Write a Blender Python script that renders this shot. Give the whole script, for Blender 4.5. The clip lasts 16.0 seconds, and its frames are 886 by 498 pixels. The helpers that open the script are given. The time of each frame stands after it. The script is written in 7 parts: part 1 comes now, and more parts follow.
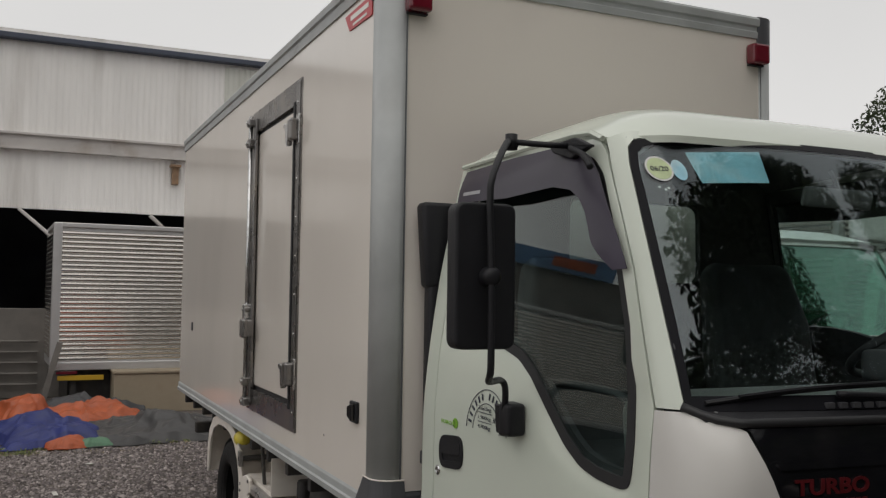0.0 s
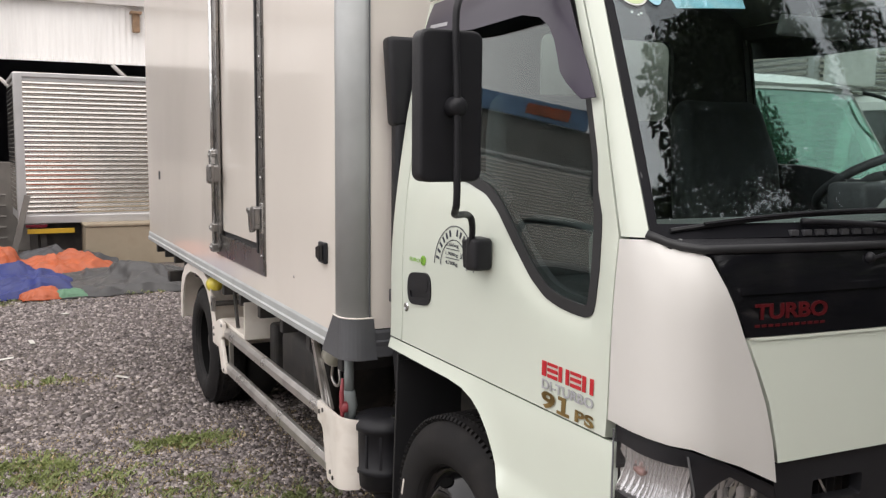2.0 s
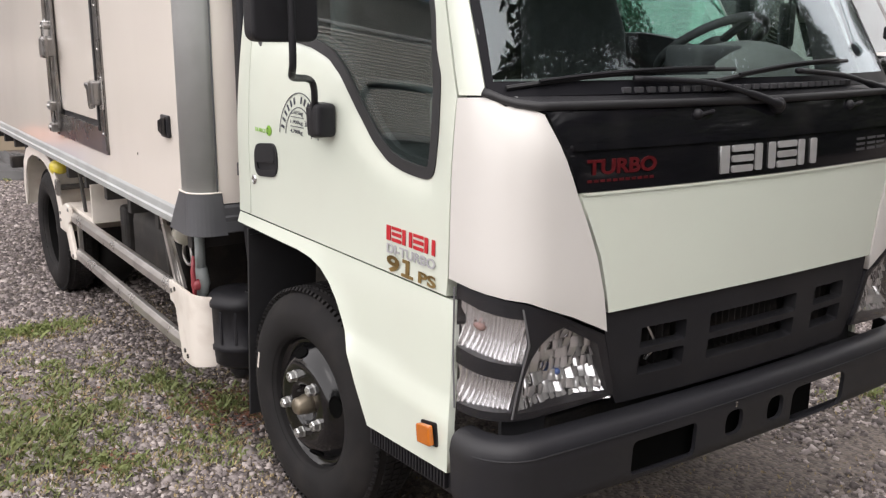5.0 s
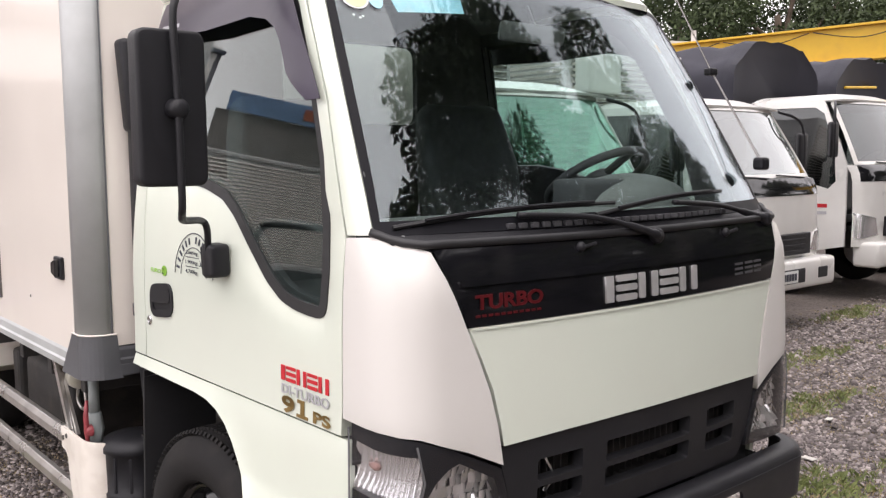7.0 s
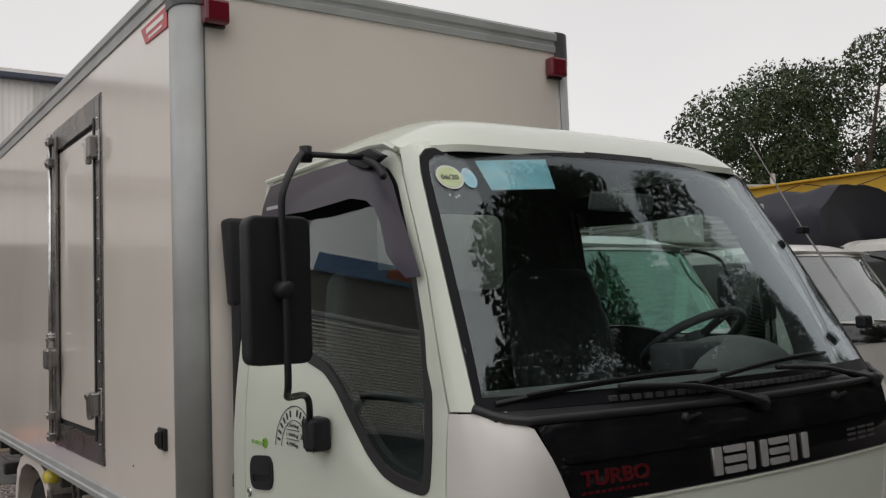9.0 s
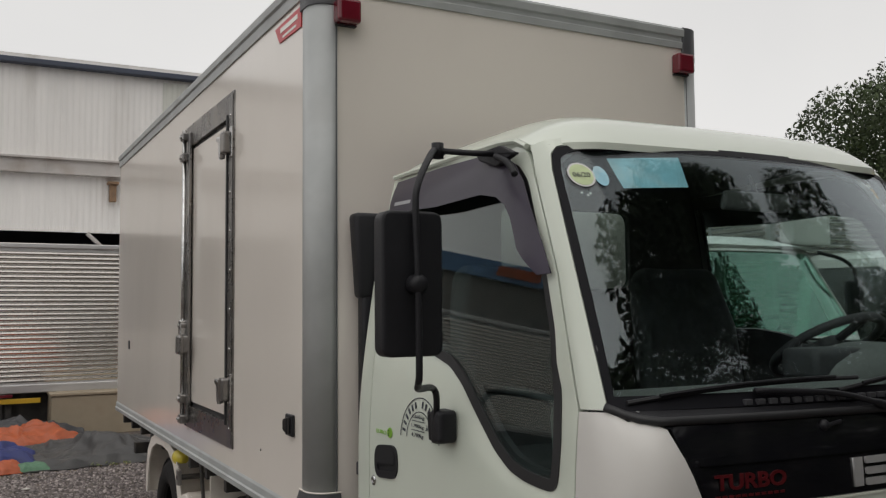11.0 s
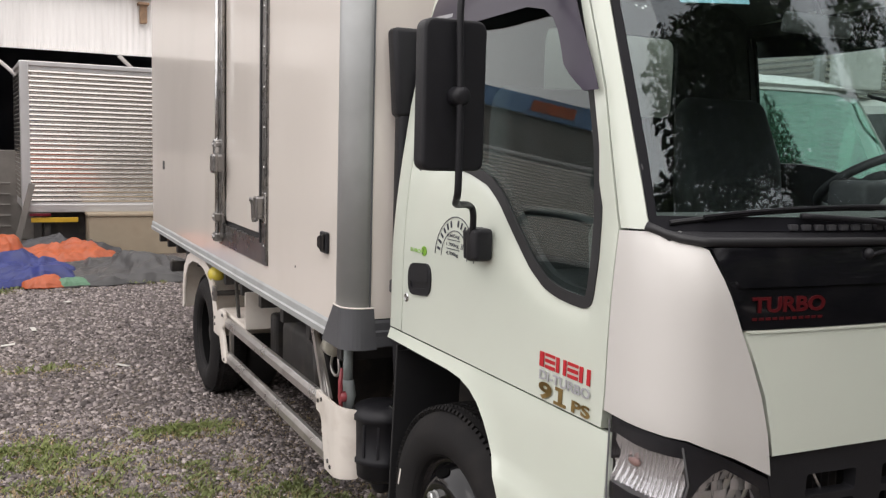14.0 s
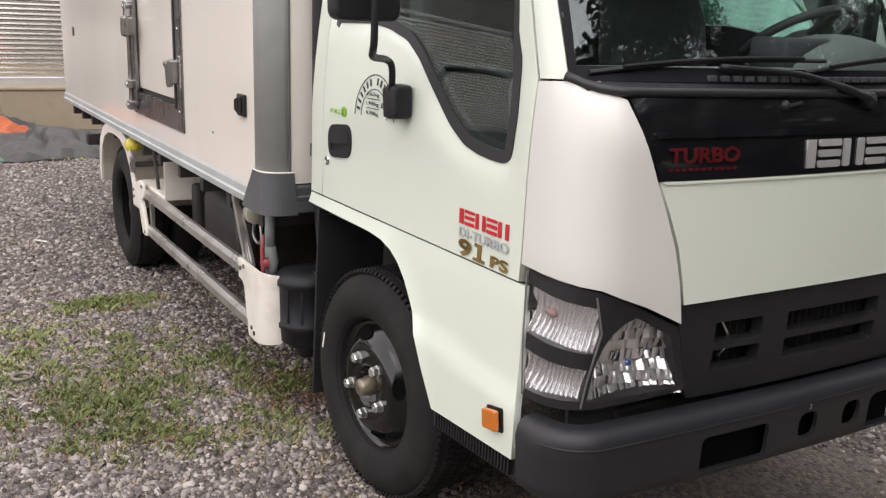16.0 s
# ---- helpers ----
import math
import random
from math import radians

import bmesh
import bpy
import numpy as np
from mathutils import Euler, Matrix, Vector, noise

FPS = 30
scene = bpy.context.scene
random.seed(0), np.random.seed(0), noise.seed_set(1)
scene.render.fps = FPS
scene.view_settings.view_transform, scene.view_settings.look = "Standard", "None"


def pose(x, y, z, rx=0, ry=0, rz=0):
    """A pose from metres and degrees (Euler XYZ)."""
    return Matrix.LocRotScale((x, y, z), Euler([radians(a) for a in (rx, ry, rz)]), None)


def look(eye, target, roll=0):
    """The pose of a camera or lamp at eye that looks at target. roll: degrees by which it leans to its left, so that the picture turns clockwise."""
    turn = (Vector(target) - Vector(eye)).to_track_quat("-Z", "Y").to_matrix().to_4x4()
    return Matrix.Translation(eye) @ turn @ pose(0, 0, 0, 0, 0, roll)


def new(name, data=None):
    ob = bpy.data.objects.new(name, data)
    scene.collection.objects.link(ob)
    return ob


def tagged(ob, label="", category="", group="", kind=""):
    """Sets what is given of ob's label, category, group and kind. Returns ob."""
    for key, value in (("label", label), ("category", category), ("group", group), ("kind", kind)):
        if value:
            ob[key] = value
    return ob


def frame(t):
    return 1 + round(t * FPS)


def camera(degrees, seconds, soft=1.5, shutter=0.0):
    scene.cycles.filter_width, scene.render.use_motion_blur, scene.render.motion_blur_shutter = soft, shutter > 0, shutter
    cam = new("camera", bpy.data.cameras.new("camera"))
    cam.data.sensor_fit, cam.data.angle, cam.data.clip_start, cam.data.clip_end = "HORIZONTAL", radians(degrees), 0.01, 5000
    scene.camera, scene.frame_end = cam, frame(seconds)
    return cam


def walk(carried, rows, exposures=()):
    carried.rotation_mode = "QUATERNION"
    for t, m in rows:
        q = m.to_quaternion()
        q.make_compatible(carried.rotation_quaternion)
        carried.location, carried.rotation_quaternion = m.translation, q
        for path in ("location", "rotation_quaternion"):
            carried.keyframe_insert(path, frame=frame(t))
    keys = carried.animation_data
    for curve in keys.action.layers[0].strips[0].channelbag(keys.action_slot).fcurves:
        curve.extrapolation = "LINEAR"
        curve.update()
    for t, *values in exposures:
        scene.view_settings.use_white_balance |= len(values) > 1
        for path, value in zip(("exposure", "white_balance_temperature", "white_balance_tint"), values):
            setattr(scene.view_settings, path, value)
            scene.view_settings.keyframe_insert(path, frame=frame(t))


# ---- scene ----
from mathutils import geometry

cam = camera(52.1, 16.0, soft=1.3)
PATH = [
    (0, (-2.156, -1.503, 1.73), (-1.328, 0.315, 1.831), 0.8),
    (0.5, (-2.161, -1.483, 1.711), (-1.298, 0.321, 1.693), 1.3),
    (1, (-2.156, -1.479, 1.697), (-1.287, 0.32, 1.602), 1.3),
    (1.5, (-2.137, -1.475, 1.683), (-1.266, 0.319, 1.529), 0.9),
    (2, (-2.117, -1.474, 1.671), (-1.238, 0.31, 1.453), 0.5),
    (2.5, (-2.107, -1.478, 1.655), (-1.214, 0.29, 1.373), 0.7),
    (3, (-2.103, -1.48, 1.64), (-1.202, 0.275, 1.31), 1.0),
    (5.5, (-2.015, -1.516, 1.611), (-0.851, 0.039, 1.137), 0.2),
    (6, (-1.995, -1.532, 1.619), (-0.764, -0.01, 1.212), -0.3),
    (6.5, (-1.989, -1.549, 1.636), (-0.723, -0.029, 1.341), -0.3),
    (7, (-1.992, -1.554, 1.649), (-0.727, -0.017, 1.453), -0.5),
    (7.5, (-2.009, -1.556, 1.667), (-0.782, 0.02, 1.568), -0.9),
    (8, (-2.024, -1.557, 1.685), (-0.833, 0.05, 1.685), -1.3),
    (8.5, (-2.036, -1.555, 1.7), (-0.878, 0.074, 1.778), -1.7),
    (9, (-2.048, -1.554, 1.716), (-0.915, 0.089, 1.849), -2.0),
    (11.5, (-2.128, -1.526, 1.714), (-1.247, 0.266, 1.816), -0.1),
    (12, (-2.139, -1.508, 1.707), (-1.285, 0.301, 1.735), 0.5),
    (12.5, (-2.143, -1.492, 1.69), (-1.297, 0.32, 1.641), 1.2),
    (13, (-2.138, -1.486, 1.676), (-1.29, 0.322, 1.569), 1.5),
    (13.5, (-2.127, -1.486, 1.664), (-1.258, 0.308, 1.511), 1.7),
    (14, (-2.116, -1.488, 1.648), (-1.243, 0.298, 1.426), 1.6),
    (14.5, (-2.104, -1.488, 1.631), (-1.231, 0.286, 1.329), 1.3),
    (15, (-2.09, -1.482, 1.615), (-1.19, 0.265, 1.245), 1.5),
    (15.5, (-2.084, -1.481, 1.599), (-1.145, 0.232, 1.171), 1.9),
    (16, (-2.067, -1.479, 1.582), (-1.079, 0.193, 1.105), 2.0),
]
EXPOSURES = [(t, s, 6650, g) for t, s, g in (
    (0.0, -1.01, 9), (0.5, -0.06, 10), (1.0, 0.2, 11), (1.5, 0.18, 12), (2.0, 0.16, 12), (3.0, 0.18, 12), (5.5, 0.55, 15), (6.0, 0.6, 16), (6.5, 0.61, 16), (7.0, 0.6, 17),
    (7.5, 0.32, 17), (8.0, -0.25, 15), (8.5, -0.71, 14), (9.0, -0.87, 11), (11.5, -0.89, 9), (12.0, -0.46, 9), (12.5, 0.0, 10), (13.0, 0.02, 11), (13.5, -0.01, 12), (14.0, 0.07, 13),
    (14.5, 0.19, 13), (15.0, 0.3, 13), (16.0, 0.36, 13))]
walk(cam, [(t, look(eye, target, roll)) for t, eye, target, roll in PATH], EXPOSURES)

# ---- light: bright overcast sky with a weak wide sun ----
world = bpy.data.worlds.new("overcast_sky")
scene.world = world
world.use_nodes = True
wn, wl = world.node_tree.nodes, world.node_tree.links
wn.clear()
w_out = wn.new("ShaderNodeOutputWorld")
w_bg = wn.new("ShaderNodeBackground")
w_mix = wn.new("ShaderNodeMixRGB")
w_sky = wn.new("ShaderNodeTexSky")
w_sky.sky_type = "NISHITA"
w_sky.sun_disc = False
w_sky.sun_elevation, w_sky.sun_rotation = radians(58), radians(200)
w_hsv = wn.new("ShaderNodeHueSaturation")
w_hsv.inputs["Saturation"].default_value = 0.06
w_hsv.inputs["Value"].default_value = 0.1
w_noise = wn.new("ShaderNodeTexNoise")
w_noise.inputs["Scale"].default_value = 2.2
w_noise.inputs["Detail"].default_value = 5
w_ramp = wn.new("ShaderNodeValToRGB")
w_ramp.color_ramp.elements[0].color = (0.80, 0.80, 0.82, 1)
w_ramp.color_ramp.elements[1].color = (1.06, 1.05, 1.045, 1)
w_mix.inputs[0].default_value = 0.62
wl.new(w_sky.outputs[0], w_hsv.inputs["Color"])
wl.new(w_noise.outputs["Fac"], w_ramp.inputs[0])
wl.new(w_hsv.outputs[0], w_mix.inputs[1])
wl.new(w_ramp.outputs[0], w_mix.inputs[2])
wl.new(w_mix.outputs[0], w_bg.inputs["Color"])
w_bg.inputs["Strength"].default_value = 1.9
wl.new(w_bg.outputs[0], w_out.inputs["Surface"])

sun = new("sun", bpy.data.lights.new("sun", "SUN"))
sun.data.energy, sun.data.angle, sun.data.color = 1.1, radians(70), (1.0, 0.97, 0.93)
sun.matrix_world = look((-4, -3, 12), (0, 2, 0))

# ---- materials ----
def material(name, color, rough=0.5, metal=0.0, vary=0.08, scale=6.0, grain=0.0, grain_scale=120.0,
             coat=0.0, stain=None, stain_amount=0.0, stain_scale=2.0, stretch=(1, 1, 1), spec=0.5):
    """A surface with a broad tone change, fine relief and, where given, stains of another colour."""
    m = bpy.data.materials.new(name)
    m.use_nodes = True
    n, l = m.node_tree.nodes, m.node_tree.links
    b = n["Principled BSDF"]
    co = n.new("ShaderNodeTexCoord")
    mp = n.new("ShaderNodeMapping")
    mp.inputs["Scale"].default_value = stretch
    l.new(co.outputs["Object"], mp.inputs[0])
    broad = n.new("ShaderNodeTexNoise")
    broad.inputs["Scale"].default_value = scale
    broad.inputs["Detail"].default_value = 6
    l.new(mp.outputs[0], broad.inputs["Vector"])
    ramp = n.new("ShaderNodeValToRGB")
    ramp.color_ramp.elements[0].position, ramp.color_ramp.elements[1].position = 0.3, 0.72
    ramp.color_ramp.elements[0].color = (*[c * (1 - vary) for c in color], 1)
    ramp.color_ramp.elements[1].color = (*[min(1, c * (1 + vary)) for c in color], 1)
    l.new(broad.outputs["Fac"], ramp.inputs[0])
    last = ramp.outputs[0]
    if stain:
        sn = n.new("ShaderNodeTexNoise")
        sn.inputs["Scale"].default_value = stain_scale
        sn.inputs["Detail"].default_value = 8
        l.new(mp.outputs[0], sn.inputs["Vector"])
        sr = n.new("ShaderNodeValToRGB")
        sr.color_ramp.elements[0].position, sr.color_ramp.elements[1].position = 0.5, 0.72
        sr.color_ramp.elements[0].color = (0, 0, 0, 1)
        sr.color_ramp.elements[1].color = (stain_amount, stain_amount, stain_amount, 1)
        l.new(sn.outputs["Fac"], sr.inputs[0])
        mx = n.new("ShaderNodeMixRGB")
        mx.inputs[2].default_value = (*stain, 1)
        l.new(sr.outputs[0], mx.inputs[0])
        l.new(last, mx.inputs[1])
        last = mx.outputs[0]
    l.new(last, b.inputs["Base Color"])
    rr = n.new("ShaderNodeMapRange")
    rr.inputs["To Min"].default_value = max(0.02, rough * 0.8)
    rr.inputs["To Max"].default_value = min(1, rough * 1.25)
    l.new(broad.outputs["Fac"], rr.inputs["Value"])
    l.new(rr.outputs[0], b.inputs["Roughness"])
    b.inputs["Metallic"].default_value = metal
    b.inputs["Specular IOR Level"].default_value = spec
    if coat:
        b.inputs["Coat Weight"].default_value = coat
        b.inputs["Coat Roughness"].default_value = 0.06
    if grain:
        fine = n.new("ShaderNodeTexNoise")
        fine.inputs["Scale"].default_value = grain_scale
        fine.inputs["Detail"].default_value = 4
        l.new(mp.outputs[0], fine.inputs["Vector"])
        bp = n.new("ShaderNodeBump")
        bp.inputs["Strength"].default_value = grain
        bp.inputs["Distance"].default_value = 0.004
        l.new(fine.outputs["Fac"], bp.inputs["Height"])
        l.new(bp.outputs[0], b.inputs["Normal"])
    return m


def glass_material(name, tint, rough=0.0, clear=0.9, shine=0.05, gloss=(1, 1, 1)):
    """Thin tinted sheet: what lies behind shows through the tint, and the face mirrors by its angle."""
    m = bpy.data.materials.new(name)
    m.use_nodes = True
    n, l = m.node_tree.nodes, m.node_tree.links
    n.clear()
    out = n.new("ShaderNodeOutputMaterial")
    mix = n.new("ShaderNodeMixShader")
    lw = n.new("ShaderNodeLayerWeight")
    lw.inputs["Blend"].default_value = 0.5
    pw = n.new("ShaderNodeMath")
    pw.operation, pw.inputs[1].default_value = "POWER", 4.0
    fr = n.new("ShaderNodeMath")
    fr.operation, fr.use_clamp = "MULTIPLY_ADD", True
    fr.inputs[1].default_value, fr.inputs[2].default_value = 0.65, shine
    l.new(lw.outputs["Facing"], pw.inputs[0])
    l.new(pw.outputs[0], fr.inputs[0])
    tr = n.new("ShaderNodeBsdfTransparent")
    tr.inputs["Color"].default_value = (*[c * clear for c in tint], 1)
    gl = n.new("ShaderNodeBsdfGlossy")
    gl.inputs["Roughness"].default_value = rough
    gl.inputs["Color"].default_value = (*gloss, 1)
    l.new(fr.outputs[0], mix.inputs[0])
    l.new(tr.outputs[0], mix.inputs[1])
    l.new(gl.outputs[0], mix.inputs[2])
    l.new(mix.outputs[0], out.inputs["Surface"])
    return m


M_CAB = material("cab_white_paint", (0.715, 0.765, 0.672), 0.22, vary=0.02, scale=1.5, coat=0.6, stain=(0.62, 0.60, 0.55), stain_amount=0.10, stain_scale=3.5)
M_PANEL = material("cab_panel_white_plastic", (0.71, 0.69, 0.66), 0.34, vary=0.02, scale=2.0, coat=0.25, grain=0.05, grain_scale=420, stain=(0.5, 0.46, 0.42), stain_amount=0.08, stain_scale=5)
M_BLACKGLOSS = material("gloss_black_panel", (0.007, 0.007, 0.009), 0.08, vary=0.15, scale=5, coat=0.3, stain=(0.05, 0.045, 0.045), stain_amount=0.15, stain_scale=9)
M_BLACK = material("black_plastic", (0.014, 0.014, 0.017), 0.45, spec=0.32, vary=0.15, scale=9, grain=0.2, grain_scale=500)
M_GREYPLASTIC = material("dark_grey_plastic", (0.017, 0.017, 0.020), 0.5, spec=0.35, vary=0.1, scale=8, grain=0.25, grain_scale=450, stain=(0.05, 0.048, 0.046), stain_amount=0.25, stain_scale=6)
M_BUMPER = material("bumper_grey_plastic", (0.019, 0.019, 0.023), 0.42, spec=0.4, vary=0.1, scale=5, grain=0.25, grain_scale=500, stain=(0.03, 0.029, 0.028), stain_amount=0.3, stain_scale=4)
M_RUBBER = material("tyre_rubber", (0.017, 0.016, 0.0165), 0.75, spec=0.25, vary=0.2, scale=12, grain=0.3, grain_scale=300, stain=(0.05, 0.044, 0.04), stain_amount=0.3, stain_scale=9)
# near-black: the shade inside openings and recesses is put into this colour
M_SHADEBLACK = material("near_black_shade", (0.004, 0.004, 0.004), 0.9, vary=0.1, scale=20, spec=0.05)
M_SEAL = material("rubber_seal", (0.02, 0.02, 0.022), 0.5, vary=0.1, scale=20)
M_BOX = material("cream_box_panel", (0.84, 0.78, 0.715), 0.17, vary=0.018, scale=0.9, coat=0.42, stain=(0.55, 0.49, 0.43), stain_amount=0.14, stain_scale=1.6, stretch=(1, 1, 0.5))
M_ALU = material("aluminium_rail", (0.46, 0.475, 0.475), 0.5, metal=0.12, vary=0.1, scale=5, grain=0.1, grain_scale=200, stain=(0.3, 0.29, 0.28), stain_amount=0.4, stain_scale=3)
M_CAP = material("grey_corner_cap", (0.09, 0.092, 0.10), 0.48, vary=0.12, scale=6, grain=0.2, grain_scale=300, stain=(0.2, 0.19, 0.18), stain_amount=0.3)
M_FRAME = material("worn_steel_frame", (0.26, 0.25, 0.245), 0.27, metal=0.85, vary=0.25, scale=6, grain=0.08, stain=(0.40, 0.36, 0.31), stain_amount=0.6, stain_scale=5)
M_CHROME = material("chromed_fitting", (0.62, 0.62, 0.62), 0.22, metal=1.0, vary=0.15, scale=20, stain=(0.25, 0.21, 0.17), stain_amount=0.4, stain_scale=18)
M_STEEL = material("galvanised_rail", (0.62, 0.60, 0.58), 0.28, metal=0.85, vary=0.15, scale=6, grain=0.15, stain=(0.25, 0.22, 0.2), stain_amount=0.5, stain_scale=5)
M_GUARD = material("white_painted_guard", (0.80, 0.745, 0.68), 0.38, vary=0.04, scale=5, grain=0.08, stain=(0.42, 0.34, 0.27), stain_amount=0.35, stain_scale=9)
M_UNDER = material("dirty_black_chassis", (0.032, 0.030, 0.030), 0.6, vary=0.3, scale=10, grain=0.3, grain_scale=90, stain=(0.10, 0.085, 0.07), stain_amount=0.5, stain_scale=7)
M_RED = material("red_lamp_plastic", (0.16, 0.008, 0.02), 0.2, vary=0.15, scale=12, coat=0.5)
M_AMBER = material("amber_lens", (0.55, 0.15, 0.012), 0.18, vary=0.1, scale=30, coat=0.6)
M_REDINK = material("red_lettering", (0.55, 0.02, 0.03), 0.35, vary=0.05, scale=30)
M_DARKRED = material("faded_red_lettering", (0.0900, 0.0042, 0.0072), 0.4, vary=0.25, scale=60)
M_SILVER = material("silver_lettering", (0.66, 0.66, 0.66), 0.3, metal=0.5, vary=0.06, scale=20)
M_GREYINK = material("grey_lettering", (0.42, 0.42, 0.44), 0.4, vary=0.1, scale=30)
M_DIMINK = material("dim_grey_lettering", (0.07, 0.07, 0.075), 0.35, vary=0.1, scale=30)
M_GOLD = material("gold_brown_lettering", (0.26, 0.17, 0.055), 0.35, metal=0.3, vary=0.15, scale=40)
M_INK = material("dark_blue_ink", (0.035, 0.04, 0.06), 0.45, vary=0.1, scale=40)
M_GREENINK = material("green_lettering", (0.24, 0.50, 0.05), 0.4, vary=0.1, scale=40)
M_WS = glass_material("windscreen_glass", (0.91, 0.97, 0.96), clear=0.97, shine=0.052, gloss=(0.90, 0.95, 1.0))
M_SIDEGLASS = glass_material("door_glass", (0.86, 0.94, 0.92), clear=0.92, shine=0.042)
M_VISOR = material("smoked_visor", (0.050, 0.042, 0.062), 0.3, vary=0.1, scale=6, coat=0.1, spec=0.3)
M_CERAMIC = material("black_glass_border", (0.009, 0.009, 0.012), 0.5, vary=0.1, scale=12, spec=0.15)
M_DASH = material("grey_dashboard", (0.15, 0.155, 0.152), 0.6, vary=0.12, scale=6, grain=0.25, grain_scale=400)
M_SEAT = material("dark_seat_fabric", (0.075, 0.077, 0.083), 0.9, vary=0.2, scale=8, grain=0.5, grain_scale=260)
M_LINING = material("cab_lining", (0.13, 0.135, 0.135), 0.8, vary=0.06, scale=5, grain=0.2, grain_scale=300)
M_TRIMDARK = material("dark_cab_trim", (0.06, 0.06, 0.066), 0.6, vary=0.15, scale=7, grain=0.2)
M_LENS = glass_material("lamp_lens", (0.95, 0.95, 0.96), clear=0.97, shine=0.02)
M_REFLECTOR = material("lamp_reflector", (0.94, 0.93, 0.92), 0.16, metal=0.75, vary=0.03, scale=30)
M_MIRROR = material("mirror_glass", (0.8, 0.82, 0.82), 0.03, metal=1.0, vary=0.02)
M_RIMBLACK = material("black_wheel_paint", (0.006, 0.006, 0.007), 0.14, vary=0.2, scale=9, coat=0.2, stain=(0.03, 0.026, 0.022), stain_amount=0.2, stain_scale=12)
M_NUT = material("steel_wheel_nut", (0.72, 0.72, 0.71), 0.3, metal=0.9, vary=0.2, scale=40)
M_BRASS = material("dusty_brass_hub_cap", (0.30, 0.26, 0.20), 0.4, metal=0.8, vary=0.25, scale=18)

# ---- building helpers ----
def thing(name, label, category, m=None, group="", kind=""):
    ob = new(name)
    ob.empty_display_size = 0.1
    if m is not None:
        ob.matrix_world = m
    return tagged(ob, label, category, group, kind)


def part(name, bm, mat, parent=None, label="", smooth=False):
    me = bpy.data.meshes.new(name)
    bm.to_mesh(me)
    bm.free()
    return mesh_part(name, me, mat, parent, label, smooth)


def mesh_part(name, me, mat, parent=None, label="", smooth=False):
    if mat is not None and not me.materials:
        me.materials.append(mat)
    if smooth:
        for p in me.polygons:
            p.use_smooth = True
    ob = new(name, me)
    if parent is not None:
        ob.parent = parent
    if label:
        ob["label"] = label
    return ob


def data_part(name, verts, faces, mat, parent=None, label="", smooth=False):
    me = bpy.data.meshes.new(name)
    me.from_pydata([tuple(v) for v in verts], [], faces)
    me.update()
    return mesh_part(name, me, mat, parent, label, smooth)


def box_bm(x0, x1, y0, y1, z0, z1, bevel=0.0, seg=2, bm=None):
    bm = bm or bmesh.new()
    made = bmesh.ops.create_cube(bm, size=1.0)["verts"]
    for v in made:
        v.co = Vector((x0 + (v.co.x + 0.5) * (x1 - x0), y0 + (v.co.y + 0.5) * (y1 - y0), z0 + (v.co.z + 0.5) * (z1 - z0)))
    if bevel > 0:
        edges = {e for v in made for e in v.link_edges}
        bmesh.ops.bevel(bm, geom=list(edges), offset=bevel, segments=seg, profile=0.5, affect="EDGES")
    return bm


def add_prism(bm, poly, m, depth):
    """A flat outline in its own x, y, thickened along its z from 0 to depth, and laid by m."""
    lo = [bm.verts.new(m @ Vector((x, y, 0))) for x, y in poly]
    hi = [bm.verts.new(m @ Vector((x, y, depth))) for x, y in poly]
    n = len(poly)
    f = [bm.faces.new(hi), bm.faces.new(lo[::-1])]
    for i in range(n):
        f.append(bm.faces.new((lo[i], lo[(i + 1) % n], hi[(i + 1) % n], hi[i])))
    return f


def prism_bm(poly, m, depth, bevel=0.0, seg=2):
    bm = bmesh.new()
    add_prism(bm, poly, m, depth)
    bmesh.ops.recalc_face_normals(bm, faces=bm.faces)
    if bevel:
        bmesh.ops.bevel(bm, geom=[e for e in bm.edges if e.calc_face_angle(0) > 0.6], offset=bevel, segments=seg, profile=0.5, affect="EDGES")
    return bm


# frames in which flat outlines are laid: (y, z) on a side looking towards -x, and (x, z) on a front looking towards -y
def side_frame(x):
    return Matrix(((0, 0, -1, x), (1, 0, 0, 0), (0, 1, 0, 0), (0, 0, 0, 1)))


def front_frame(y):
    return Matrix(((1, 0, 0, 0), (0, 0, -1, y), (0, 1, 0, 0), (0, 0, 0, 1)))


def rounded(points, r, n=5):
    """An outline with its corners rounded; r is one radius or one a corner."""
    out, c = [], len(points)
    for i in range(c):
        p, a, b = (Vector((*points[j], 0)) for j in (i, (i - 1) % c, (i + 1) % c))
        rad = r[i] if isinstance(r, (list, tuple)) else r
        da, db = a - p, b - p
        k = min(rad, da.length * 0.48, db.length * 0.48)
        if k < 1e-4:
            out.append((p.x, p.y))
            continue
        s, e = p + da.normalized() * k, p + db.normalized() * k
        for j in range(n + 1):
            t = j / n
            q = s * (1 - t) ** 2 + p * 2 * t * (1 - t) + e * t * t
            out.append((q.x, q.y))
    return out


def inset(poly, d):
    """An outline moved inwards by d."""
    area = sum(a[0] * b[1] - b[0] * a[1] for a, b in zip(poly, poly[1:] + poly[:1]))
    sg, out = (1 if area > 0 else -1), []
    for i, p in enumerate(poly):
        a, b = poly[i - 1], poly[(i + 1) % len(poly)]
        t = Vector((b[0] - a[0], b[1] - a[1])).normalized()
        out.append((p[0] - sg * t.y * d, p[1] + sg * t.x * d))
    return out


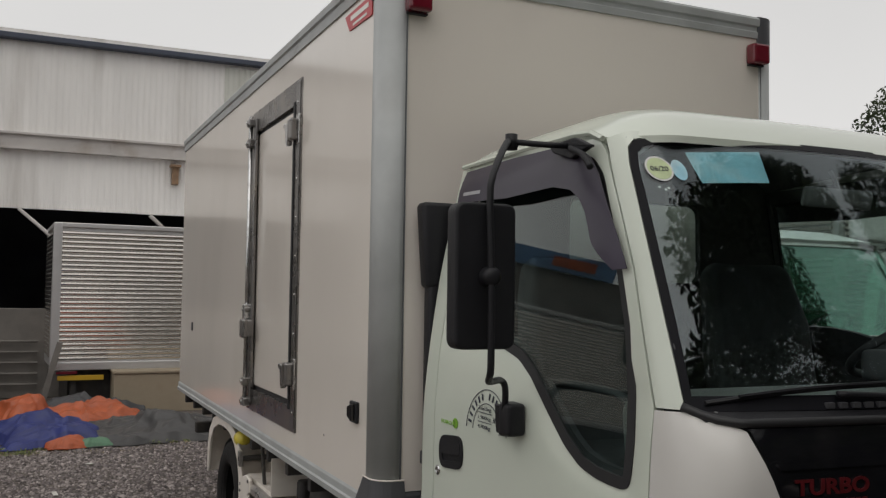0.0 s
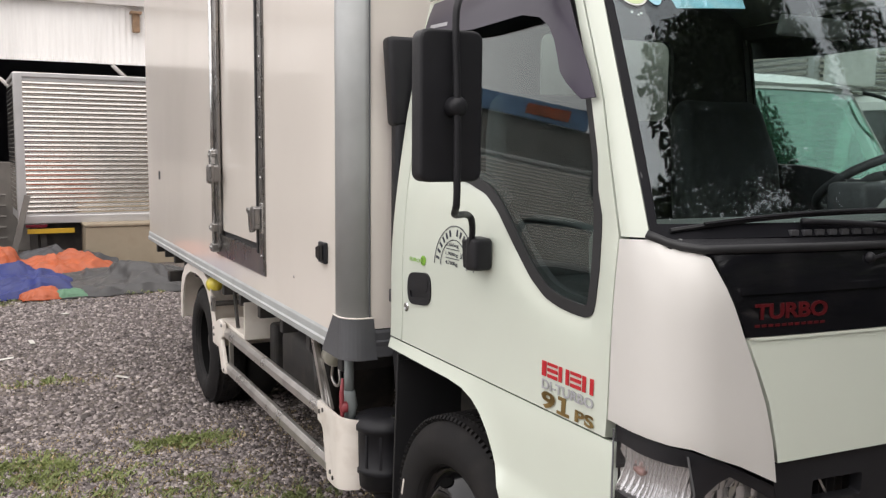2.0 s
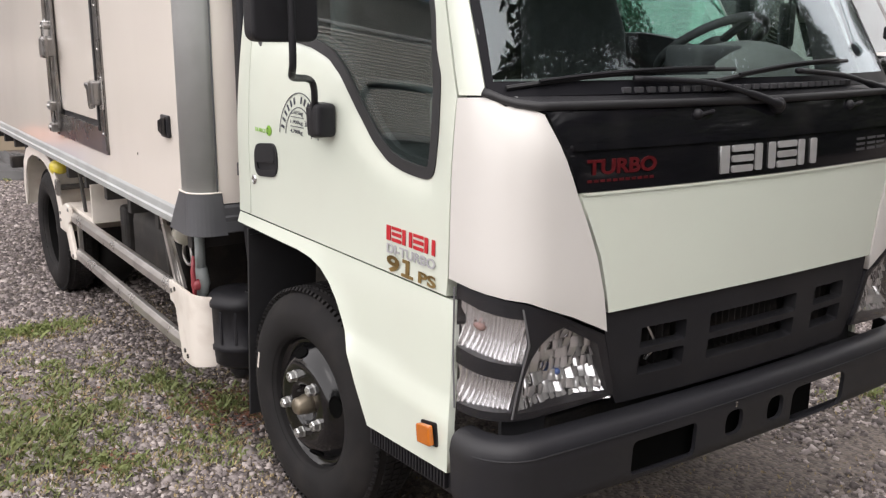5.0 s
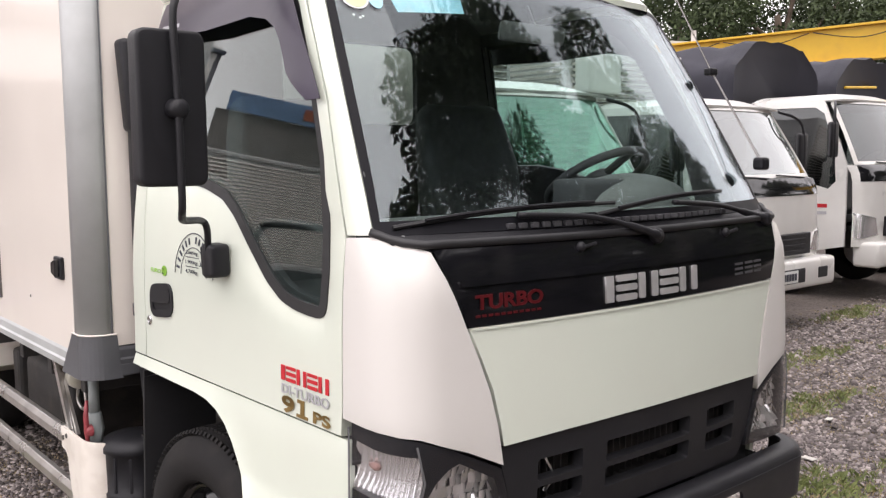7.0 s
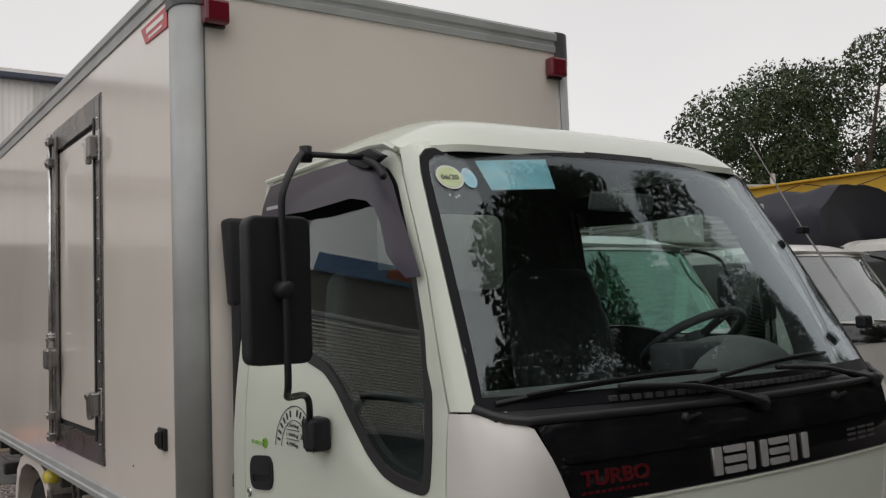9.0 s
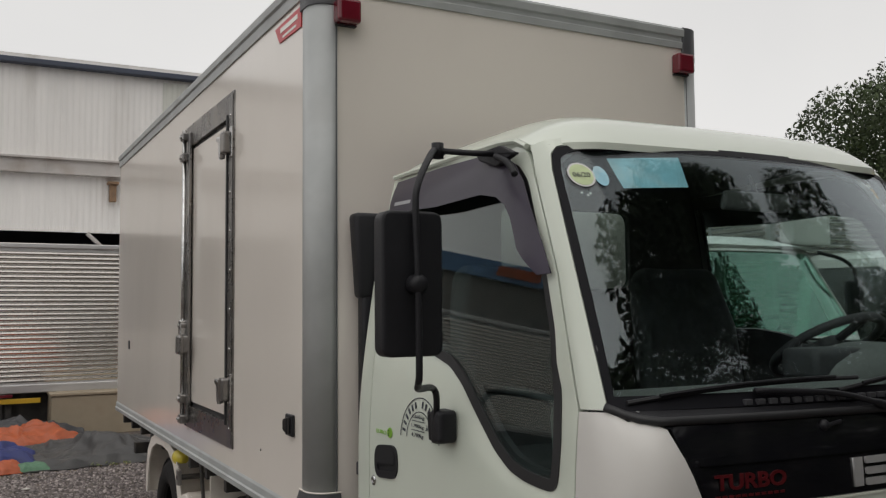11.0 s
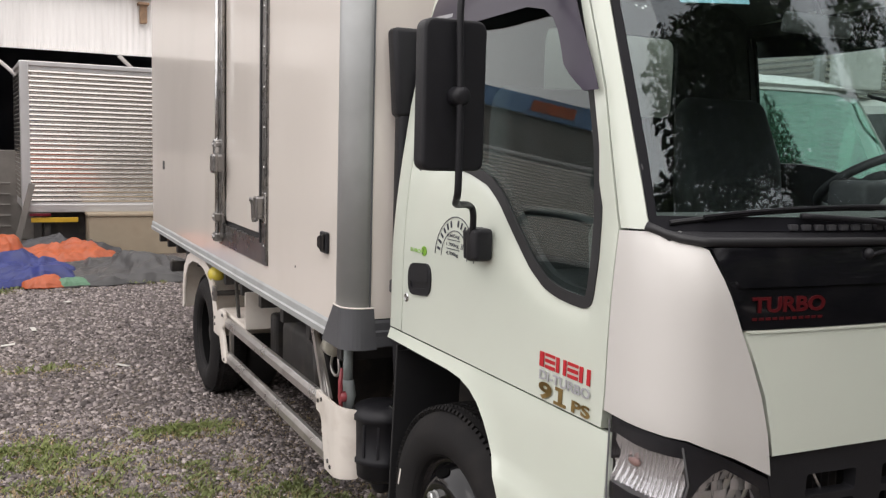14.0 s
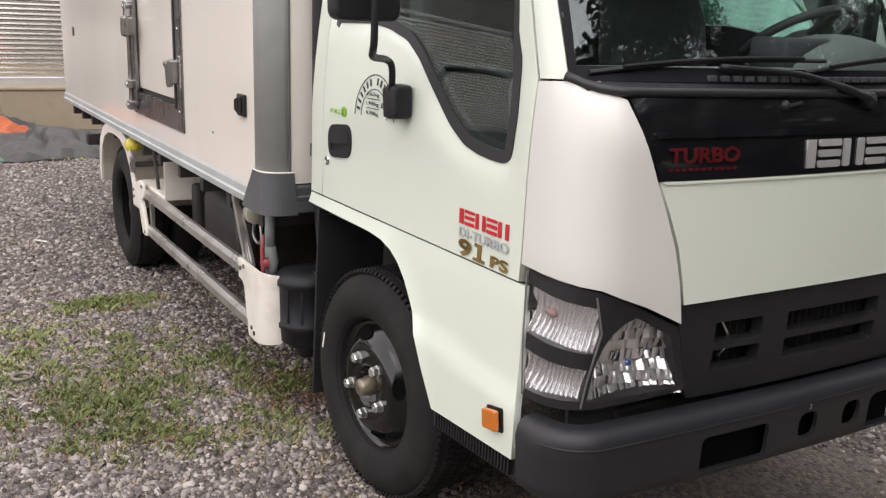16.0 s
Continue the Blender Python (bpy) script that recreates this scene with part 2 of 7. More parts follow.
def inside(pt, poly):
    x, y = pt
    hit, j = False, len(poly) - 1
    for i in range(len(poly)):
        (xi, yi), (xj, yj) = poly[i], poly[j]
        if (yi > y) != (yj > y) and x < (xj - xi) * (y - yi) / (yj - yi) + xi:
            hit = not hit
        j = i
    return hit


def dense(poly, step):
    out = []
    for i, (x, y) in enumerate(poly):
        X, Y = poly[(i + 1) % len(poly)]
        n = max(1, int(math.hypot(X - x, Y - y) / step))
        out += [(x + (X - x) * k / n, y + (Y - y) * k / n) for k in range(n)]
    return out


def sheet(name, outline, fn, depth, mat, parent=None, label="", holes=(), step=0.05, flip=False, roll=0.0):
    """A curved panel: the outline (with holes) in the surface's own two measures, laid on fn(u, v) and thickened inwards by depth."""
    loops = [dense(outline, step)] + [dense(h, step) for h in holes]
    pts, edges = [], []
    for lp in loops:
        s = len(pts)
        pts += lp
        edges += [(s + i, s + (i + 1) % len(lp)) for i in range(len(lp))]
    us, vs = [p[0] for p in outline], [p[1] for p in outline]
    border = [Vector(p) for p in pts]
    u = min(us) + step * 0.5
    while u < max(us):
        v = min(vs) + step * 0.5
        while v < max(vs):
            if inside((u, v), outline) and not any(inside((u, v), h) for h in holes):
                if min((b - Vector((u, v))).length_squared for b in border) > (0.4 * step) ** 2:
                    pts.append((u, v))
            v += step
        u += step
    vv, _, ff, _, _, _ = geometry.delaunay_2d_cdt([Vector(p) for p in pts], edges, [], 0, 1e-5)
    tri = []
    for f in ff:
        c = sum((vv[i] for i in f), Vector((0, 0))) / len(f)
        a, b, d = (vv[i] for i in f[:3])
        area = abs((b.x - a.x) * (d.y - a.y) - (b.y - a.y) * (d.x - a.x))
        if area > 4e-3 * max((b - a).length_squared, (d - a).length_squared, (d - b).length_squared) and inside(c, outline) and not any(inside(c, h) for h in holes):
            tri.append(tuple(f))
    top, nor = [], []
    for p in vv:
        a, e = Vector(fn(p.x, p.y)), 1e-3
        du, dv = Vector(fn(p.x + e, p.y)) - Vector(fn(p.x - e, p.y)), Vector(fn(p.x, p.y + e)) - Vector(fn(p.x, p.y - e))
        n = du.cross(dv)
        n = n.normalized() if n.length > 1e-12 else Vector((0, 0, 1))
        if flip:
            n = -n
        top.append(a)
        nor.append(n)
    count = {}
    for f in tri:
        for i in range(3):
            e = (f[i], f[(i + 1) % 3])
            count[e] = 1
    rim = [e for e in count if (e[1], e[0]) not in count]
    rimset = {i for e in rim for i in e}
    k = len(top)
    verts = [a - n * (roll if i in rimset else 0) for i, (a, n) in enumerate(zip(top, nor))] + [a - n * depth for a, n in zip(top, nor)]
    faces = [f if not flip else f[::-1] for f in tri]
    faces += [tuple(i + k for i in (f[::-1] if not flip else f)) for f in tri]
    # the rim has its own corners, so that the edge stays crisp
    base = len(verts)
    ring = {}
    for i in rimset:
        ring[i] = base + len(ring) * 2
        verts += [verts[i], verts[i + k]]
    for a, b in rim:
        q = (ring[b], ring[a], ring[a] + 1, ring[b] + 1)
        faces.append(q if not flip else q[::-1])
    ob = data_part(name, verts, faces, mat, parent, label, True)
    return ob


def grid_part(name, fn, u0, u1, nu, v0, v1, nv, mat, parent=None, label="", smooth=True):
    """A pressed surface laid on fn(u, v) over a grid."""
    vs = [fn(u0 + (u1 - u0) * i / nu, v0 + (v1 - v0) * j / nv) for j in range(nv + 1) for i in range(nu + 1)]
    w = nu + 1
    fs = [(j * w + i, j * w + i + 1, (j + 1) * w + i + 1, (j + 1) * w + i) for j in range(nv) for i in range(nu)]
    return data_part(name, vs, fs, mat, parent, label, smooth)


def tube_bm(points, r, seg=10, bm=None, closed_ends=True):
    """A round bar along a line of points."""
    bm = bm or bmesh.new()
    pts = [Vector(p) for p in points]
    rings = []
    up = None
    for i, p in enumerate(pts):
        d = (pts[min(i + 1, len(pts) - 1)] - pts[max(i - 1, 0)]).normalized()
        if up is None:
            up = Vector((0, 0, 1)) if abs(d.z) < 0.9 else Vector((1, 0, 0))
        a = d.cross(up).normalized()
        up = a.cross(d).normalized()
        rad = r[i] if isinstance(r, (list, tuple)) else r
        rings.append([bm.verts.new(p + (a * math.cos(2 * math.pi * k / seg) + up * math.sin(2 * math.pi * k / seg)) * rad) for k in range(seg)])
    for A, B in zip(rings, rings[1:]):
        for k in range(seg):
            bm.faces.new((A[k], A[(k + 1) % seg], B[(k + 1) % seg], B[k]))
    if closed_ends:
        bm.faces.new(rings[0][::-1])
        bm.faces.new(rings[-1])
    bmesh.ops.recalc_face_normals(bm, faces=bm.faces)
    return bm


def curve_pts(points, n=6):
    """A smooth line through points."""
    P = [Vector(p) for p in points]
    out = []
    for i in range(len(P) - 1):
        a, b, c, d = P[max(i - 1, 0)], P[i], P[i + 1], P[min(i + 2, len(P) - 1)]
        for k in range(n):
            t = k / n
            out.append(0.5 * ((2 * b) + (c - a) * t + (2 * a - 5 * b + 4 * c - d) * t * t + (3 * b - a - 3 * c + d) * t ** 3))
    return out + [P[-1]]


def lathe_bm(profile, m, seg=32, bm=None):
    """A body turned round its own z: profile rows of (radius, z)."""
    bm = bm or bmesh.new()
    rings = []
    for r, z in profile:
        if r < 1e-6:
            rings.append([bm.verts.new(m @ Vector((0, 0, z)))])
        else:
            rings.append([bm.verts.new(m @ Vector((r * math.cos(2 * math.pi * k / seg), r * math.sin(2 * math.pi * k / seg), z))) for k in range(seg)])
    for A, B in zip(rings, rings[1:]):
        for k in range(seg):
            a, b = A[k % len(A)], A[(k + 1) % len(A)]
            c, d = B[(k + 1) % len(B)], B[k % len(B)]
            q = []
            for v in (a, b, c, d):
                if v not in q:
                    q.append(v)
            if len(q) > 2:
                bm.faces.new(q)
    bmesh.ops.recalc_face_normals(bm, faces=bm.faces)
    return bm


def lettering(text, size, m, depth, mat, name, parent, label="", spread=1.0, width=None, bold=0.0):
    """Raised writing in the built-in font, its left foot at m's origin, scaled to a width where one is given."""
    cu = bpy.data.curves.new("writing", "FONT")
    cu.body, cu.size, cu.extrude, cu.offset, cu.space_character = text, size, depth, bold, spread
    cu.resolution_u = 3
    tmp = bpy.data.objects.new("writing", cu)
    me = bpy.data.meshes.new_from_object(tmp)
    bpy.data.objects.remove(tmp)
    bpy.data.curves.remove(cu)
    xs = [v.co.x for v in me.vertices]
    ys = [v.co.y for v in me.vertices]
    sx = width / (max(xs) - min(xs)) if width else 1.0
    sy = size / max(1e-6, max(ys) - min(ys))
    for v in me.vertices:
        v.co = m @ Vector(((v.co.x - min(xs)) * sx, (v.co.y - min(ys)) * sy, v.co.z))
    me.name = name
    return mesh_part(name, me, mat, parent, label)


def lerp_table(z, table):
    """A smooth line through rows of (place, value)."""
    n = len(table)
    if z <= table[0][0]:
        return table[0][1]
    if z >= table[-1][0]:
        return table[-1][1]
    for i in range(n - 1):
        (z0, v0), (z1, v1) = table[i], table[i + 1]
        if z <= z1:
            h, t = z1 - z0, (z - z0) / (z1 - z0)
            m = []
            for k in (i, i + 1):
                a, b = table[max(k - 1, 0)], table[min(k + 1, n - 1)]
                m.append((b[1] - a[1]) / (b[0] - a[0]))
            return v0 * (2 * t ** 3 - 3 * t * t + 1) + m[0] * h * (t ** 3 - 2 * t * t + t) + v1 * (3 * t * t - 2 * t ** 3) + m[1] * h * (t ** 3 - t * t)


def edge_distance(p, line):
    """How far a point lies from an open line of points."""
    best = 9.0
    for (ax, ay), (bx, by) in zip(line, line[1:]):
        dx, dy = bx - ax, by - ay
        t = max(0, min(1, ((p[0] - ax) * dx + (p[1] - ay) * dy) / (dx * dx + dy * dy)))
        best = min(best, math.hypot(p[0] - ax - t * dx, p[1] - ay - t * dy))
    return best

# ---- the refrigerated truck: cargo box ----
truck = thing("refrigerated_truck", "white cab-over light truck with cream refrigerated box body parked on gravel", "truck")


def group_part(name, parent, label=""):
    ob = new(name)
    ob.empty_display_size = 0.1
    ob.parent = parent
    if label:
        ob["label"] = label
    return ob


BX, BY0, BY1, BZ0, BZ1 = 0.97, 1.66, 6.50, 0.965, 2.935
cargo = part("cargo_box", box_bm(-BX + 0.032, BX - 0.032, BY0 + 0.032, BY1 - 0.01, BZ0 - 0.05, BZ1 + 0.07), M_BOX, truck, "cream insulated cargo box with glossy panels")


def box_side(sign):
    return lambda y, z: Vector((sign * (BX - 0.004 + 0.0018 * noise.noise(Vector((y * 0.9, z * 0.7, 5 * sign)))), y, z))


DOOR_HOLE = [(2.80, 1.07), (3.835, 1.07), (3.835, 2.775), (2.80, 2.775)]
sheet("side_panel", [(1.75, BZ0), (BY1 - 0.02, BZ0), (BY1 - 0.02, BZ1), (1.75, BZ1)], box_side(-1), 0.006, M_BOX, cargo, holes=[DOOR_HOLE], step=0.16, flip=True)
sheet("side_panel", [(1.75, BZ0), (BY1 - 0.02, BZ0), (BY1 - 0.02, BZ1), (1.75, BZ1)], box_side(1), 0.006, M_BOX, cargo, step=0.4)
sheet("front_panel", [(-0.91, BZ0 + 0.03), (0.91, BZ0 + 0.03), (0.91, BZ1), (-0.91, BZ1)],
      lambda x, z: Vector((x, BY0 + 0.004 + 0.0015 * noise.noise(Vector((x, z, 2.0))), z)), 0.006, M_BOX, cargo, step=0.15)


# top rails: stepped section with a rolled upper edge
TOP_SEC = [(0, 0), (0.010, 0), (0.012, 0.028), (0.006, 0.034), (0.006, 0.052), (0.016, 0.058), (0.018, 0.088), (0.010, 0.100), (-0.03, 0.100), (-0.03, 0)]
LOW_SEC = [(0, 0), (0.012, 0.004), (0.016, 0.03), (0.008, 0.036), (0.008, 0.064), (0.002, 0.075), (-0.03, 0.075), (-0.03, 0)]


def side_rail(sec, sign, z, y0, y1):
    m = Matrix(((sign, 0, 0, sign * (BX - 0.006)), (0, 0, 1, y0), (0, 1, 0, z), (0, 0, 0, 1)))
    return prism_bm(sec, m, y1 - y0)


for sign in (-1, 1):
    part("top_rail", side_rail(TOP_SEC, sign, 2.930, BY0 + 0.14, BY1), M_ALU, cargo, "stepped aluminium edge rail")
    part("bottom_rail", side_rail(LOW_SEC, sign, 0.890, BY0 + 0.12, BY1), M_ALU, cargo, "aluminium lower edge rail")
mf = Matrix(((0, 0, 1, -0.87), (-1, 0, 0, BY0 + 0.006), (0, 1, 0, 2.930), (0, 0, 0, 1)))
part("front_top_rail", prism_bm(TOP_SEC, mf, 1.74), M_ALU, cargo, "stepped aluminium edge rail")
mf = Matrix(((0, 0, 1, -0.87), (-1, 0, 0, BY0 + 0.006), (0, 1, 0, 0.915), (0, 0, 0, 1)))
part("front_bottom_rail", prism_bm(LOW_SEC, mf, 1.74), M_CAP, cargo)
part("roof_skin", box_bm(-BX + 0.02, BX - 0.02, BY0 + 0.02, BY1 - 0.01, 3.015, 3.032, 0.004), M_ALU, cargo)


def pillar_outline(sign, grow=0.0, wide=0.11, front=0.095):
    """The rounded corner section, seen from above."""
    cx, cy, r = BX - 0.07, BY0 + 0.07, 0.074 + grow
    pts = [(sign * (cx + r), BY0 + wide + grow)]
    for k in range(9):
        a = k / 8 * math.pi / 2
        pts.append((sign * (cx + r * math.cos(a)), cy - r * math.sin(a)))
    pts += [(sign * (BX - front - grow * 2), BY0 - 0.004 - grow), (sign * (BX - front - grow * 2), BY0 + 0.03), (sign * (BX - 0.03), BY0 + wide + grow)]
    return pts


for sign in (-1, 1):
    up = Matrix.Translation((0, 0, 1.028))
    part("corner_pillar", prism_bm(pillar_outline(sign), up, 1.85), M_ALU, cargo, "rounded aluminium corner pillar", True)
    for edge in ((BX - 0.0005, BY0 + 0.104), (BX - 0.090, BY0 - 0.003)):
        part("seal_bead", tube_bm([(sign * edge[0], edge[1], 1.03), (sign * edge[0], edge[1], 2.875)], 0.003, 6), M_CAP, cargo)
    # top cap
    bm = prism_bm(pillar_outline(sign, 0.004, 0.135, 0.10), Matrix.Translation((0, 0, 2.876)), 0.158, 0.004)
    part("top_corner_cap", bm, M_CAP, cargo, "dark grey plastic corner cap")
    # foot cap, flaring backwards along the sill
    bm = bmesh.new()
    lo, mid, hi = pillar_outline(sign, 0.010, 0.235, 0.10), pillar_outline(sign, 0.008, 0.215, 0.10), pillar_outline(sign, 0.004, 0.125, 0.098)
    rings = [[bm.verts.new((x, y, z)) for x, y in ring] for ring, z in ((lo, .880), (mid, .915), (hi, 1.038))]
    bm.faces.new(rings[0]), bm.faces.new(rings[-1])
    for a, b in zip(rings, rings[1:]):
        for i in range(len(a)):
            bm.faces.new((a[i], a[(i + 1) % len(a)], b[(i + 1) % len(a)], b[i]))
    bmesh.ops.recalc_face_normals(bm, faces=bm.faces)
    foot = part("foot_corner_cap", bm, M_CAP, cargo, "dark grey plastic foot cap")
    part("cap_bead", tube_bm([(x, y, 1.040) for x, y in hi[:11]], .0035, 6), M_BOX, foot, "pale sealant line")
    # red marker lamp under the top cap
    lamp = part("marker_lamp", box_bm(sign * 0.843 - 0.048, sign * 0.843 + 0.048, BY0 - 0.058, BY0 + 0.003, 2.803, 2.894, 0.012), M_RED, cargo, "red plastic clearance lamp")
    part("lamp_base", box_bm(sign * 0.843 - 0.042, sign * 0.843 + 0.042, BY0 - 0.022, BY0 + 0.002, 2.797, 2.803, 0.002), M_BLACK, lamp)
part("front_apron", box_bm(-0.86, 0.86, BY0 - 0.008, BY0 + 0.03, 0.885, 0.93, 0.004), M_CAP, cargo)

# side door of the box
FX = -BX - 0.004
bdoor = group_part("box_door", truck, "cream side door in worn dark steel frame, closed")
frame_out = [(2.785, 1.056), (3.848, 1.056), (3.848, 2.787), (2.785, 2.787)]
frame_in = [(2.865, 1.172), (3.742, 1.172), (3.742, 2.668), (2.865, 2.668)]
sheet("door_frame", frame_out, lambda y, z: Vector((FX, y, z)), 0.035, M_FRAME, bdoor, holes=[frame_in], step=0.2, flip=True)
part("door_gasket", prism_bm([(2.862, 1.168), (3.745, 1.168), (3.745, 2.671), (2.862, 2.671)], side_frame(-0.948), 0.006), M_SEAL, bdoor)
sheet("door_leaf", rounded([(2.895, 1.20), (3.730, 1.20), (3.730, 2.645), (2.895, 2.645)], 0.012),
      lambda y, z: Vector((-BX + 0.006 + 0.002 * noise.noise(Vector((y, z, 9))), y, z)), 0.02, M_BOX, bdoor, step=0.15, flip=True, roll=0.002)
# black rubber edge at the closing side
part("closing_seal", box_bm(FX - 0.012, FX + 0.01, 2.868, 2.893, 1.16, 2.68, 0.004), M_SEAL, bdoor, "black rubber closing seal")
part("closing_strip", box_bm(FX - 0.006, FX, 2.795, 2.862, 1.075, 2.775, 0.002), M_FRAME, bdoor)
for k in range(9):
    zz = 1.15 + k * 0.19
    part("rivet", lathe_bm([(0.007, 0), (0.006, 0.003), (0, 0.004)], side_frame(FX - 0.006) @ Matrix.Translation((2.825, zz, 0)), 8), M_CHROME, bdoor)
# locking bar with its brackets on the hinge side
bar = part("locking_bar", tube_bm([(FX - 0.028, 3.772, 1.08), (FX - 0.028, 3.772, 2.76)], 0.012, 10), M_CHROME, bdoor, "chromed vertical locking bar", True)
part("hinge_channel", box_bm(FX - 0.016, FX, 3.70, 3.745, 1.10, 2.74, 0.004), M_FRAME, bdoor)
for zz, hh in ((1.10, 0.05), (1.215, 0.05), (1.63, 0.03), (2.60, 0.05), (2.72, 0.045)):
    part("bar_bracket", box_bm(FX - 0.046, FX, 3.735, 3.812, zz - hh / 2, zz + hh / 2, 0.008), M_FRAME, bar)
    part("bracket_bolt", lathe_bm([(0.012, 0), (0.012, 0.006), (0, 0.008)], side_frame(FX - 0.046) @ Matrix.Translation((3.79, zz, 0)), 8), M_CHROME, bar)
lock = part("lock_body", box_bm(FX - 0.062, FX, 3.70, 3.80, 1.475, 1.575, 0.012), M_FRAME, bdoor, "steel lock with dark lever")
part("lock_lever", box_bm(FX - 0.085, FX - 0.05, 3.625, 3.70, 1.47, 1.58, 0.014), M_FRAME, lock)
part("lock_hasp", box_bm(FX - 0.05, FX - 0.01, 3.74, 3.79, 1.575, 1.66, 0.006), M_CHROME, lock)


def toggle_latch(z):
    body = part("latch_body", box_bm(FX - 0.045, FX - 0.004, 2.815, 2.885, z - 0.055, z + 0.055, 0.01), M_FRAME, bdoor, "dark steel toggle latch")
    part("latch_lever", prism_bm([(2.88, z + 0.035), (2.965, z + 0.045), (2.972, z + 0.025), (2.935, z + 0.01), (2.92, z - 0.065), (2.90, z - 0.075), (2.885, z - 0.02)],
         side_frame(FX - 0.012), 0.03, 0.005), M_CHROME, body)
    part("latch_pin", tube_bm([(FX - 0.03, 2.91, z - 0.075), (FX - 0.03, 2.91, z - 0.02)], 0.011, 8), M_CHROME, body)
    part("latch_plate", box_bm(FX - 0.01, FX, 2.79, 2.84, z - 0.075, z + 0.075, 0.003), M_CHROME, body)


toggle_latch(1.335)
toggle_latch(2.535)

# latch keeper near the front edge, data plate, small dent and a patch of old tape glue
keeper = part("door_keeper", box_bm(-BX - 0.012, -BX + 0.004, 1.874, 1.958, 1.222, 1.306, 0.006), M_BLACK, truck, "black plastic door keeper")
part("keeper_slot", prism_bm(rounded([(1.892, 1.232), (1.94, 1.245), (1.94, 1.285), (1.892, 1.298)], 0.006), side_frame(-BX - 0.012), 0.016, 0.003), M_BLACKGLOSS, keeper)
part("fitting_socket", prism_bm(rounded([(5.86, 1.42), (5.915, 1.42), (5.915, 1.485), (5.86, 1.485)], 0.01), side_frame(-BX + 0.003), 0.006), M_TRIMDARK, truck, "small dark socket")
part("bolt_mark", lathe_bm([(0.006, 0), (0.005, 0.002), (0, 0.003)], side_frame(-BX) @ Matrix.Translation((2.32, 1.115, 0)), 8), M_FRAME, truck)
plate = part("maker_plate", prism_bm([(1.80, 2.905), (2.135, 2.90), (2.075, 2.828), (1.80, 2.822)], side_frame(-BX + 0.002), 0.0035), M_REDINK, truck, "red parallelogram maker plate with pale bars")
part("plate_bar", prism_bm([(1.84, 2.865), (2.06, 2.865), (2.06, 2.885), (1.84, 2.885)], side_frame(-BX - 0.0015), 0.001), M_BOX, plate)
part("plate_bar", prism_bm([(1.86, 2.838), (2.03, 2.838), (2.03, 2.848), (1.86, 2.848)], side_frame(-BX - 0.0015), 0.001), M_BOX, plate)

# ---- the refrigerated truck: cab ----
WIDTH = [(.5, .862), (.70, .858), (.78, .853), (.95, .842), (1.0, .834), (1.3, .828), (1.5, .812), (1.75, .778), (2.0, .738), (2.2, .700), (2.3, .68)]
NOSE = [(.5, -.03), (.7, -.035), (.95, -.045), (1.26, -.036), (1.36, -.03), (1.44, .0), (1.50, .035), (1.6, .09), (2.08, .368), (2.17, .425), (2.22, .49)]
CURVE, CX, CY = .085, .13, .14


def corner_plan(s, z):
    """A point of the cab's front and corner: s runs from the middle round the corner."""
    w, n, sg = lerp_table(z, WIDTH), lerp_table(z, NOSE), -1 if s < 0 else 1
    s, f = abs(s), w - CX
    if s <= f:
        return sg * s, n + CURVE * s * s
    yk, r = n + CURVE * f * f, (CX + CY) / 2
    th = (s - f) / r
    if th < math.pi / 2:
        return sg * (f + CX * math.sin(th)), yk + CY * (1 - math.cos(th))
    return sg * w, yk + CY + (s - f - r * math.pi / 2)


SCREEN_EDGE = [(1.45, .836), (1.476, .832), (1.62, .812), (1.76, .790), (1.92, .765), (2.09, .738), (2.135, .727), (2.24, .70)]


def plan(s, z):
    """As corner_plan(), but the windscreen between its edges is one even, shallow curve."""
    px_, py_ = corner_plan(s, z)
    edge_s = lerp_table(z, SCREEN_EDGE)
    if z <= 1.452 or abs(s) >= edge_s:
        return px_, py_
    ex, ey = corner_plan(edge_s, z)
    n = lerp_table(z, NOSE)
    bend = (ey - n) / ex ** 2
    sx = s - math.copysign((edge_s - ex) * (abs(s) / edge_s) ** 6, s)
    sy = n + bend * sx * sx
    k = min(1.0, (z - 1.452) / .03)
    k = k * k * (3 - 2 * k)
    return px_ + (sx - px_) * k, py_ + (sy - py_) * k


def flank(y, z):
    """Half the cab's width at a place on its side."""
    w, n = lerp_table(z, WIDTH), lerp_table(z, NOSE)
    f = w - CX
    c = n + CURVE * f * f + CY
    if y >= c:
        return w
    q = min(1, (c - y) / CY)
    return f + CX * math.sqrt(1 - q * q)


def arc_of(y, z):
    """The s of plan() for a place y on the side."""
    f = lerp_table(z, WIDTH) - CX
    yk, r = lerp_table(z, NOSE) + CURVE * f * f, (CX + CY) / 2
    if y >= yk + CY:
        return f + r * math.pi / 2 + (y - yk - CY)
    return f + r * math.acos(max(-1, min(1, 1 - (y - yk) / CY)))


def bow(s, z):
    """The windscreen's slight upright curve, fading out towards the pillars."""
    v = (z - 1.823) / 0.349
    return 0 if abs(v) >= 1 else 0.014 * (1 - v * v) * max(0, 1 - (s / 0.83) ** 4)


def front(off=0.0):
    def fn(s, z):
        x, y = plan(s, z)
        e = 1e-3
        a, b = plan(s + e, z), plan(s - e, z)
        d = Vector((a[0] - b[0], a[1] - b[1], 0)).normalized()
        return Vector((x, y, z)) + Vector((d.y, -d.x, 0)) * (off + bow(s, z))
    return fn


def flank_fn(sign, off=0.0):
    return lambda y, z: Vector((sign * (flank(y, z) + off), y, z))


def both(poly):
    """A half outline from the middle outwards, closed over both halves."""
    return poly + [(-x, z) for x, z in poly[::-1]]


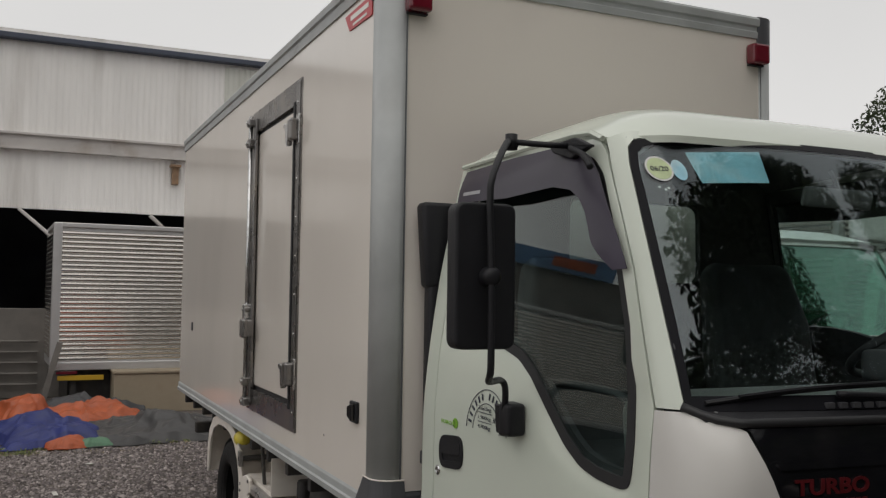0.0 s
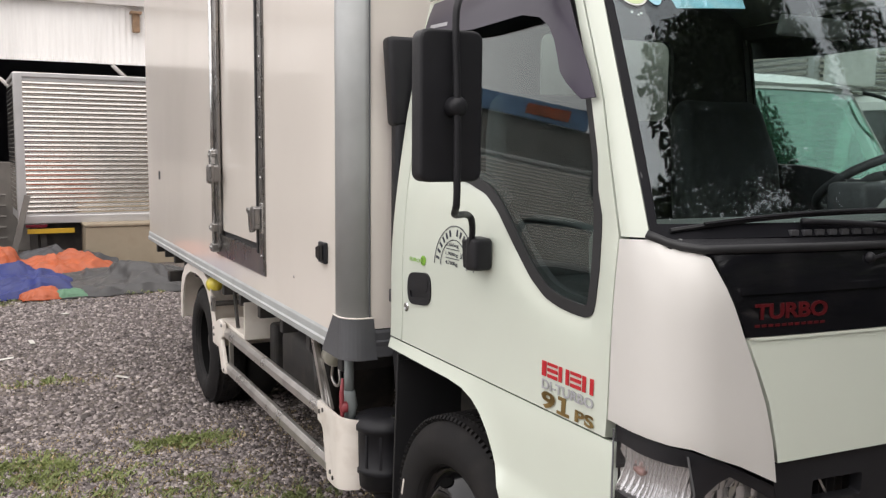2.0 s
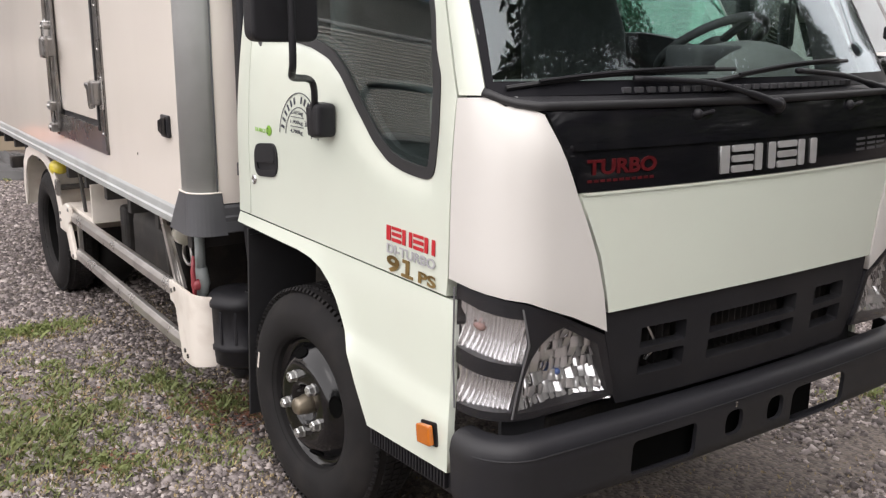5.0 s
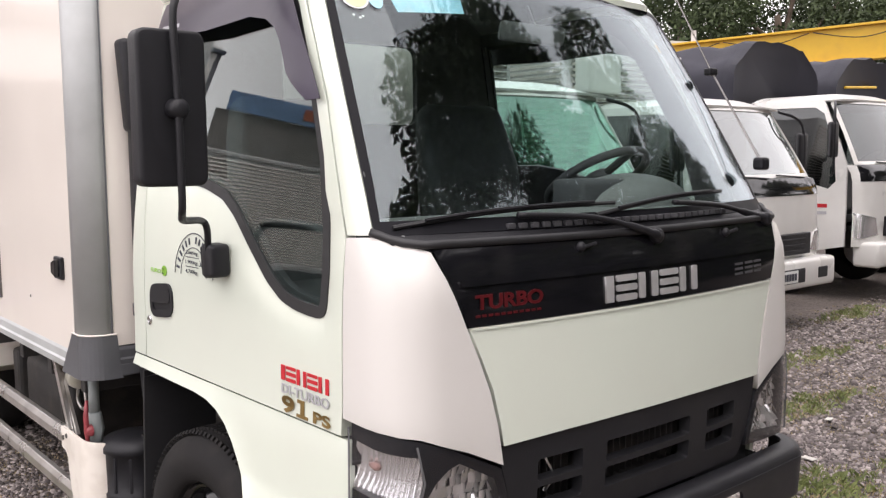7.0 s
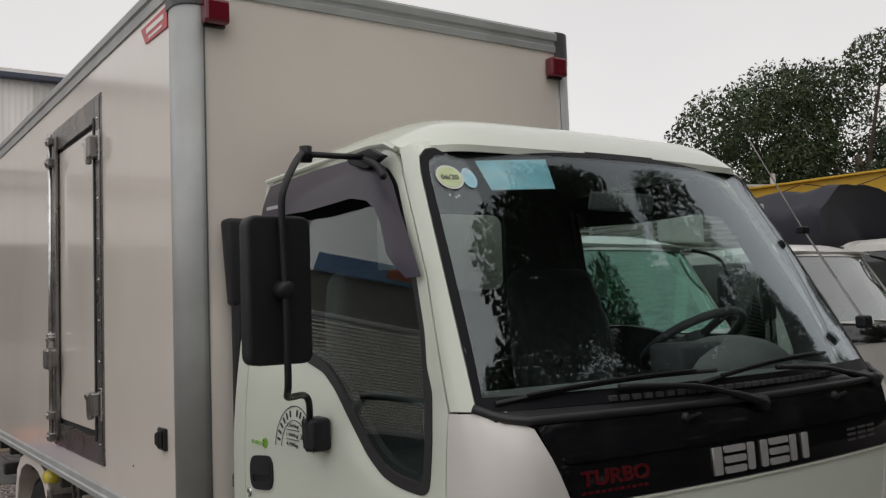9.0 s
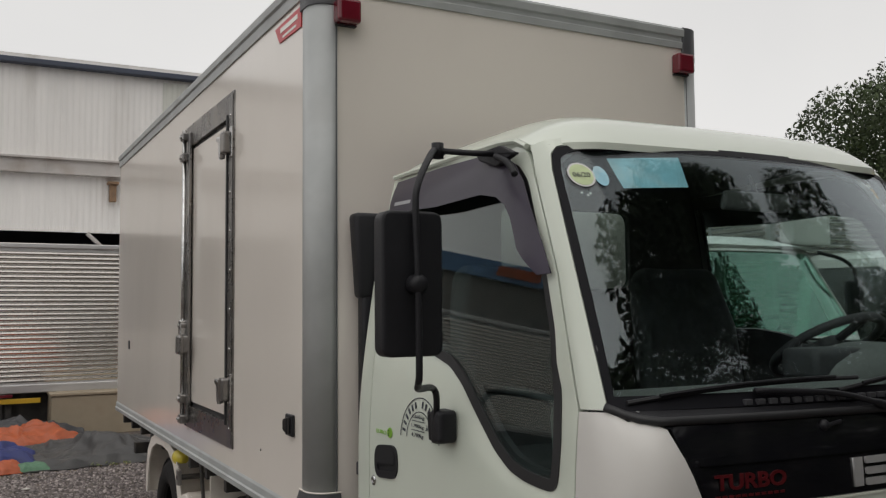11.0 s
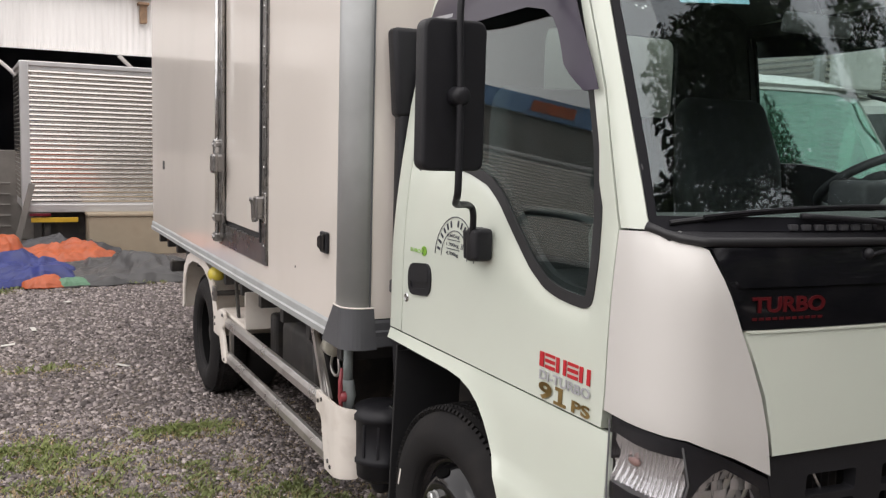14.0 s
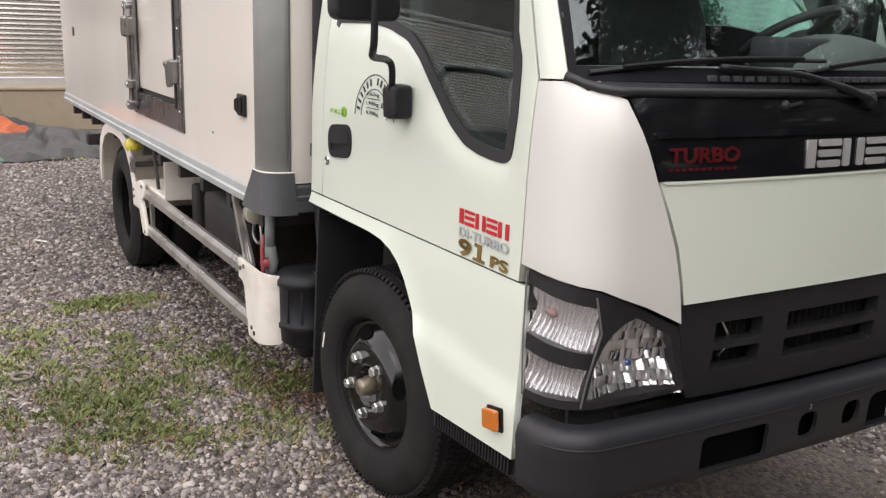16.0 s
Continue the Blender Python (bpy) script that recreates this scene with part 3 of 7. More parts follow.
cab = group_part("cab", truck, "white forward-control cab")
CORNER = [(arc_of(.236, 1.468) - .003, 1.468), (.838, 1.474), (.760, 1.462), (.715, 1.440), (.690, 1.375), (.645, 1.262), (.615, 1.19), (.585, 1.108), (.563, 1.02), (.548, .922), (.65, .972), (.772, 1.019), (.875, 1.030), (arc_of(.239, 1.036) - .003, 1.036)] + [(arc_of(.238 - .0045 * (q - 1.036), q) - .003, q) for q in (1.08, 1.13, 1.18, 1.23, 1.28, 1.33, 1.38, 1.43)]
for sign in (-1, 1):
    sheet("corner_panel", [(sign * s, z) for s, z in CORNER], front(0.003), 0.018, M_PANEL, cab, "matt off-white plastic corner panel", step=0.035, roll=0.002)
HOOD = both([(.636, 1.258), (.605, 1.187), (.574, 1.108), (.554, 1.02), (.546, .968), (.35, .973), (.14, .975)])
sheet("front_hood", HOOD, front(0.0), 0.018, M_CAB, cab, "white front lid", step=0.05)
sheet("hood_lip", both([(.636, 1.261), (.62, 1.2545)]), front(0.004), 0.012, M_CAB, cab, step=0.05)
BLACK = both([(.640, 1.264), (.683, 1.372), (.706, 1.440), (.735, 1.452)])
bpanel = sheet("black_panel", BLACK, front(0.001), 0.014, M_BLACKGLOSS, cab, "gloss black strip under the windscreen", step=0.05)
sheet("panel_ridge", both([(.66, 1.372), (.655, 1.358), (.0, 1.362)][:2]), front(0.005), 0.012, M_BLACKGLOSS, bpanel, step=0.05)
COWL = both([(.80, 1.456), (.822, 1.475), (.80, 1.507)])
sheet("cowl", COWL, front(-0.004), 0.02, M_BLACK, cab, "black wiper cowl", step=0.05)
part("cowl_seal", tube_bm([front(0.006)(*q) for q in [(-.838, 1.486), (-.822, 1.478), (-.80, 1.470), (-.77, 1.462)]] + [front(0.006)(s / 40, 1.452 + 0.006 * abs(s / 40)) for s in range(-29, 30)] + [front(0.006)(*q) for q in [(.77, 1.462), (.80, 1.470), (.822, 1.478), (.838, 1.486)]], 0.0105, 8), M_SEAL, cab, "", True)
for k in range(26):
    s = -0.45 + k * 0.036
    part("cowl_slot", box_bm(s - 0.012, s + 0.012, front(0)(s, 1.487).y - 0.012, front(0)(s, 1.487).y, 1.478, 1.492, 0.002), M_TRIMDARK, cab)

# windscreen
WS_OUT = both([(.832, 1.476), (.812, 1.62), (.790, 1.76), (.765, 1.92), (.738, 2.09), (.725, 2.135), (.695, 2.158), (.64, 2.168), (.3, 2.177)])
WS_IN = both([(.806, 1.508), (.786, 1.62), (.765, 1.76), (.741, 1.92), (.716, 2.08), (.703, 2.122), (.673, 2.141), (.625, 2.148), (.3, 2.156)])
sheet("windscreen_border", WS_OUT, front(0.002), 0.006, M_CERAMIC, cab, "black border of the windscreen", holes=[WS_IN], step=0.05)
glass = sheet("windscreen", WS_IN, front(0.001), 0.005, M_WS, cab, "curved windscreen mirroring a tree", step=0.04)
glass.visible_shadow = False
# A-pillars
for sign in (-1, 1):
    outer = [(.232, 1.474), (.300, 1.63), (.374, 1.80), (.455, 1.94), (.545, 2.085), (.595, 2.172)]
    poly = [(arc_of(y, z) - .004, z) for y, z in outer] + [(.70, 2.185), (.64, 2.19), (.64, 2.171), (.698, 2.161), (.728, 2.138), (.742, 2.09), (.769, 1.92), (.794, 1.76), (.816, 1.62), (.836, 1.478)]
    sheet("windscreen_pillar", [(sign * s, z) for s, z in poly], front(0.001), 0.006, M_CAB, cab, step=0.03)

    inner_trim = [(s - .012, z) for s, z in poly[:6]] + [(.66, 2.165), (.62, 2.155), (.70, 2.11), (.738, 1.92), (.762, 1.76), (.783, 1.62), (.803, 1.50)]
    sheet("pillar_trim", [(sign * s, z) for s, z in inner_trim], front(-0.008), 0.012, M_TRIMDARK, cab, step=0.04)

# sides: doors, rear posts, arches
DOOR = [(.243, .990), (.240, 1.2), (.238, 1.472), (.305, 1.63), (.379, 1.80), (.460, 1.94), (.550, 2.083), (.575, 2.125), (.615, 2.165), (.70, 2.193), (1.45, 2.193), (1.468, 1.55), (1.455, .990)]
WINDOW = [(.317, 1.30), (.311, 1.385), (.320, 1.495), (.362, 1.66), (.425, 1.80), (.500, 1.94), (.575, 2.07), (.64, 2.125), (.72, 2.145), (1.42, 2.15), (1.43, 1.60), (1.41, 1.583), (1.15, 1.584), (1.026, 1.568), (.907, 1.539), (.826, 1.493), (.725, 1.411), (.618, 1.326), (.539, 1.283), (.469, 1.267), (.404, 1.261), (.350, 1.260), (.325, 1.272)]
WINDOW = rounded(WINDOW, .022, 3)
GLASSO = inset(WINDOW, .030)
ARCHES = [(1.560, .984), (1.560, .948), (1.2, .944), (1.06, .943), (.97, .936), (.90, .918), (.845, .890), (.795, .848), (.752, .797), (.712, .740), (.678, .690), (.648, .635), (.583, .530), (.185, .553), (.185, .690), (.200, .722), (.204, .86), (.212, .984)]


def lower_bulge(sign):
    """The lower side: drawn in a little above the sill crease, and rolled outwards round the wheel opening."""
    def fn(y, z):
        d = 0.0
        t = max(0, min(1, (0.705 + 0.07 * (y - 0.21) - z) / 0.035 + .5))
        d += 0.012 * t * t * (3 - 2 * t)
        lip = edge_distance((y, z), ARCHES[1:13])
        d += 0.007 * max(0, 1 - lip / 0.055) ** 1.5 * max(0, min(1, (y - 0.58) / 0.1))
        return Vector((sign * (flank(y, z) - 0.004 + d), y, z))
    return fn


SILL = [p for p in WINDOW if p[1] < 1.62]


def swage(sign, off):
    """The door skin: a soft raised band that follows the window's lower edge."""
    def fn(y, z):
        d = edge_distance((y, z), SILL)
        lift = 0.010 * math.exp(-(d / 0.03) ** 2)
        return Vector((sign * (flank(y, z) + off - lift), y, z))
    return fn


for sign in (-1, 1):
    fl = sign < 0
    door = sheet("cab_door", DOOR, swage(sign, 0.0), 0.03, M_CAB, cab, "white cab door, closed", holes=[WINDOW], step=0.05, flip=fl)
    sheet("window_seal", [(y, z) for y, z in WINDOW], flank_fn(sign, -0.006), 0.012, M_SEAL, door, "black rubber window seal", holes=[GLASSO], step=0.05, flip=fl)
    dg = sheet("door_window", GLASSO, flank_fn(sign, -0.012), 0.004, M_SIDEGLASS, door, "dark mirroring door glass", step=0.045, flip=fl)
    dg.visible_shadow = False
    sheet("arch_panel", ARCHES, lower_bulge(sign), 0.02, M_CAB, cab, "white lower side with wheel opening", step=0.03, flip=fl)
    sheet("rear_post", [(1.460, .99), (1.472, 1.55), (1.455, 2.19), (1.515, 2.19), (1.560, 1.80), (1.566, 1.30), (1.560, .99)], flank_fn(sign, 0.0), 0.03, M_CAB, cab, step=0.05, flip=fl)
    # dark structure behind the panel gaps
    sheet("door_aperture", [(.20, .96), (.205, 1.46), (.30, 1.66), (.40, 1.84), (.50, 2.02), (.60, 2.14), (.70, 2.18), (1.50, 2.18), (1.50, .96)],
          flank_fn(sign, -0.034), 0.02, M_TRIMDARK, cab, holes=[[(y + (0.02 if y < 0.8 else -0.0), z + 0.01) for y, z in GLASSO]], step=0.1, flip=fl)
    sheet("sill_step", [(.19, .550), (.60, .527), (.60, .468), (.19, .490)], flank_fn(sign, -0.012), 0.14, M_BLACK, cab, "black ribbed step under the sill", step=0.06, flip=fl)
    for k in range(26):
        y = .205 + k * 0.0145
        part("step_rib", box_bm(sign * .850 - 0.012, sign * .850 + 0.012, y, y + 0.007, .500 - (y - .19) * .055, .545 - (y - .19) * .055, 0.001), M_BLACK, cab)
    mk = prism_bm(rounded([(.229, .611), (.289, .603), (.295, .652), (.237, .664)], 0.007), side_frame(sign * .876) if fl else Matrix(((0, 0, 1, .876), (1, 0, 0, 0), (0, 1, 0, 0), (0, 0, 0, 1))), 0.016, 0.004)
    marker = part("side_marker", mk, M_AMBER, cab, "amber side marker lamp")
    sheet("marker_frame", rounded([(.223, .607), (.294, .598), (.301, .656), (.232, .669)], .008), flank_fn(sign, .012), .012, M_BLACK, marker, step=.04, flip=fl)
    sheet("marker_reflector", [(.260, .613), (.283, .610), (.289, .648), (.267, .652)], flank_fn(sign, .0275), .003, material("dark_amber_reflector", (.42, .10, .01), .25, vary=.15, scale=60, coat=.5), marker, step=.04, flip=fl)
    # roof gutter over the door
    part("roof_gutter", tube_bm([flank_fn(sign, 0.008)(y, z) for y, z in [(.60, 2.172), (.66, 2.197), (.75, 2.206), (1.1, 2.206), (1.50, 2.200)]], 0.009, 6), M_CAB, cab)

# inner skin behind the front pieces
sheet("front_bulkhead", both([(.58, .985), (.80, 1.04), (.93, 1.06), (.88, 1.46), (.79, 1.50)]), front(-0.024), 0.02, M_TRIMDARK, cab, step=0.08)


# roof
def roof_height(x, y):
    w = 0.708
    yf = 0.43 + CURVE * x * x + (0.12 * max(0, (abs(x) - 0.55) / 0.16) ** 2)
    dx = max(0.0, min(1.0, (w - abs(x)) / 0.30))
    dy = max(0.0, min(1.0, (y - yf) / 0.42))
    dr = max(0.0, min(1.0, (1.53 - y) / 0.12))
    e = lambda t, p: (1 - (1 - t) ** p)
    return 2.172 + 0.026 * min(1, dy * 4) + 0.112 * e(dx, 2.6) * e(dy, 2.2) ** 0.8 * (0.75 + 0.25 * e(dr, 2)) - 0.012 * max(0, y - 1.0)


def roof_fn(x, y):
    return Vector((x, y, roof_height(x, y)))


edge = []
for k in range(-30, 31):
    x = 0.700 * k / 30
    edge.append((x, 0.428 + CURVE * x * x + (0.12 * max(0, (abs(x) - 0.55) / 0.16) ** 2)))
roof_outline = edge + [(.708, .66), (.709, 1.0), (.703, 1.47), (-.703, 1.47), (-.709, 1.0), (-.708, .66)]
sheet("cab_roof", roof_outline, roof_fn, 0.02, M_CAB, cab, "white pressed cab roof", step=0.035)

# ---- the refrigerated truck: front fittings ----
# grille with six openings
def slot(x0, x1, z0, z1):
    return rounded([(x0, z0), (x1, z0), (x1, z1), (x0, z1)], 0.008, 3)


slots = []
for x0, x1 in ((-.428, -.272), (-.184, .184), (.272, .428)):
    slots += [slot(x0, x1, .853, .908), slot(x0, x1, .780, .836)]
GRILLE = both([(.12, .972), (.35, .970), (.541, .965), (.544, .915), (.497, .742), (.480, .712)])
grille = sheet("grille", [(x, z) for x, z in GRILLE], lambda s, z: front(-0.012)(s, z) + Vector((0, 0.12 * max(0, .80 - z), 0)), 0.035, M_GREYPLASTIC, truck, "dark grey slotted plastic grille", holes=slots, step=0.04)
part("grille_backing", box_bm(-.50, .50, 0.07, 0.085, .72, .94), M_UNDER, grille)
for k in range(34):
    x = -.44 + k * .0266
    part("radiator_fin", box_bm(x - .002, x + .002, .045, .065, .77, .92), M_UNDER, grille)
part("hose_clip", tube_bm(curve_pts([(-.36, .03, .80), (-.345, .015, .84), (-.36, .02, .88), (-.375, .03, .91)]), 0.006, 6), M_CHROME, grille)

# headlamps
def flutes(sign, deep, pitch, slant, centre, half, high):
    """A shallow bowl with vertical ribs that lean a little."""
    def fn(s, z):
        q = ((s - centre[0]) / half) ** 2 + ((z - centre[1]) / high) ** 2
        rib = abs(math.sin(math.pi * (s + slant * (z - .85)) / pitch))
        return front(deep - .030 * max(0, 1 - q) + .010 * rib * rib)(sign * s, z)
    return fn


LAMP_EDGE = [(.79, .742), (.785, .84), (.765, .89), (.735, .925), (.70, .946), (.671, .956), (.562, .898), (.518, .750)]


def facets(name, sign, s0, s1, ns, z0, z1, nz, mat, parent, label, seed):
    """A deep bowl of pillow-shaped mirrors in rows, each with a small tilt of its own."""
    rnd = random.Random(seed)
    vs, fs = [], []
    ds, dz, m = (s1 - s0) / ns, (z1 - z0) / nz, 3
    for j in range(nz):
        for i in range(ns):
            cs, cz = s0 + ds * (i + .5), z0 + dz * (j + .5)
            if not inside((cs, cz), LAMP_EDGE):
                continue
            a, b, lift = rnd.uniform(-.004, .004), rnd.uniform(-.010, .004), rnd.uniform(-.003, .003)
            k = len(vs)
            for v in range(m + 1):
                for u in range(m + 1):
                    fu, fv = u / m - .5, v / m - .5
                    ps, pz = cs + fu * ds, cz + fv * dz
                    q = ((ps - .655) / .17) ** 2 + ((pz - .83) / .14) ** 2
                    bowl = min(-.014, -.062 + .048 * q)
                    vs.append(front(bowl + lift + 2 * (a * fu + b * fv) + .0022 * (1 - 4 * fu * fu) + .0012 * (1 - 4 * fv * fv))(sign * ps, pz))
            for v in range(m):
                for u in range(m):
                    c = k + v * (m + 1) + u
                    fs.append((c, c + 1, c + m + 2, c + m + 1))
    return data_part(name, vs, fs, mat, parent, label, True)


M_BOWL = material("polished_lamp_bowl", (0.95, 0.94, 0.92), 0.1, metal=0.72, vary=0.03, scale=30)
M_LENSEDGE = material("grey_lens_rim", (0.13, 0.13, 0.135), 0.35, vary=0.1, scale=30)
M_BULB = material("amber_bulb_glass", (0.40, 0.24, 0.21), 0.12, vary=0.1, scale=40, coat=0.5)
M_LAMPBLUE = material("blue_bulb_shade", (0.10, 0.17, 0.42), 0.2, metal=0.3, vary=0.2, scale=40)
for sign in (-1, 1):
    S = lambda poly: [(sign * s, z) for s, z in poly]
    unit = group_part("headlamp", truck, "clear headlamp unit with chromed reflectors")
    OUT = [(.986, 1.030), (.875, 1.025), (.776, 1.013), (.70, .988), (.549, .912), (.502, .748), (.62, .738), (.80, .728), (.960, .724), (.978, .86)]
    sheet("lamp_housing", S(OUT), front(-0.098), 0.008, M_TRIMDARK, unit, step=0.04)
    sheet("lamp_rim", S(OUT), front(-0.006), 0.045, M_BLACK, unit, "dark lamp surround", step=0.04,
                 holes=[S([(.983, .994), (.775, .976), (.768, .905), (.780, .866), (.980, .880)]), S([(.977, .840), (.788, .828), (.802, .750), (.966, .743)]),
                        S([(.776, .83), (.760, .878), (.735, .914), (.700, .938), (.671, .948), (.57, .892), (.524, .757), (.786, .748)])])
    grid_part("turn_chamber", flutes(sign, -.026, .0165, .25, (.885, .93), .12, .08), .765, .992, 140, .860, .996, 12, M_REFLECTOR, unit, "fluted silver reflector")
    grid_part("position_chamber", flutes(sign, -.026, .0165, .25, (.88, .79), .11, .07), .78, .985, 125, .735, .846, 10, M_REFLECTOR, unit, "fluted silver reflector")
    sheet("lamp_fringe", S([(.980, 1.024), (.875, 1.019), (.79, 1.007), (.79, .988), (.975, 1.0)]), lambda s, z: front(-0.012 + 0.004 * math.sin(s * 520))(s, z), 0.01, M_TRIMDARK, unit, step=0.006)
    facets("beam_reflector", sign, .515, .805, 17, .742, .962, 8, M_BOWL, unit, "faceted silver reflector", 5 + sign)
    c = front(-0.070)(sign * .645, .815)
    part("bulb_shade", lathe_bm([(0, .018), (.008, .015), (.011, 0), (.012, -.02), (.012, -.03)], Matrix.Translation(c) @ Matrix.Rotation(radians(90), 4, "X"), 14), M_LAMPBLUE, unit, "", True)
    ln = sheet("lamp_lens", S([(.980, 1.024), (.79, 1.007), (.70, .978), (.556, .909), (.510, .752), (.80, .734), (.953, .730), (.972, .86)]), front(0.002), 0.004, M_LENS, unit, "clear plastic lens", step=0.05)
    ln.visible_shadow = False
    part("lens_edge", tube_bm([front(.004)(sign * a_, b_) for a_, b_ in ((.984, 1.022), (.976, .86), (.957, .732))], .0024, 6), M_LENSEDGE, unit, "thin grey lens edge")
    part("lens_edge", tube_bm([front(.004)(sign * a_, b_) for a_, b_ in ((.783, 1.004), (.768, .92), (.781, .862), (.792, .80), (.80, .738))], .0024, 6), M_LENSEDGE, unit)
    part("turn_bulb", lathe_bm([(0, .016), (.007, .013), (.010, .004), (.009, -.008), (.006, -.02)], Matrix.Translation(front(-.038)(sign * .93, .935)) @ Matrix.Rotation(radians(90), 4, "X"), 12), M_BULB, unit, "amber bulb", True)

# bumper: section drawn round the front and both corners
BL, BR = 0.755, 0.135


def bumper_plan(s):
    sg = -1 if s < 0 else 1
    a = abs(s)
    if a <= BL:
        return Vector((sg * a, -0.058 + 0.04 * a * a, 0))
    th, r = (a - BL) / BR, BR
    y0 = -0.058 + 0.04 * BL * BL
    if th < math.pi / 2:
        return Vector((sg * (BL + r * math.sin(th)), y0 + r * (1 - math.cos(th)), 0))
    return Vector((sg * (BL + r), y0 + r + (a - BL - r * math.pi / 2), 0))


BSEC = [(0, (-.035, .508)), (.02, (-.006, .513)), (.05, (.0, .542)), (.14, (.006, .642)), (.150, (.011, .655)), (.158, (.004, .664)), (.175, (.0, .676)), (.20, (-.012, .688)), (.225, (-.030, .693)), (.26, (-.060, .694))]
B_OUT = [(v, p[0]) for v, p in BSEC]
B_Z = [(v, p[1]) for v, p in BSEC]


def bumper_fn(s, v):
    p, e = bumper_plan(s), 1e-3
    d = (bumper_plan(s + e) - bumper_plan(s - e)).normalized()
    n = Vector((d.y, -d.x, 0))
    a = abs(s)
    return p + n * lerp_table(v, B_OUT) + Vector((0, 0, lerp_table(v, B_Z)))


bl = BL + BR * math.pi / 2 + 0.035
oval = lambda c: rounded([(c - .036, .062), (c + .036, .062), (c + .036, .128), (c - .036, .128)], .028, 5)
bholes = [rounded([(-.470, .042), (-.240, .042), (-.240, .128), (-.470, .128)], .018), oval(-.09), oval(.088),
          rounded([(.165, .030), (.43, .030), (.43, .132), (.165, .132)], .030)]
bumper = sheet("front_bumper", rounded([(-bl, 0), (bl, 0), (bl, .26), (-bl, .26)], .02), bumper_fn, 0.012, M_BUMPER, truck, "dark grey moulded plastic bumper", holes=bholes, step=0.022)
part("bumper_line", tube_bm([bumper_fn(s / 50, .153) + Vector((0, 0, .0)) for s in range(-46, 47)], 0.0022, 5), M_GREYPLASTIC, bumper)
part("crash_beam", box_bm(-.60, .15, .12, .20, .52, .66, .01), M_UNDER, bumper)
# added near-black blocks that paint the shade behind the bumper openings
part("fog_lamp_pocket", box_bm(-.52, -.195, -.012, .03, .50, .668, .006), M_SHADEBLACK, bumper)
part("bumper_stay", box_bm(-.17, .33, -.012, .06, .50, .668, .006), M_SHADEBLACK, bumper)
part("tow_bracket", tube_bm(curve_pts([(.20, .10, .60), (.26, .03, .585), (.30, .01, .56), (.27, .0, .545)]), .012, 8), M_UNDER, bumper, "", True)
part("front_backing", box_bm(-.74, .74, .135, .147, .60, 1.0), M_TRIMDARK, bumper)
# near-black strip, painted shade for the gap between grille and bumper
part("bumper_filler", box_bm(-.84, .84, .03, .20, .600, .614, .005), M_SHADEBLACK, bumper)
part("bumper_bolt", lathe_bm([(.009, 0), (.008, .004), (0, .005)], front_frame(-.06) @ Matrix.Translation((-.09, .645, 0)), 8), M_CHROME, bumper)

# writing and shapes on the front
def front_bar(name, poly, mat, off=0.003, depth=0.004, parent=None, label=""):
    return sheet(name, poly, front(off), depth, mat, parent or cab, label, step=0.03)


# maker's emblem as plain blocks
x = -.200
for w, kind in ((.030, 0), (.080, 1), (.078, 2), (.080, 1), (.080, 2)):
    if kind == 0:
        front_bar("emblem_block", [(x, 1.277), (x + w, 1.277), (x + w, 1.346), (x, 1.346)], M_SILVER, 0.006, 0.005, cab, "silver emblem block")
    elif kind == 1:
        for a, b in ((1.277, 1.294), (1.303, 1.320), (1.329, 1.346)):
            front_bar("emblem_block", rounded([(x, a), (x + w, a), (x + w, b), (x, b)], .006, 3), M_SILVER, 0.006, 0.005, cab, "silver emblem block")
    else:
        front_bar("emblem_block", rounded([(x, 1.277), (x + .024, 1.277), (x + .024, 1.346), (x, 1.346)], .006, 3), M_SILVER, 0.006, 0.005, cab, "silver emblem block")
        front_bar("emblem_block", rounded([(x + w - .024, 1.277), (x + w, 1.277), (x + w, 1.346), (x + w - .024, 1.346)], .006, 3), M_SILVER, 0.006, 0.005, cab, "silver emblem block")
    x += w + .0115
turn = Matrix.Translation((-.622, front(0.003)(-.622, 1.32).y, 1.301)) @ Matrix.Rotation(-math.atan(2 * CURVE * .53), 4, "Z") @ front_frame(0)
lettering("TURBO", .036, turn, .0015, M_DARKRED, "turbo_lettering", cab, "dark red lettering", width=.205, bold=.001)
for k in range(11):
    xx = -.620 + k * .0184
    front_bar("small_red_bar", [(xx, 1.284), (xx + .013, 1.284), (xx + .013, 1.290), (xx, 1.290)], M_DARKRED, 0.0025, 0.002)
for xx in (.406, .466, .522):
    front_bar("dim_badge_bar", [(xx, 1.295), (xx + .046, 1.295), (xx + .046, 1.302), (xx, 1.302)], M_DIMINK, 0.0025, 0.002)
    front_bar("dim_badge_bar", [(xx, 1.310), (xx + .046, 1.310), (xx + .046, 1.317), (xx, 1.317)], M_DIMINK, 0.0025, 0.002)
    front_bar("dim_badge_bar", [(xx, 1.325), (xx + .046, 1.325), (xx + .046, 1.332), (xx, 1.332)], M_DIMINK, 0.0025, 0.002)

# washers and wipers
for s in (-.262, .39):
    nz = part("washer_nozzle", lathe_bm([(.014, 0), (.014, .006), (.008, .014), (0, .016)], Matrix.Translation((s, front(0)(s, 1.425).y, 1.425)) @ front_frame(0), 10), M_BLACK, cab, "", True)
    part("washer_lever", tube_bm([(s, front(.012)(s, 1.425).y, 1.425), (s + .05, front(.010)(s, 1.425).y, 1.432)], .005, 6), M_BLACK, nz)


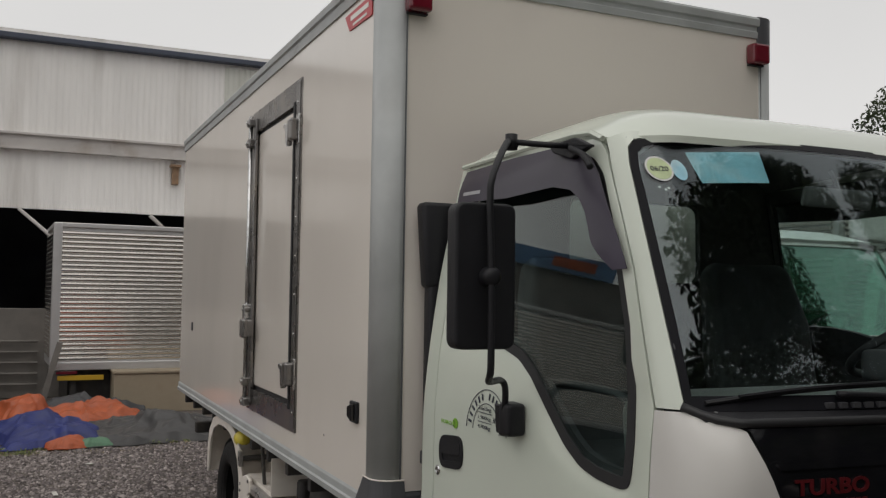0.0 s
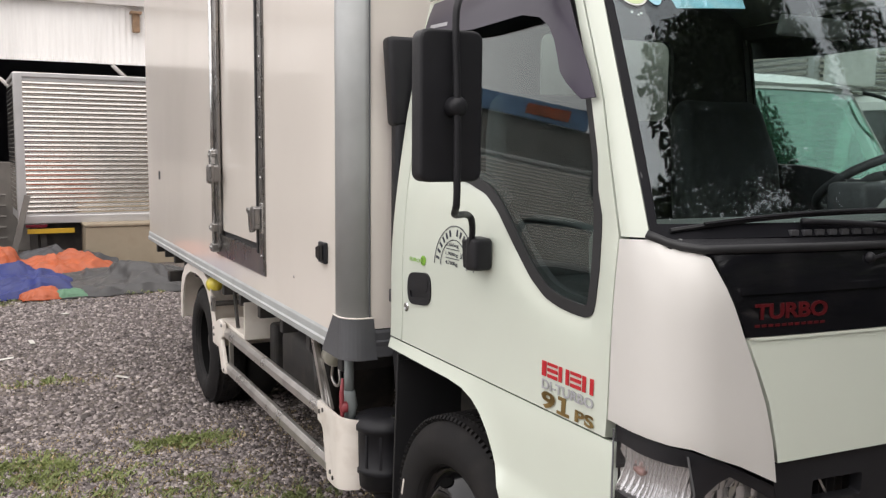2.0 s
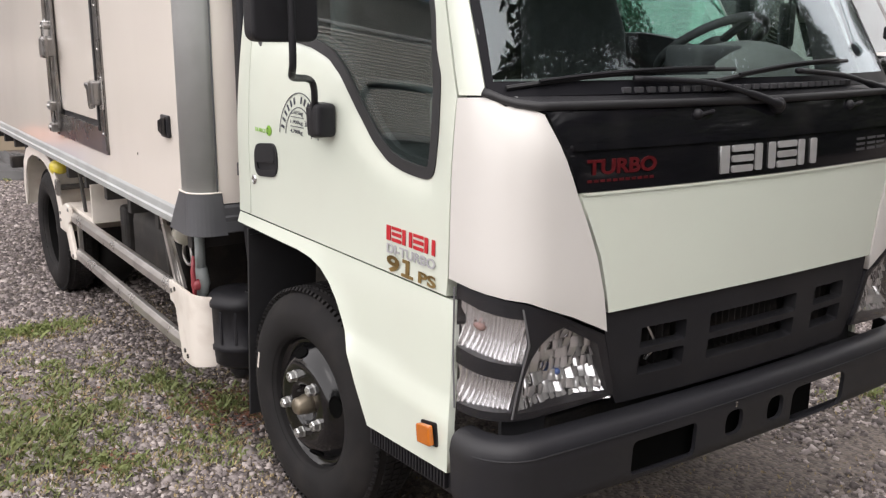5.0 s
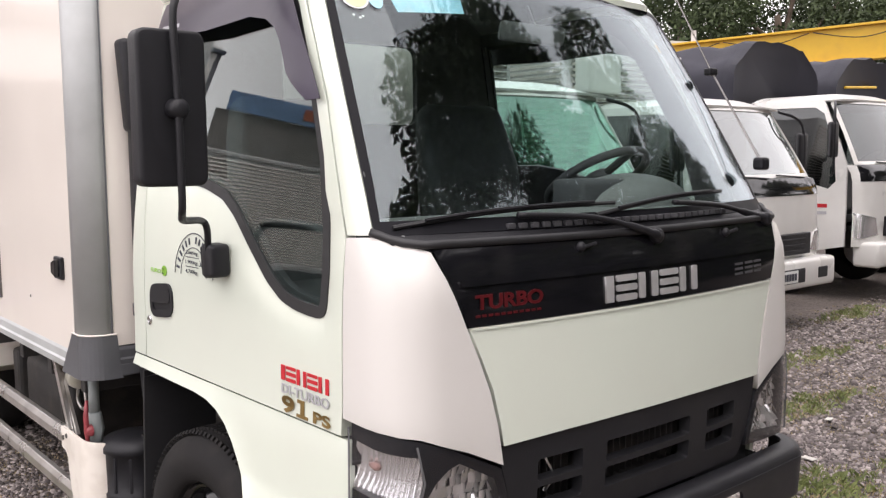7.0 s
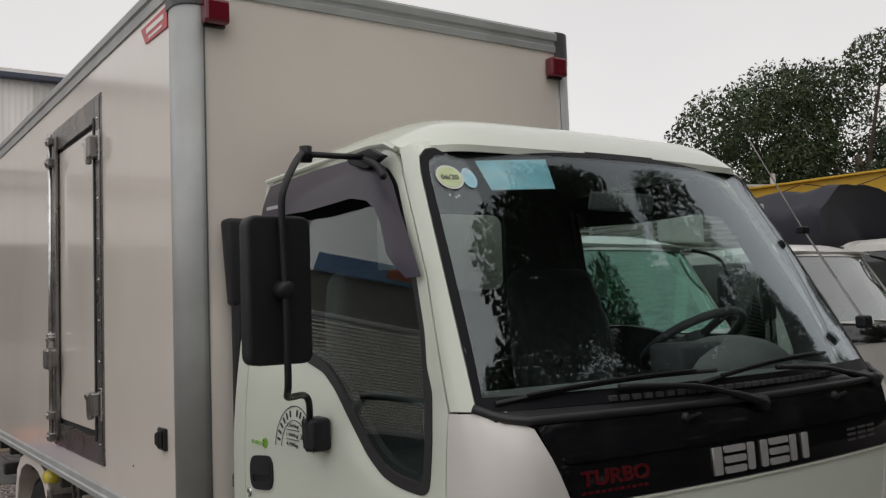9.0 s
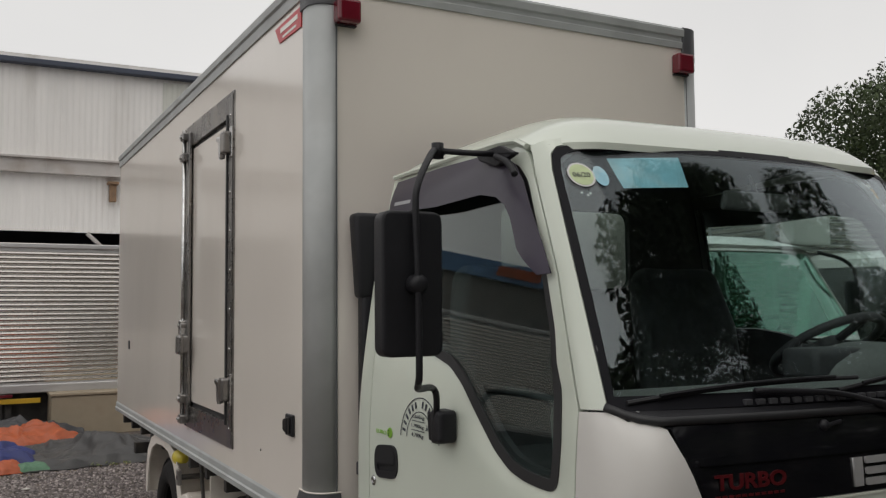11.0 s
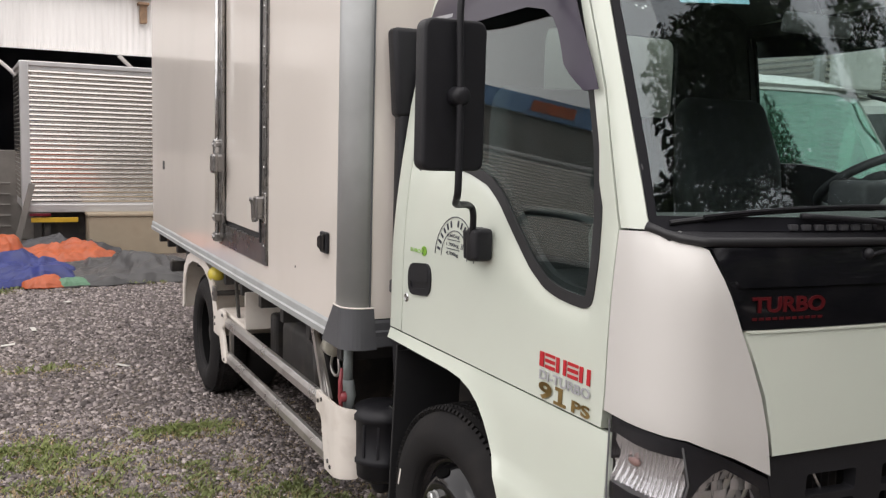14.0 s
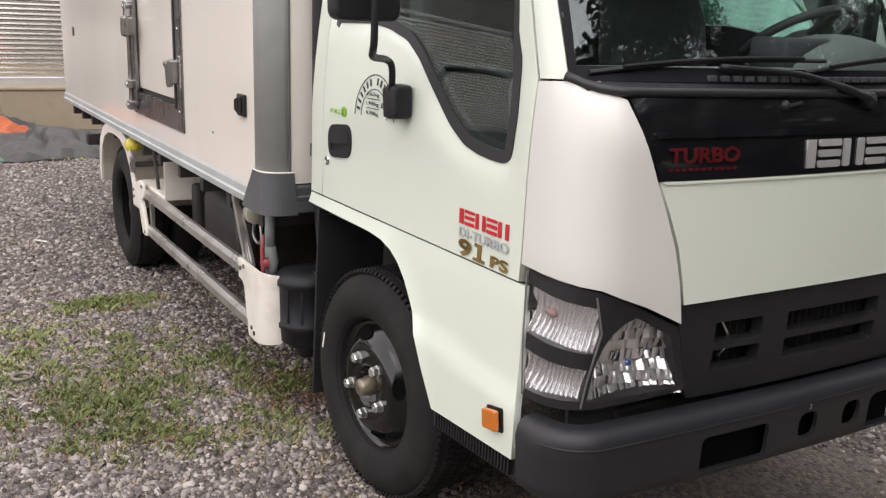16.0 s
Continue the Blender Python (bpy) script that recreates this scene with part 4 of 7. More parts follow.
def wiper(tip, mid, elbow, pivot):
    P = lambda q, o: front(o)(*q)
    arm = part("wiper_arm", tube_bm(curve_pts([P(pivot, .018), P(((pivot[0] * 2 + elbow[0]) / 3, (pivot[1] * 2 + elbow[1]) / 3 + .004), .026), P(elbow, .026), P(mid, .024)], 6), [.015] * 3 + [.011] * 5 + [.0075] * 11, 8), M_BLACK, cab, "black wiper arm", True)
    part("wiper_cap", lathe_bm([(.022, 0), (.022, .02), (.015, .028), (0, .03)], Matrix.Translation(P(pivot, .0)) @ front_frame(0), 12), M_BLACK, arm, "", True)
    n = 16
    left, right = tip, (2 * mid[0] - tip[0], 2 * mid[1] - tip[1])
    line = [P((left[0] + (right[0] - left[0]) * k / n, left[1] + (right[1] - left[1]) * k / n + .012 * math.sin(math.pi * k / n)), .010) for k in range(n + 1)]
    part("wiper_blade", tube_bm(line, .006, 6), M_SEAL, arm)
    part("blade_yoke", tube_bm([p + Vector((0, -.010, .006)) for p in line[2:-2]], .0045, 6), M_BLACK, arm)


wiper((-.778, 1.494), (-.43, 1.512), (-.20, 1.498), (.035, 1.437))
wiper((-.165, 1.502), (.16, 1.523), (.40, 1.505), (.655, 1.452))

# inspection stickers and a hanging card behind the glass
def disc(c, rs, rz, n=20):
    return [(c[0] + rs * math.cos(2 * math.pi * k / n), c[1] + rz * math.sin(2 * math.pi * k / n)) for k in range(n)]


M_STICKER = material("pale_green_sticker", (0.62, 0.72, 0.42), 0.5, vary=0.12, scale=40)
M_WHITEPAPER = material("white_paper", (0.75, 0.76, 0.74), 0.7, vary=0.06, scale=30)
M_BLUEFILM = material("blue_film_card", (0.32, 0.63, 0.75), 0.3, vary=0.2, scale=14, coat=0.5, stain=(0.60, 0.75, 0.80), stain_amount=0.7, stain_scale=16)
st = sheet("inspection_sticker", disc((-.655, 2.074), .043, .036), front(.0035), .001, M_WHITEPAPER, cab, "round pale green inspection sticker", step=.03)
sheet("sticker_face", disc((-.655, 2.074), .037, .031), front(.0045), .001, M_STICKER, st, step=.03)
q = front(.006)(-.655, 2.074)
qa, qb = front(0)(-.685, 2.074), front(0)(-.625, 2.074)
ux = (qb - qa).normalized()
uz = (front(0)(-.655, 2.09) - front(0)(-.655, 2.06)).normalized()
un = ux.cross(uz)
mm = Matrix((ux, uz, un)).transposed().to_4x4()
mm.translation = q - ux * .025 - uz * .008
lettering("06/20", .016, mm, .0006, M_INK, "sticker_date", st, "", width=.05)
sheet("round_blue_sticker", disc((-.594, 2.072), .022, .030), front(.0035), .001, M_BLUEFILM, cab, "small blue round sticker", step=.03)
sheet("blue_card", [(-.546, 2.128), (-.308, 2.142), (-.325, 2.048), (-.534, 2.038)], front(-.008), .002, M_BLUEFILM, cab, "shiny light blue plastic card behind the glass", step=.03)
for a, b in ((-.672, 2.022), (-.655, 2.015), (-.645, 2.020)):
    sheet("glue_spot", disc((a, b), .004, .003, 8), front(-.006), .001, M_WHITEPAPER, cab, step=.02)

# ---- sides: handle, lock, mirror, visor, decals ----
for sign in (-1, 1):
    fl = sign < 0
    H = rounded([(1.408, 1.244), (1.225, 1.262), (1.219, 1.151), (1.403, 1.133)], .05)
    hd = sheet("door_handle", H, flank_fn(sign, .006), .010, M_BLACK, truck, "black recessed pull handle", holes=[rounded([(1.385, 1.222), (1.245, 1.238), (1.242, 1.175), (1.382, 1.158)], .022)], step=.03, flip=fl)
    sheet("handle_recess", H, flank_fn(sign, .0005), .004, M_BLACK, hd, step=.05, flip=fl)
    sheet("handle_flap", rounded([(1.392, 1.228), (1.24, 1.244), (1.236, 1.196), (1.388, 1.181)], .022), flank_fn(sign, .0075), .008, M_BLACK, hd, step=.03, flip=fl)
    zax = Matrix(((0, 0, sign, sign * flank(1.42, 1.118)), (-sign * -1, 0, 0, 1.42), (0, 1, 0, 1.118), (0, 0, 0, 1)))
    part("door_lock", lathe_bm([(.017, 0), (.017, .004), (.010, .007), (.009, .005), (0, .005)], zax, 14), M_CHROME, hd, "round key lock", True)
    VIS = [(1.44, 2.175), (1.1, 2.182), (.81, 2.178), (.70, 2.160), (.634, 2.125), (.575, 2.068), (.517, 1.985), (.44, 1.885), (.383, 1.803), (.43, 1.800), (.50, 1.845), (.537, 1.874), (.560, 1.915), (.589, 1.962), (.63, 2.005), (.685, 2.034), (.783, 2.052), (1.066, 2.045), (1.44, 2.06)]
    bul = lambda y, z: Vector((sign * (flank(y, z) + .018 + .016 * max(0, min(1, edge_distance((y, z), VIS[:9]) / .06))), y, z))
    vs = sheet("window_visor", VIS, bul, .003, M_VISOR, truck, "smoked plastic rain visor", step=.03, flip=fl)
    sheet("visor_mark", [(1.40, 2.083), (1.27, 2.080), (1.27, 2.092), (1.40, 2.095)], lambda y, z: bul(y, z) + Vector((sign * .001, 0, 0)), .001, M_GREYINK, vs, step=.05, flip=fl)

    # mirror on its bent tube, fitted on the near side alone
    if sign > 0:
        continue
    mir = group_part("door_mirror", truck, "large black mirror on a bent steel tube")
    shell = rounded([(-.089, -.193), (.089, -.193), (.089, .193), (-.089, .193)], .030, 6)
    bm = prism_bm(shell, Matrix.Translation((sign * 1.0655, .674, 1.781)) @ front_frame(0), .060, .009, 3)
    part("mirror_housing", bm, M_BLACK, mir, "black textured mirror housing", True)
    sheet("housing_panel", rounded([(-.074, -.176), (.074, -.176), (.074, .176), (-.074, .176)], .022, 6), lambda u, v: Vector((sign * 1.0655 + u, .6135 + .12 * u * u + .03 * v * v, 1.781 + v)), .004, M_BLACK, mir, step=.04, roll=.003)
    bm = box_bm(-.078, .078, .026, .034, -.178, .178, .004)
    bm.transform(pose(sign * 1.0655, .645, 1.781, 0, 0, 0))
    part("mirror_glass", bm, M_MIRROR, mir, "silver mirror glass")
    part("mirror_knob", lathe_bm([(.026, -.02), (.026, .010), (.021, .019), (.009, .023), (0, .023)], Matrix.Translation((sign * 1.066, .588, 1.779)) @ front_frame(0), 16), M_BLACK, mir, "", True)
    arm = curve_pts([(sign * .872, .870, 1.375), (sign * .880, .845, 1.430), (sign * .890, .832, 1.470), (sign * .915, .815, 1.487), (sign * 1.030, .660, 1.500), (sign * 1.060, .600, 1.520), (sign * 1.066, .582, 1.56),
                     (sign * 1.068, .580, 1.78), (sign * 1.070, .590, 1.98), (sign * 1.055, .605, 2.045), (sign * 1.000, .668, 2.110), (sign * .945, .735, 2.158), (sign * .915, .772, 2.172), (sign * .885, .780, 2.166)], 5)
    part("mirror_tube", tube_bm(arm, .0098, 10), M_BLACK, mir, "black bent tube", True)
    part("upper_stay", tube_bm([(sign * .915, .775, 2.172), (sign * .80, .745, 2.168), (sign * .745, .715, 2.165)], .009, 8), M_BLACK, mir, "", True)
    part("stay_joint", tube_bm([(sign * .905, .778, 2.195), (sign * .905, .778, 2.150)], .018, 10), M_BLACK, mir, "", True)
    part("stay_plate", prism_bm(rounded([(.60, 2.150), (.68, 2.185), (.82, 2.180), (.80, 2.155), (.70, 2.125)], .01), Matrix(((0, 0, sign, sign * .735), (1, 0, 0, 0), (0, 1, 0, 0), (0, 0, 0, 1))), .02, .004), M_BLACK, mir)
    part("stay_hook", tube_bm(curve_pts([(sign * .755, .70, 2.155), (sign * .765, .62, 2.125), (sign * .770, .575, 2.085)]), .010, 8), M_BLACK, mir, "", True)
    base = rounded([(.815, 1.416), (.885, 1.418), (.885, 1.315), (.815, 1.322)], .015)
    part("mirror_base", prism_bm(base, Matrix(((0, 0, sign, sign * .826), (1, 0, 0, 0), (0, 1, 0, 0), (0, 0, 0, 1))), .058, .012, 3), M_BLACK, mir, "black mirror foot", True)
    part("base_plate", prism_bm(rounded([(.875, 1.410), (.975, 1.398), (.965, 1.312), (.875, 1.318)], .008), Matrix(((0, 0, sign, sign * .826), (1, 0, 0, 0), (0, 1, 0, 0), (0, 0, 0, 1))), .022, .005), M_BLACK, mir)


def side_text_frame(y, z, off=0.0):
    """Writing on the camera's side: runs from the rear forwards."""
    return Matrix(((0, 0, -1, -flank(y, z) - off), (-1, 0, 0, y), (0, 1, 0, z), (0, 0, 0, 1)))


def on_flank(ob, off):
    """Lays flat writing onto the door's curve."""
    for v in ob.data.vertices:
        v.co.x = -(flank(v.co.y, v.co.z) + off + (0.0012 if v.co.x < -flank(v.co.y, v.co.z) - 0.003 else 0))
    return ob


def side_writing(text, size, y, z, mat, name, label, width, bold=0.0):
    return on_flank(lettering(text, size, side_text_frame(y, z, .003), .0008, mat, name, decal, label, width=width, bold=bold), .0035)


def side_bar(name, y0, y1, z0, z1, mat, parent, slant=0.0):
    sheet(name, [(y0, z0), (y1, z0), (y1 - slant, z1), (y0 - slant, z1)], flank_fn(-1, .0035), .002, mat, parent, step=.04, flip=True)


decal = group_part("door_decals", truck, "printed lettering and plain bars on the door")
y = .527
for w, kind in ((.020, 0), (.046, 1), (.046, 2), (.046, 1), (.046, 2)):
    if kind == 0:
        side_bar("red_block", y - w, y, 1.078, 1.118, M_REDINK, decal)
    elif kind == 1:
        for a, b in ((1.078, 1.087), (1.094, 1.103), (1.110, 1.118)):
            side_bar("red_block", y - w, y, a, b, M_REDINK, decal)
    else:
        side_bar("red_block", y - .014, y, 1.078, 1.118, M_REDINK, decal)
        side_bar("red_block", y - w, y - w + .014, 1.078, 1.118, M_REDINK, decal)
    y -= w + .0068
side_writing("DI-TURBO", .026, .523, 1.044, M_GREYINK, "di_turbo_lettering", "grey lettering", .232, .0006)
side_writing("9", .046, .523, .9945, M_GOLD, "power_lettering", "gold-brown lettering", .066, .0016)
side_bar("figure_stem", .412, .429, .9945, 1.0405, M_GOLD, decal)
side_bar("figure_foot", .394, .449, .9945, 1.0025, M_GOLD, decal)
side_bar("figure_flag", .429, .445, 1.0315, 1.0405, M_GOLD, decal)
side_writing("PS", .031, .366, .996, M_GOLD, "power_lettering", "gold-brown lettering", .080, .001)
side_writing("EURO", .013, 1.395, 1.287, M_GREENINK, "euro_lettering", "green lettering", .082)
sheet("green_dot", disc((1.288, 1.297), .020, .017), flank_fn(-1, .003), .001, M_GREENINK, decal, step=.03, flip=True)
on_flank(side_writing("2", .020, 1.296, 1.287, M_INK, "euro_figure", "", .015), .0055)
# round transport notice: double arch with bars for the name, weights below
AC, AZ = 1.065, 1.300
for R, w in ((.138, .003), (.092, .0025)):
    ring = [(AC + R * math.cos(a), AZ + R * .96 * math.sin(a)) for a in [math.pi * k / 28 for k in range(29)]]
    inner = [(AC + (R - w) * math.cos(a), AZ + (R - w) * .96 * math.sin(a)) for a in [math.pi * k / 28 for k in range(29)]]
    sheet("notice_arch", ring + inner[::-1], flank_fn(-1, .003), .001, M_INK, decal, "thin dark printed arch", step=.03, flip=True)
for k in range(14):
    if k in (6, 10):
        continue
    a = math.pi * (.06 + .88 * k / 13)
    ca, sa = math.cos(a), math.sin(a)
    q = [(AC + (115e-3 + du) * ca - dv * sa, AZ + ((115e-3 + du) * sa + dv * ca) * .96) for du, dv in ((-.011, -.0042), (.011, -.0042), (.011, .0042), (-.011, .0042))]
    sheet("notice_bar", q, flank_fn(-1, .003), .001, M_INK, decal, step=.03, flip=True)
for row, (txt, zz) in enumerate((("2.605kg", 1.362), ("1.900kg", 1.333), ("4.700kg", 1.304))):
    side_writing(txt, .015, 1.118, zz, M_INK, "weight_lettering", "dark printed weights", .085)
    if row < 2:
        side_bar("notice_line", 1.03, 1.12, zz - .0065, zz - .0045, M_INK, decal)
side_writing("3N", .018, 1.018, 1.333, M_INK, "class_lettering", "", .030)

# rod aerial on the far pillar
aer = part("rod_aerial", tube_bm([(.81, .15, 1.64), (.842, .37, 1.955), (.875, .616, 2.352)], [.0042, .0032, .0022], 6), M_FRAME, truck, "thin chromed rod aerial")
part("aerial_clip", box_bm(.815, .862, .355, .385, 1.940, 1.966, .006), M_BLACK, aer)
part("aerial_base", box_bm(.785, .835, .125, .165, 1.605, 1.648, .01), M_BLACK, aer)

# ---- cab interior ----
inner = group_part("cab_interior", truck, "grey and black cab interior")
REARW = rounded([(-.31, 1.79), (.31, 1.79), (.31, 2.10), (-.31, 2.10)], .05)
sheet("rear_wall", [(-.80, .97), (.80, .97), (.80, 1.55), (.70, 2.19), (.58, 2.245), (.35, 2.262), (-.35, 2.262), (-.58, 2.245), (-.70, 2.19), (-.80, 1.55)], lambda x, z: Vector((x, 1.40, z)), .03, M_TRIMDARK, inner, holes=[REARW], step=.2)
rw = sheet("rear_window", REARW, lambda x, z: Vector((x, 1.415, z)), .004, M_SIDEGLASS, inner, "rear window of the cab", step=.2)
rw.visible_shadow = False
sheet("headlining", [(-.62, .51), (-.30, .465), (.0, .455), (.30, .465), (.62, .51), (.68, 1.40), (-.68, 1.40)], lambda x, y: Vector((x, y, roof_height(x, y) - .035)), .01, M_LINING, inner, step=.1)
part("cab_floor", box_bm(-.79, .79, .10, 1.49, .97, 1.0), M_TRIMDARK, inner)
dash = prism_bm([(.10, 1.0), (.10, 1.475), (.20, 1.490), (.34, 1.500), (.42, 1.49), (.455, 1.44), (.44, 1.30), (.36, 1.22), (.34, 1.0)], Matrix(((0, 0, 1, -.755), (1, 0, 0, 0), (0, 1, 0, 0), (0, 0, 0, 1))), 1.51, .015)
part("dashboard", dash, M_DASH, inner, "dark grey moulded dashboard")
bm = bmesh.new()
bmesh.ops.create_uvsphere(bm, u_segments=24, v_segments=12, radius=1)
bm.transform(Matrix.Translation((.42, .40, 1.475)) @ Matrix.Diagonal((.30, .15, .125, 1)))
part("instrument_hood", bm, M_DASH, inner, "rounded instrument hood", True)
sw = Matrix.Translation((.52, .62, 1.575)) @ Matrix.Rotation(radians(-32), 4, "X")
ring = [sw @ Vector((.19 * math.cos(2 * math.pi * k / 36), .19 * math.sin(2 * math.pi * k / 36), 0)) for k in range(37)]
wheel = part("steering_wheel", tube_bm(ring, .016, 8, closed_ends=False), M_TRIMDARK, inner, "black steering wheel", True)
part("wheel_boss", lathe_bm([(0, .02), (.05, .015), (.06, -.02), (.03, -.04), (.03, -.25)], sw, 16), M_TRIMDARK, wheel, "", True)
for a in (0, 180, 270):
    part("wheel_spoke", tube_bm([sw @ Vector((0, 0, -.005)), sw @ Vector((.185 * math.cos(radians(a)), .185 * math.sin(radians(a)), 0))], .014, 6), M_TRIMDARK, wheel)


def seat(x):
    s = group_part("cab_seat", truck, "dark fabric cab seat with high back")
    bm = box_bm(-.25, .25, -.06, .06, 0, .70, .055, 4)
    bmesh.ops.subdivide_edges(bm, edges=[e for e in bm.edges if e.calc_length() > .2], cuts=5, use_grid_fill=True)
    for v in bm.verts:
        t = max(0, v.co.z - .30) / .40
        v.co.x *= 1 - .26 * t * t
        v.co.y += .02 * math.cos(v.co.x * 9) - .014 * max(0, math.cos(v.co.z * 14))
    bm.transform(pose(x, 1.12, 1.18, -11))
    part("seat_back", bm, M_SEAT, s, "", True)
    part("seat_cushion", box_bm(x - .25, x + .25, .72, 1.20, 1.12, 1.25, .04, 3), M_SEAT, s, "", True)


part("instrument_cluster", box_bm(.12, .40, .33, .47, 1.49, 1.585, .02, 3), M_TRIMDARK, inner, "black instrument housing", True)
seat(.40)
seat(-.40)
rv = box_bm(-.14, .14, -.012, .012, -.030, .030, .012, 3)
rv.transform(pose(.045, .475, 2.035, 14))
vm = part("interior_mirror", rv, M_LINING, inner, "interior mirror", True)
part("mirror_stem", tube_bm([(.045, .47, 2.06), (.045, .50, 2.12)], .007, 6), M_TRIMDARK, vm)
part("grab_rail", tube_bm(curve_pts([(-.74, .42, 1.30), (-.70, .45, 1.42), (-.69, .60, 1.47), (-.70, .95, 1.46), (-.73, 1.0, 1.40)]), .013, 8), M_TRIMDARK, inner, "", True)

# ---- air intake behind the cab ----
intake = group_part("air_intake", truck, "black plastic air intake behind the cab")
bm = box_bm(-.838, -.70, 1.57, 1.645, 1.755, 2.075, .018, 3)
for v in bm.verts:
    if v.co.z < 1.80:
        v.co.x += .02
part("intake_head", bm, M_BLACK, intake, "", True)
part("intake_duct", box_bm(-.806, -.715, 1.575, 1.635, .93, 1.77, .015, 3), M_BLACK, intake, "", True)
part("duct_clamp", box_bm(-.81, -.71, 1.57, 1.64, 1.10, 1.15, .006), M_TRIMDARK, intake)

# ---- wheels ----
def truck_wheel(parent, m, front_wheel=True, dual=False):
    w = group_part("wheel", parent, "black steel wheel with dusty tyre")
    R = .383
    prof = [(.222, -.006), (.232, .008), (.262, .019), (.300, .022), (.318, .017), (.345, .006), (.362, -.008), (.372, -.022), (.380, -.045), (R, -.09), (R, -.10), (.380, -.145), (.376, -.168), (.345, -.196), (.265, -.21), (.205, -.19), (.20, -.10), (.222, -.006)]
    tyre = part("tyre", lathe_bm(prof, m, 72), M_RUBBER, w, "black tyre with ribbed shoulders", True)
    vs, fs = [], []

    def lump(x0, x1, y0, y1, z0, z1, mm):
        k = len(vs)
        vs.extend(mm @ Vector(p) for p in ((x0, y0, z0), (x1, y0, z0), (x1, y1, z0), (x0, y1, z0), (x0, y0, z1), (x1, y0, z1), (x1, y1, z1), (x0, y1, z1)))
        fs.extend(tuple(k + i for i in f) for f in ((0, 3, 2, 1), (4, 5, 6, 7), (0, 1, 5, 4), (1, 2, 6, 5), (2, 3, 7, 6), (3, 0, 4, 7)))
    n = 104
    for k in range(n):
        a = 2 * math.pi * k / n
        for z0, z1, sh in ((-.048, -.076, 0), (-.082, -.108, .5), (-.114, -.142, 0)):
            lump(-.0088, .0088, -.004, .006, z1, z0, m @ Matrix.Rotation(a + sh * 2 * math.pi / n, 4, "Z") @ Matrix.Translation((0, R, 0)))
        lump(-.0062, .0062, -.024, .014, -.010, .0035, m @ Matrix.Rotation(a, 4, "Z") @ Matrix.Translation((0, .371, -.018)) @ Matrix.Rotation(radians(48), 4, "X"))
    data_part("tread", vs, fs, M_RUBBER, tyre)
    d = 0.0 if front_wheel else -.11
    rows = [(.229, .006), (.233, -.002), (.224, -.010), (.215, -.030), (.204, -.040), (.194, -.036), (.174, -.010), (.152, .010), (.134, .018), (.118, .017), (.085, .015), (.070, .013), (.063, .004), (.058, -.02), (0, -.02)]
    if not front_wheel:
        rows = [(.229, .006), (.233, -.002), (.224, -.010), (.215, -.03), (.200, -.06), (.165, -.09), (.150, -.11), (.085, -.12), (0, -.12)]
    # rear rims get the near-black opening colour: their dish's shade is painted on
    rim = part("rim", lathe_bm(rows, m, 56), M_RIMBLACK if front_wheel else M_SHADEBLACK, w, "gloss black steel rim", True)
    # hand holes are near-black discs on the rim, their inner shade in the colour
    for k in range(4 if front_wheel else 0):
        mm = m @ Matrix.Rotation(radians(14 + 90 * k), 4, "Z") @ Matrix.Translation((.168, 0, -.0045)) @ Matrix.Rotation(radians(44), 4, "Y") @ Matrix.Diagonal((1.0, 1.7, 1, 1))
        part("rim_hole", lathe_bm([(.0215, .0005), (.0205, .0035), (.018, .0015), (.0175, .0010), (0, .0008)], mm, 18), M_SHADEBLACK, rim)
    if front_wheel:
        for k in range(5):
            a = 2 * math.pi * (k + .667) / 5
            mm = m @ Matrix.Rotation(a, 4, "Z") @ Matrix.Translation((.099, 0, .016))
            nut = part("wheel_nut", lathe_bm([(.0205, 0), (.0205, .004), (.0175, .005), (.0175, .022), (.0150, .026), (.010, .026), (.0095, .022), (.006, .022), (.0055, .029), (0, .030)], mm, 6), M_NUT, rim, "bright steel wheel nut")
        part("hub_cap", lathe_bm([(.034, -.02), (.034, .012), (.030, .022), (.029, .040), (.024, .048), (0, .050)], m, 20), M_BRASS, rim, "dusty brass-coloured hub cap", True)
        mm = m @ Matrix.Rotation(radians(166), 4, "Z") @ Matrix.Translation((.300, 0, .0222))
        part("tyre_mark", box_bm(-.004, .004, -.03, .03, 0, .0015), None, tyre).data.materials.append(M_GUARD)
        tyre.children[-1].data.transform(mm)
    else:
        part("hub_drum", lathe_bm([(.09, -.11), (.085, -.05), (.07, -.04), (0, -.038)], m, 24), M_UNDER, rim, "", True)
    if dual:
        part("inner_tyre", lathe_bm([(r, z - .225) for r, z in prof], m, 48), M_RUBBER, w, "", True)


def wheel_frame(x, y, z, sign, steer=0):
    """The wheel's own z points outwards from the truck."""
    m = Matrix(((0, 0, sign, x), (1, 0, 0, y), (0, sign, 0, z), (0, 0, 0, 1))) if sign > 0 else Matrix(((0, 0, -1, x), (-1, 0, 0, y), (0, 1, 0, z), (0, 0, 0, 1)))
    return Matrix.Translation((x, y, z)) @ Matrix.Rotation(radians(steer), 4, "Z") @ Matrix.Translation((-x, -y, -z)) @ m


truck_wheel(truck, wheel_frame(-.792, 1.130, .384, -1, 5) @ Matrix.Scale(1.03, 4))
truck_wheel(truck, wheel_frame(.792, 1.130, .384, 1, 5) @ Matrix.Scale(1.03, 4))
truck_wheel(truck, wheel_frame(-.925, 4.508, .384, -1), False, True)
truck_wheel(truck, wheel_frame(.925, 4.508, .384, 1), False, True)

